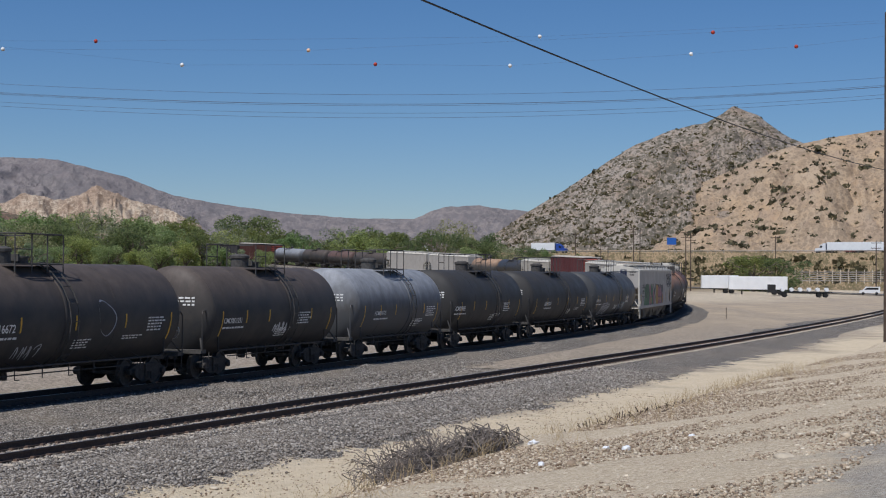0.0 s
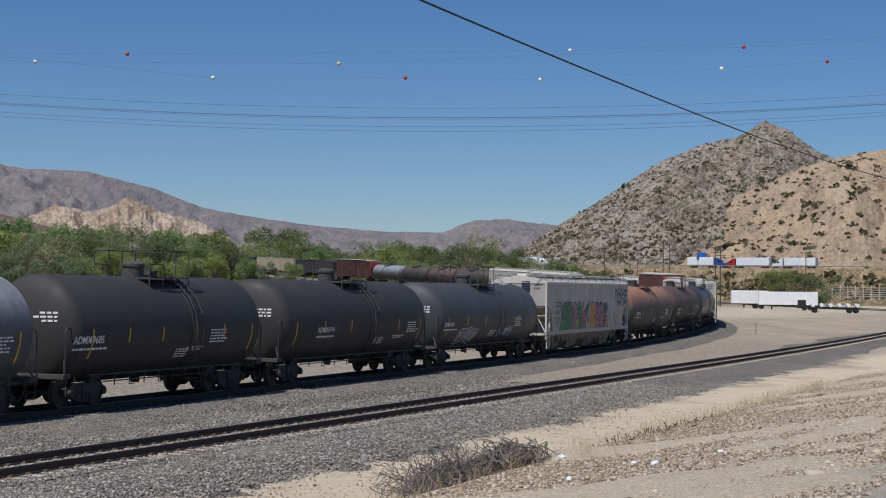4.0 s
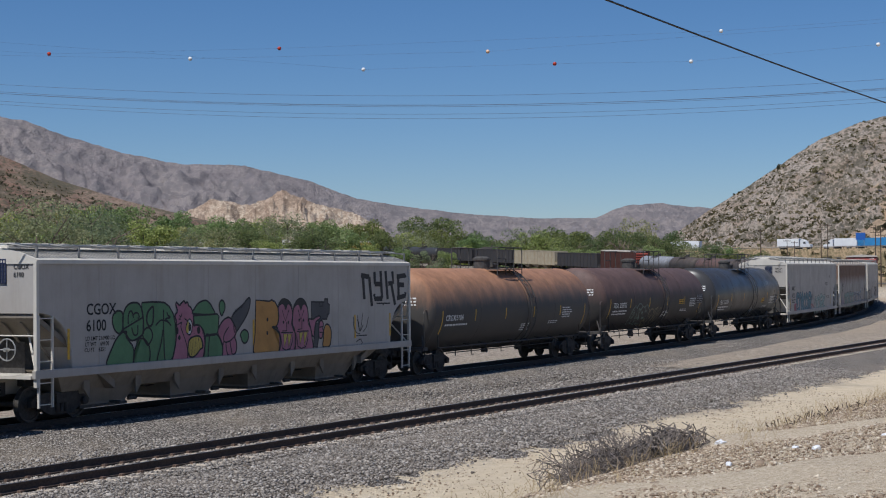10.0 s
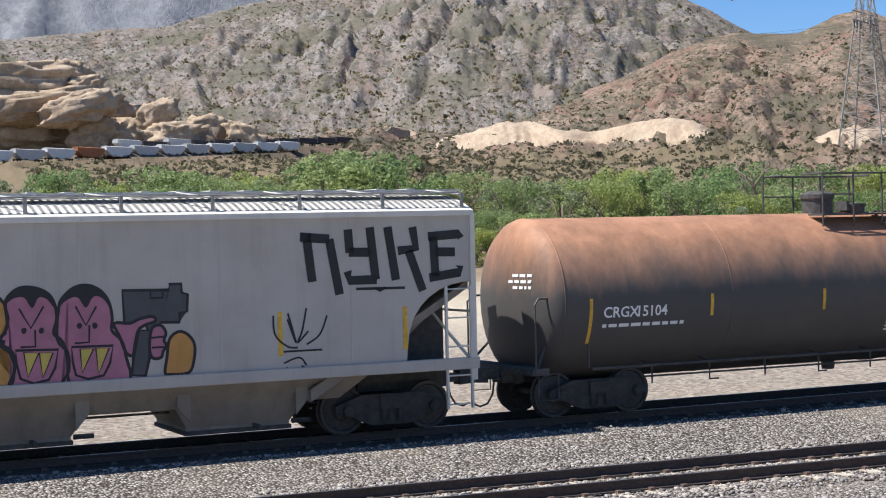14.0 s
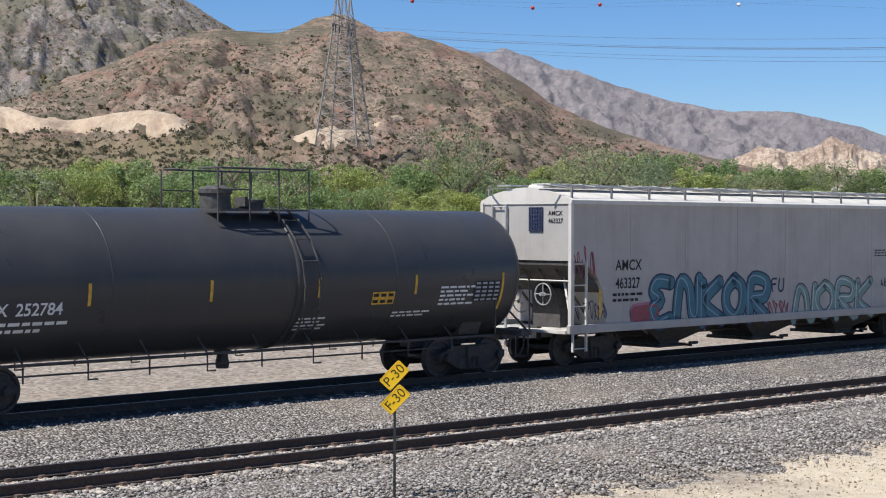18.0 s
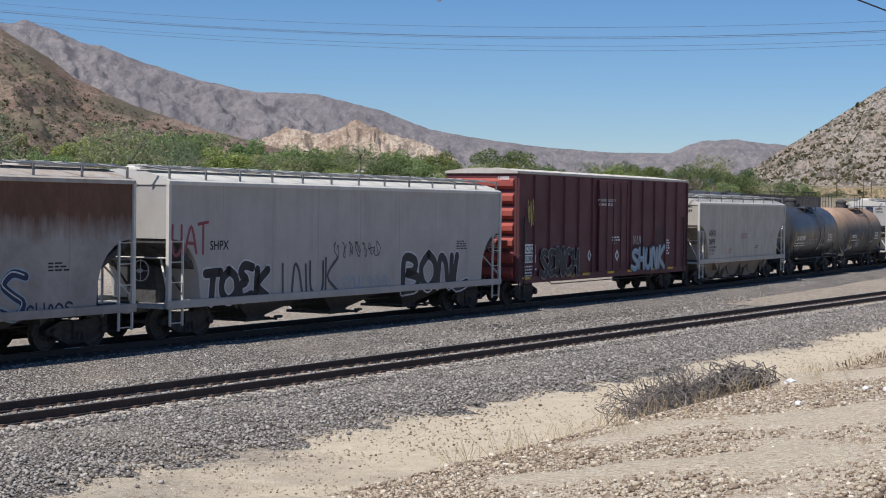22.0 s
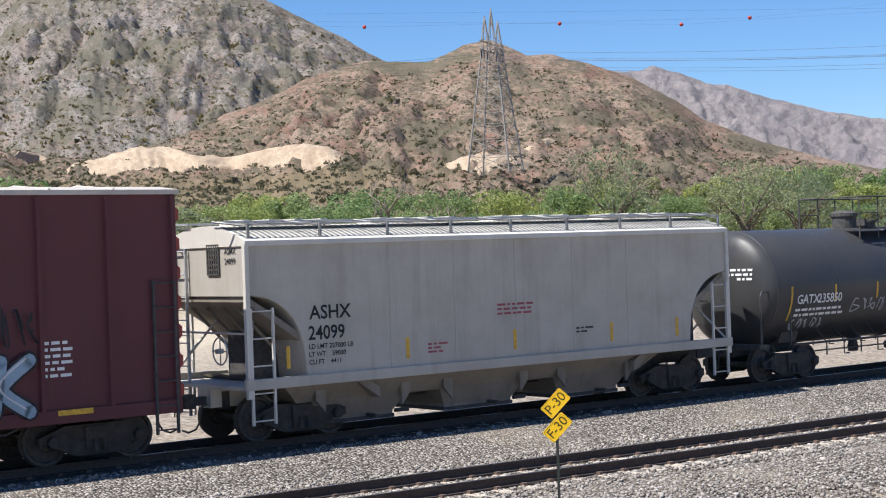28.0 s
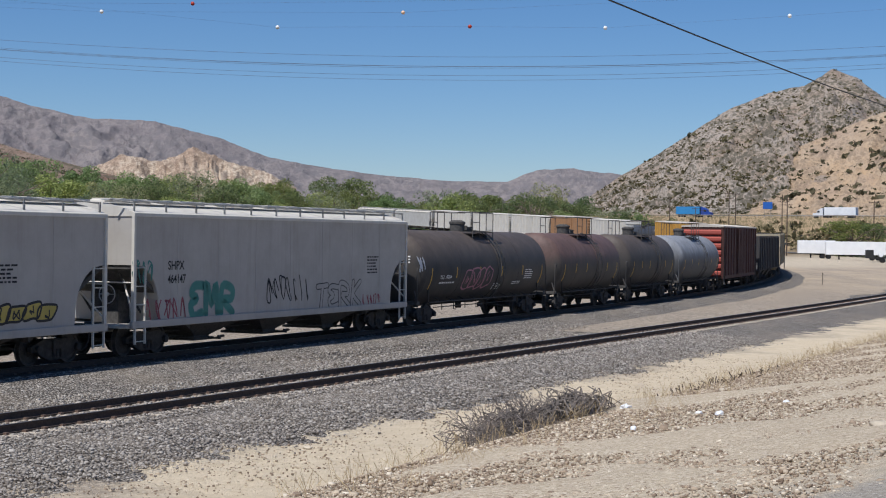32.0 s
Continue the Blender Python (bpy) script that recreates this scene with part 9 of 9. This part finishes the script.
car, d, xe = tank_marks("T2", "TILX", "252784", -5.85, 1.93, 0.34, 2, 5)
car, d, xe = tank_marks("G", "GATX", "235850", -3.6, 2.05, 0.34, 2, 9)
scrawl(car, -3.6, -2.2, 1.35, 1.65, SILVERS, d, 83, 5, 0.04)
scrawl(car, -1.2, 1.1, 1.75, 2.1, SILVERS, d, 84, 6, 0.035)
scrawl(car, 0.9, 2.0, 2.55, 2.95, PINKS, d, 85, 5, 0.03)
car, d, xe = tank_marks("CR", "CRGX", "6126", -3.6, 2.05, 0.30, 1, 13, True, False)
scrawl(car, -3.9, -2.5, 1.25, 1.6, WHITES, d, 86, 3, 0.08)
scrawl(car, -2.2, -0.9, 1.4, 1.8, SILVERS, d, 87, 5, 0.04)
scrawl(car, 0.6, 1.9, 1.9, 2.2, INK, d, 88, 4, 0.05)
car, d, xe = tank_marks("R", "CRGX", "15104", -5.4, 2.0, 0.30, 1, 17)
car, d, xe = tank_marks("A", "ADMX", "16672", -3.0, 2.0, 0.34, 1, 21)
blot(car, "paint_fill", [(3.2, 2.9), (3.9, 2.6), (4.1, 2.2), (3.75, 1.75), (3.3, 1.9), (3.1, 2.4)], SILVERS, d, line=0)
scrawl(car, -1.0, 0.3, 1.2, 1.6, SILVERS, d, 90, 4, 0.04)
car, d, xe = tank_marks("B", "CMDX", "201251", -2.6, 1.95, 0.26, 1, 25)
scrawl(car, 1.6, 2.9, 1.5, 1.85, WHITES, d, 91, 4, 0.07)
car, d, xe = tank_marks("C", "ADMX", "16773", -3.0, 1.95, 0.26, 1, 29)
car, d, xe = tank_marks("D", "ADMX", "19685", -4.2, 1.95, 0.32, 1, 33)
car, d, xe = tank_marks("E", "ADMX", "19714", -4.0, 1.95, 0.30, 1, 37)
car, d, xe = tank_marks("F", "ADMX", "16690", -5.0, 1.95, 0.26, 1, 41)
bubble_tag(car, -2.6, -0.2, 1.15, 1.75, 3, SILVERS, GREYS, d, 92, SILVERS)
scrawl(car, 3.2, 5.6, 1.3, 1.8, PALEBLUE, d, 93, 6, 0.07)
car, d, xe = tank_marks("t1", "TILX", "190764", -4.6, 1.95, 0.22, 1, 45)
bubble_tag(car, -1.9, 1.3, 1.4, 2.4, 4, DARKTANK, PINKS, d, 94)
scrawl(car, -7.0, -6.2, 2.3, 2.9, WHITES, d, 95, 3, 0.09)


def settle_marks():
    """Moves the painted marks to their place along each car's side; those on the ends stay."""
    nudge = {"A": -0.35, "B": -1.95, "C": -0.35, "D": -1.8, "E": -0.35, "F": -2.2, "CG": 0.0, "R": -1.51, "T1": -0.79, "T2": -0.97, "A4": -0.61, "A1": -0.77, "SH": -1.16, "CI": -0.73, "AS": -0.37, "G": -0.72, "CR": -0.5, "A9": -1.18, "S4": -0.93, "t1": -1.19}
    by_car = {v[0].name: nudge.get(k, -0.35) for d in (TANKS, HOPPERS, BOXES) for k, v in d.items()}
    for car, mid, half in CARS:
        for ob in car.children:
            if ob.name in BARE or ob.name.startswith("letter_") or ob.name.split(".")[0] == "letter" or ob.type != "MESH" or not len(ob.data.vertices):
                continue
            reach = max((ob.matrix_basis @ v.co).x for v in ob.data.vertices)
            if reach > -half + 1.35:
                ob.matrix_basis = Matrix.Translation((by_car.get(car.name, -0.35), 0, 0)) @ ob.matrix_basis


settle_marks()


def tank_plates(key, notice, table):
    """A yellow notice plate and a pale data table on a tank's side, their writing as bars."""
    car, half, xe, radius, zc = TANKS[key]
    d = round_side(radius, zc)
    for name, (x0, z0, x1, z1), ground, ink, rows, cols in (("notice_plate", notice, YELLOWMARK, BLACKMARK, 2, 3), ("data_table", table, BLACKMARK, SILVERS, 5, 4)):
        bm = bmesh.new()
        skin(bm, [(x0, z0), (x1, z0), (x1, z1), (x0, z1)], lifted(d, 0.006), 6)
        plate = part(name, bm, ground, car)
        bm = bmesh.new()
        for r in range(rows):
            for c in range(cols):
                a, b = x0 + (x1 - x0) * (c + 0.12) / cols, x0 + (x1 - x0) * (c + 0.82) / cols
                u, v = z0 + (z1 - z0) * (r + 0.22) / rows, z0 + (z1 - z0) * (r + 0.72) / rows
                skin(bm, [(a, u), (b, u), (b, v), (a, v)], lifted(d, 0.012), 2)
        part("small_print", bm, ink, plate, "rows of small painted print")


tank_plates("T1", (3.44, 2.12, 4.19, 2.37), (6.55, 2.1, 7.62, 2.59))
tank_plates("T2", (3.1, 1.86, 3.78, 2.15), (6.41, 1.83, 7.28, 2.33))


# ---- what moves ----


def gone(t):
    """Metres that the train has run since 20 s; it was a little slower at the start."""
    return SPEED * (t - 20) + 5.6 * max(0.0, 1 - t / 14) ** 2


def car_pose(mid, half, t):
    s = mid - gone(t)
    k = half - 2.3
    a, b = Vector(main_at(s - k)[:3]), Vector(main_at(s + k)[:3])
    c, d = (a + b) / 2, b - a
    return Matrix.Translation(c) @ Matrix.Rotation(math.atan2(d.y, d.x), 4, "Z") @ Matrix.Rotation(-math.asin(d.z / d.length), 4, "Y")


def motions():
    for car, mid, half in CARS:
        walk(car, [(t, car_pose(mid, half, t)) for t in range(33)])
    for thing, az, rate, lane in TRAFFIC:
        rows = []
        for t in range(0, 33, 2):
            p, q = road_place(az + rate * t, lane), road_place(az + rate * (t + 0.5), lane)
            rows.append((t, Matrix.Translation(p) @ Matrix.Rotation(math.atan2(q.y - p.y, q.x - p.x), 4, "Z")))
        walk(thing, rows)
    for car, sets in WHEELS:
        mid = [m for c, m, _ in CARS if c == car][0]
        if mid > 312:
            continue
        for k, (axle, x) in enumerate(sets):
            walk(axle, [(i / 15, pose(x, 0, 0.457, 0, -math.degrees(gone(i / 15) / 0.457) % 360, 0)) for i in range(481)])


motions()
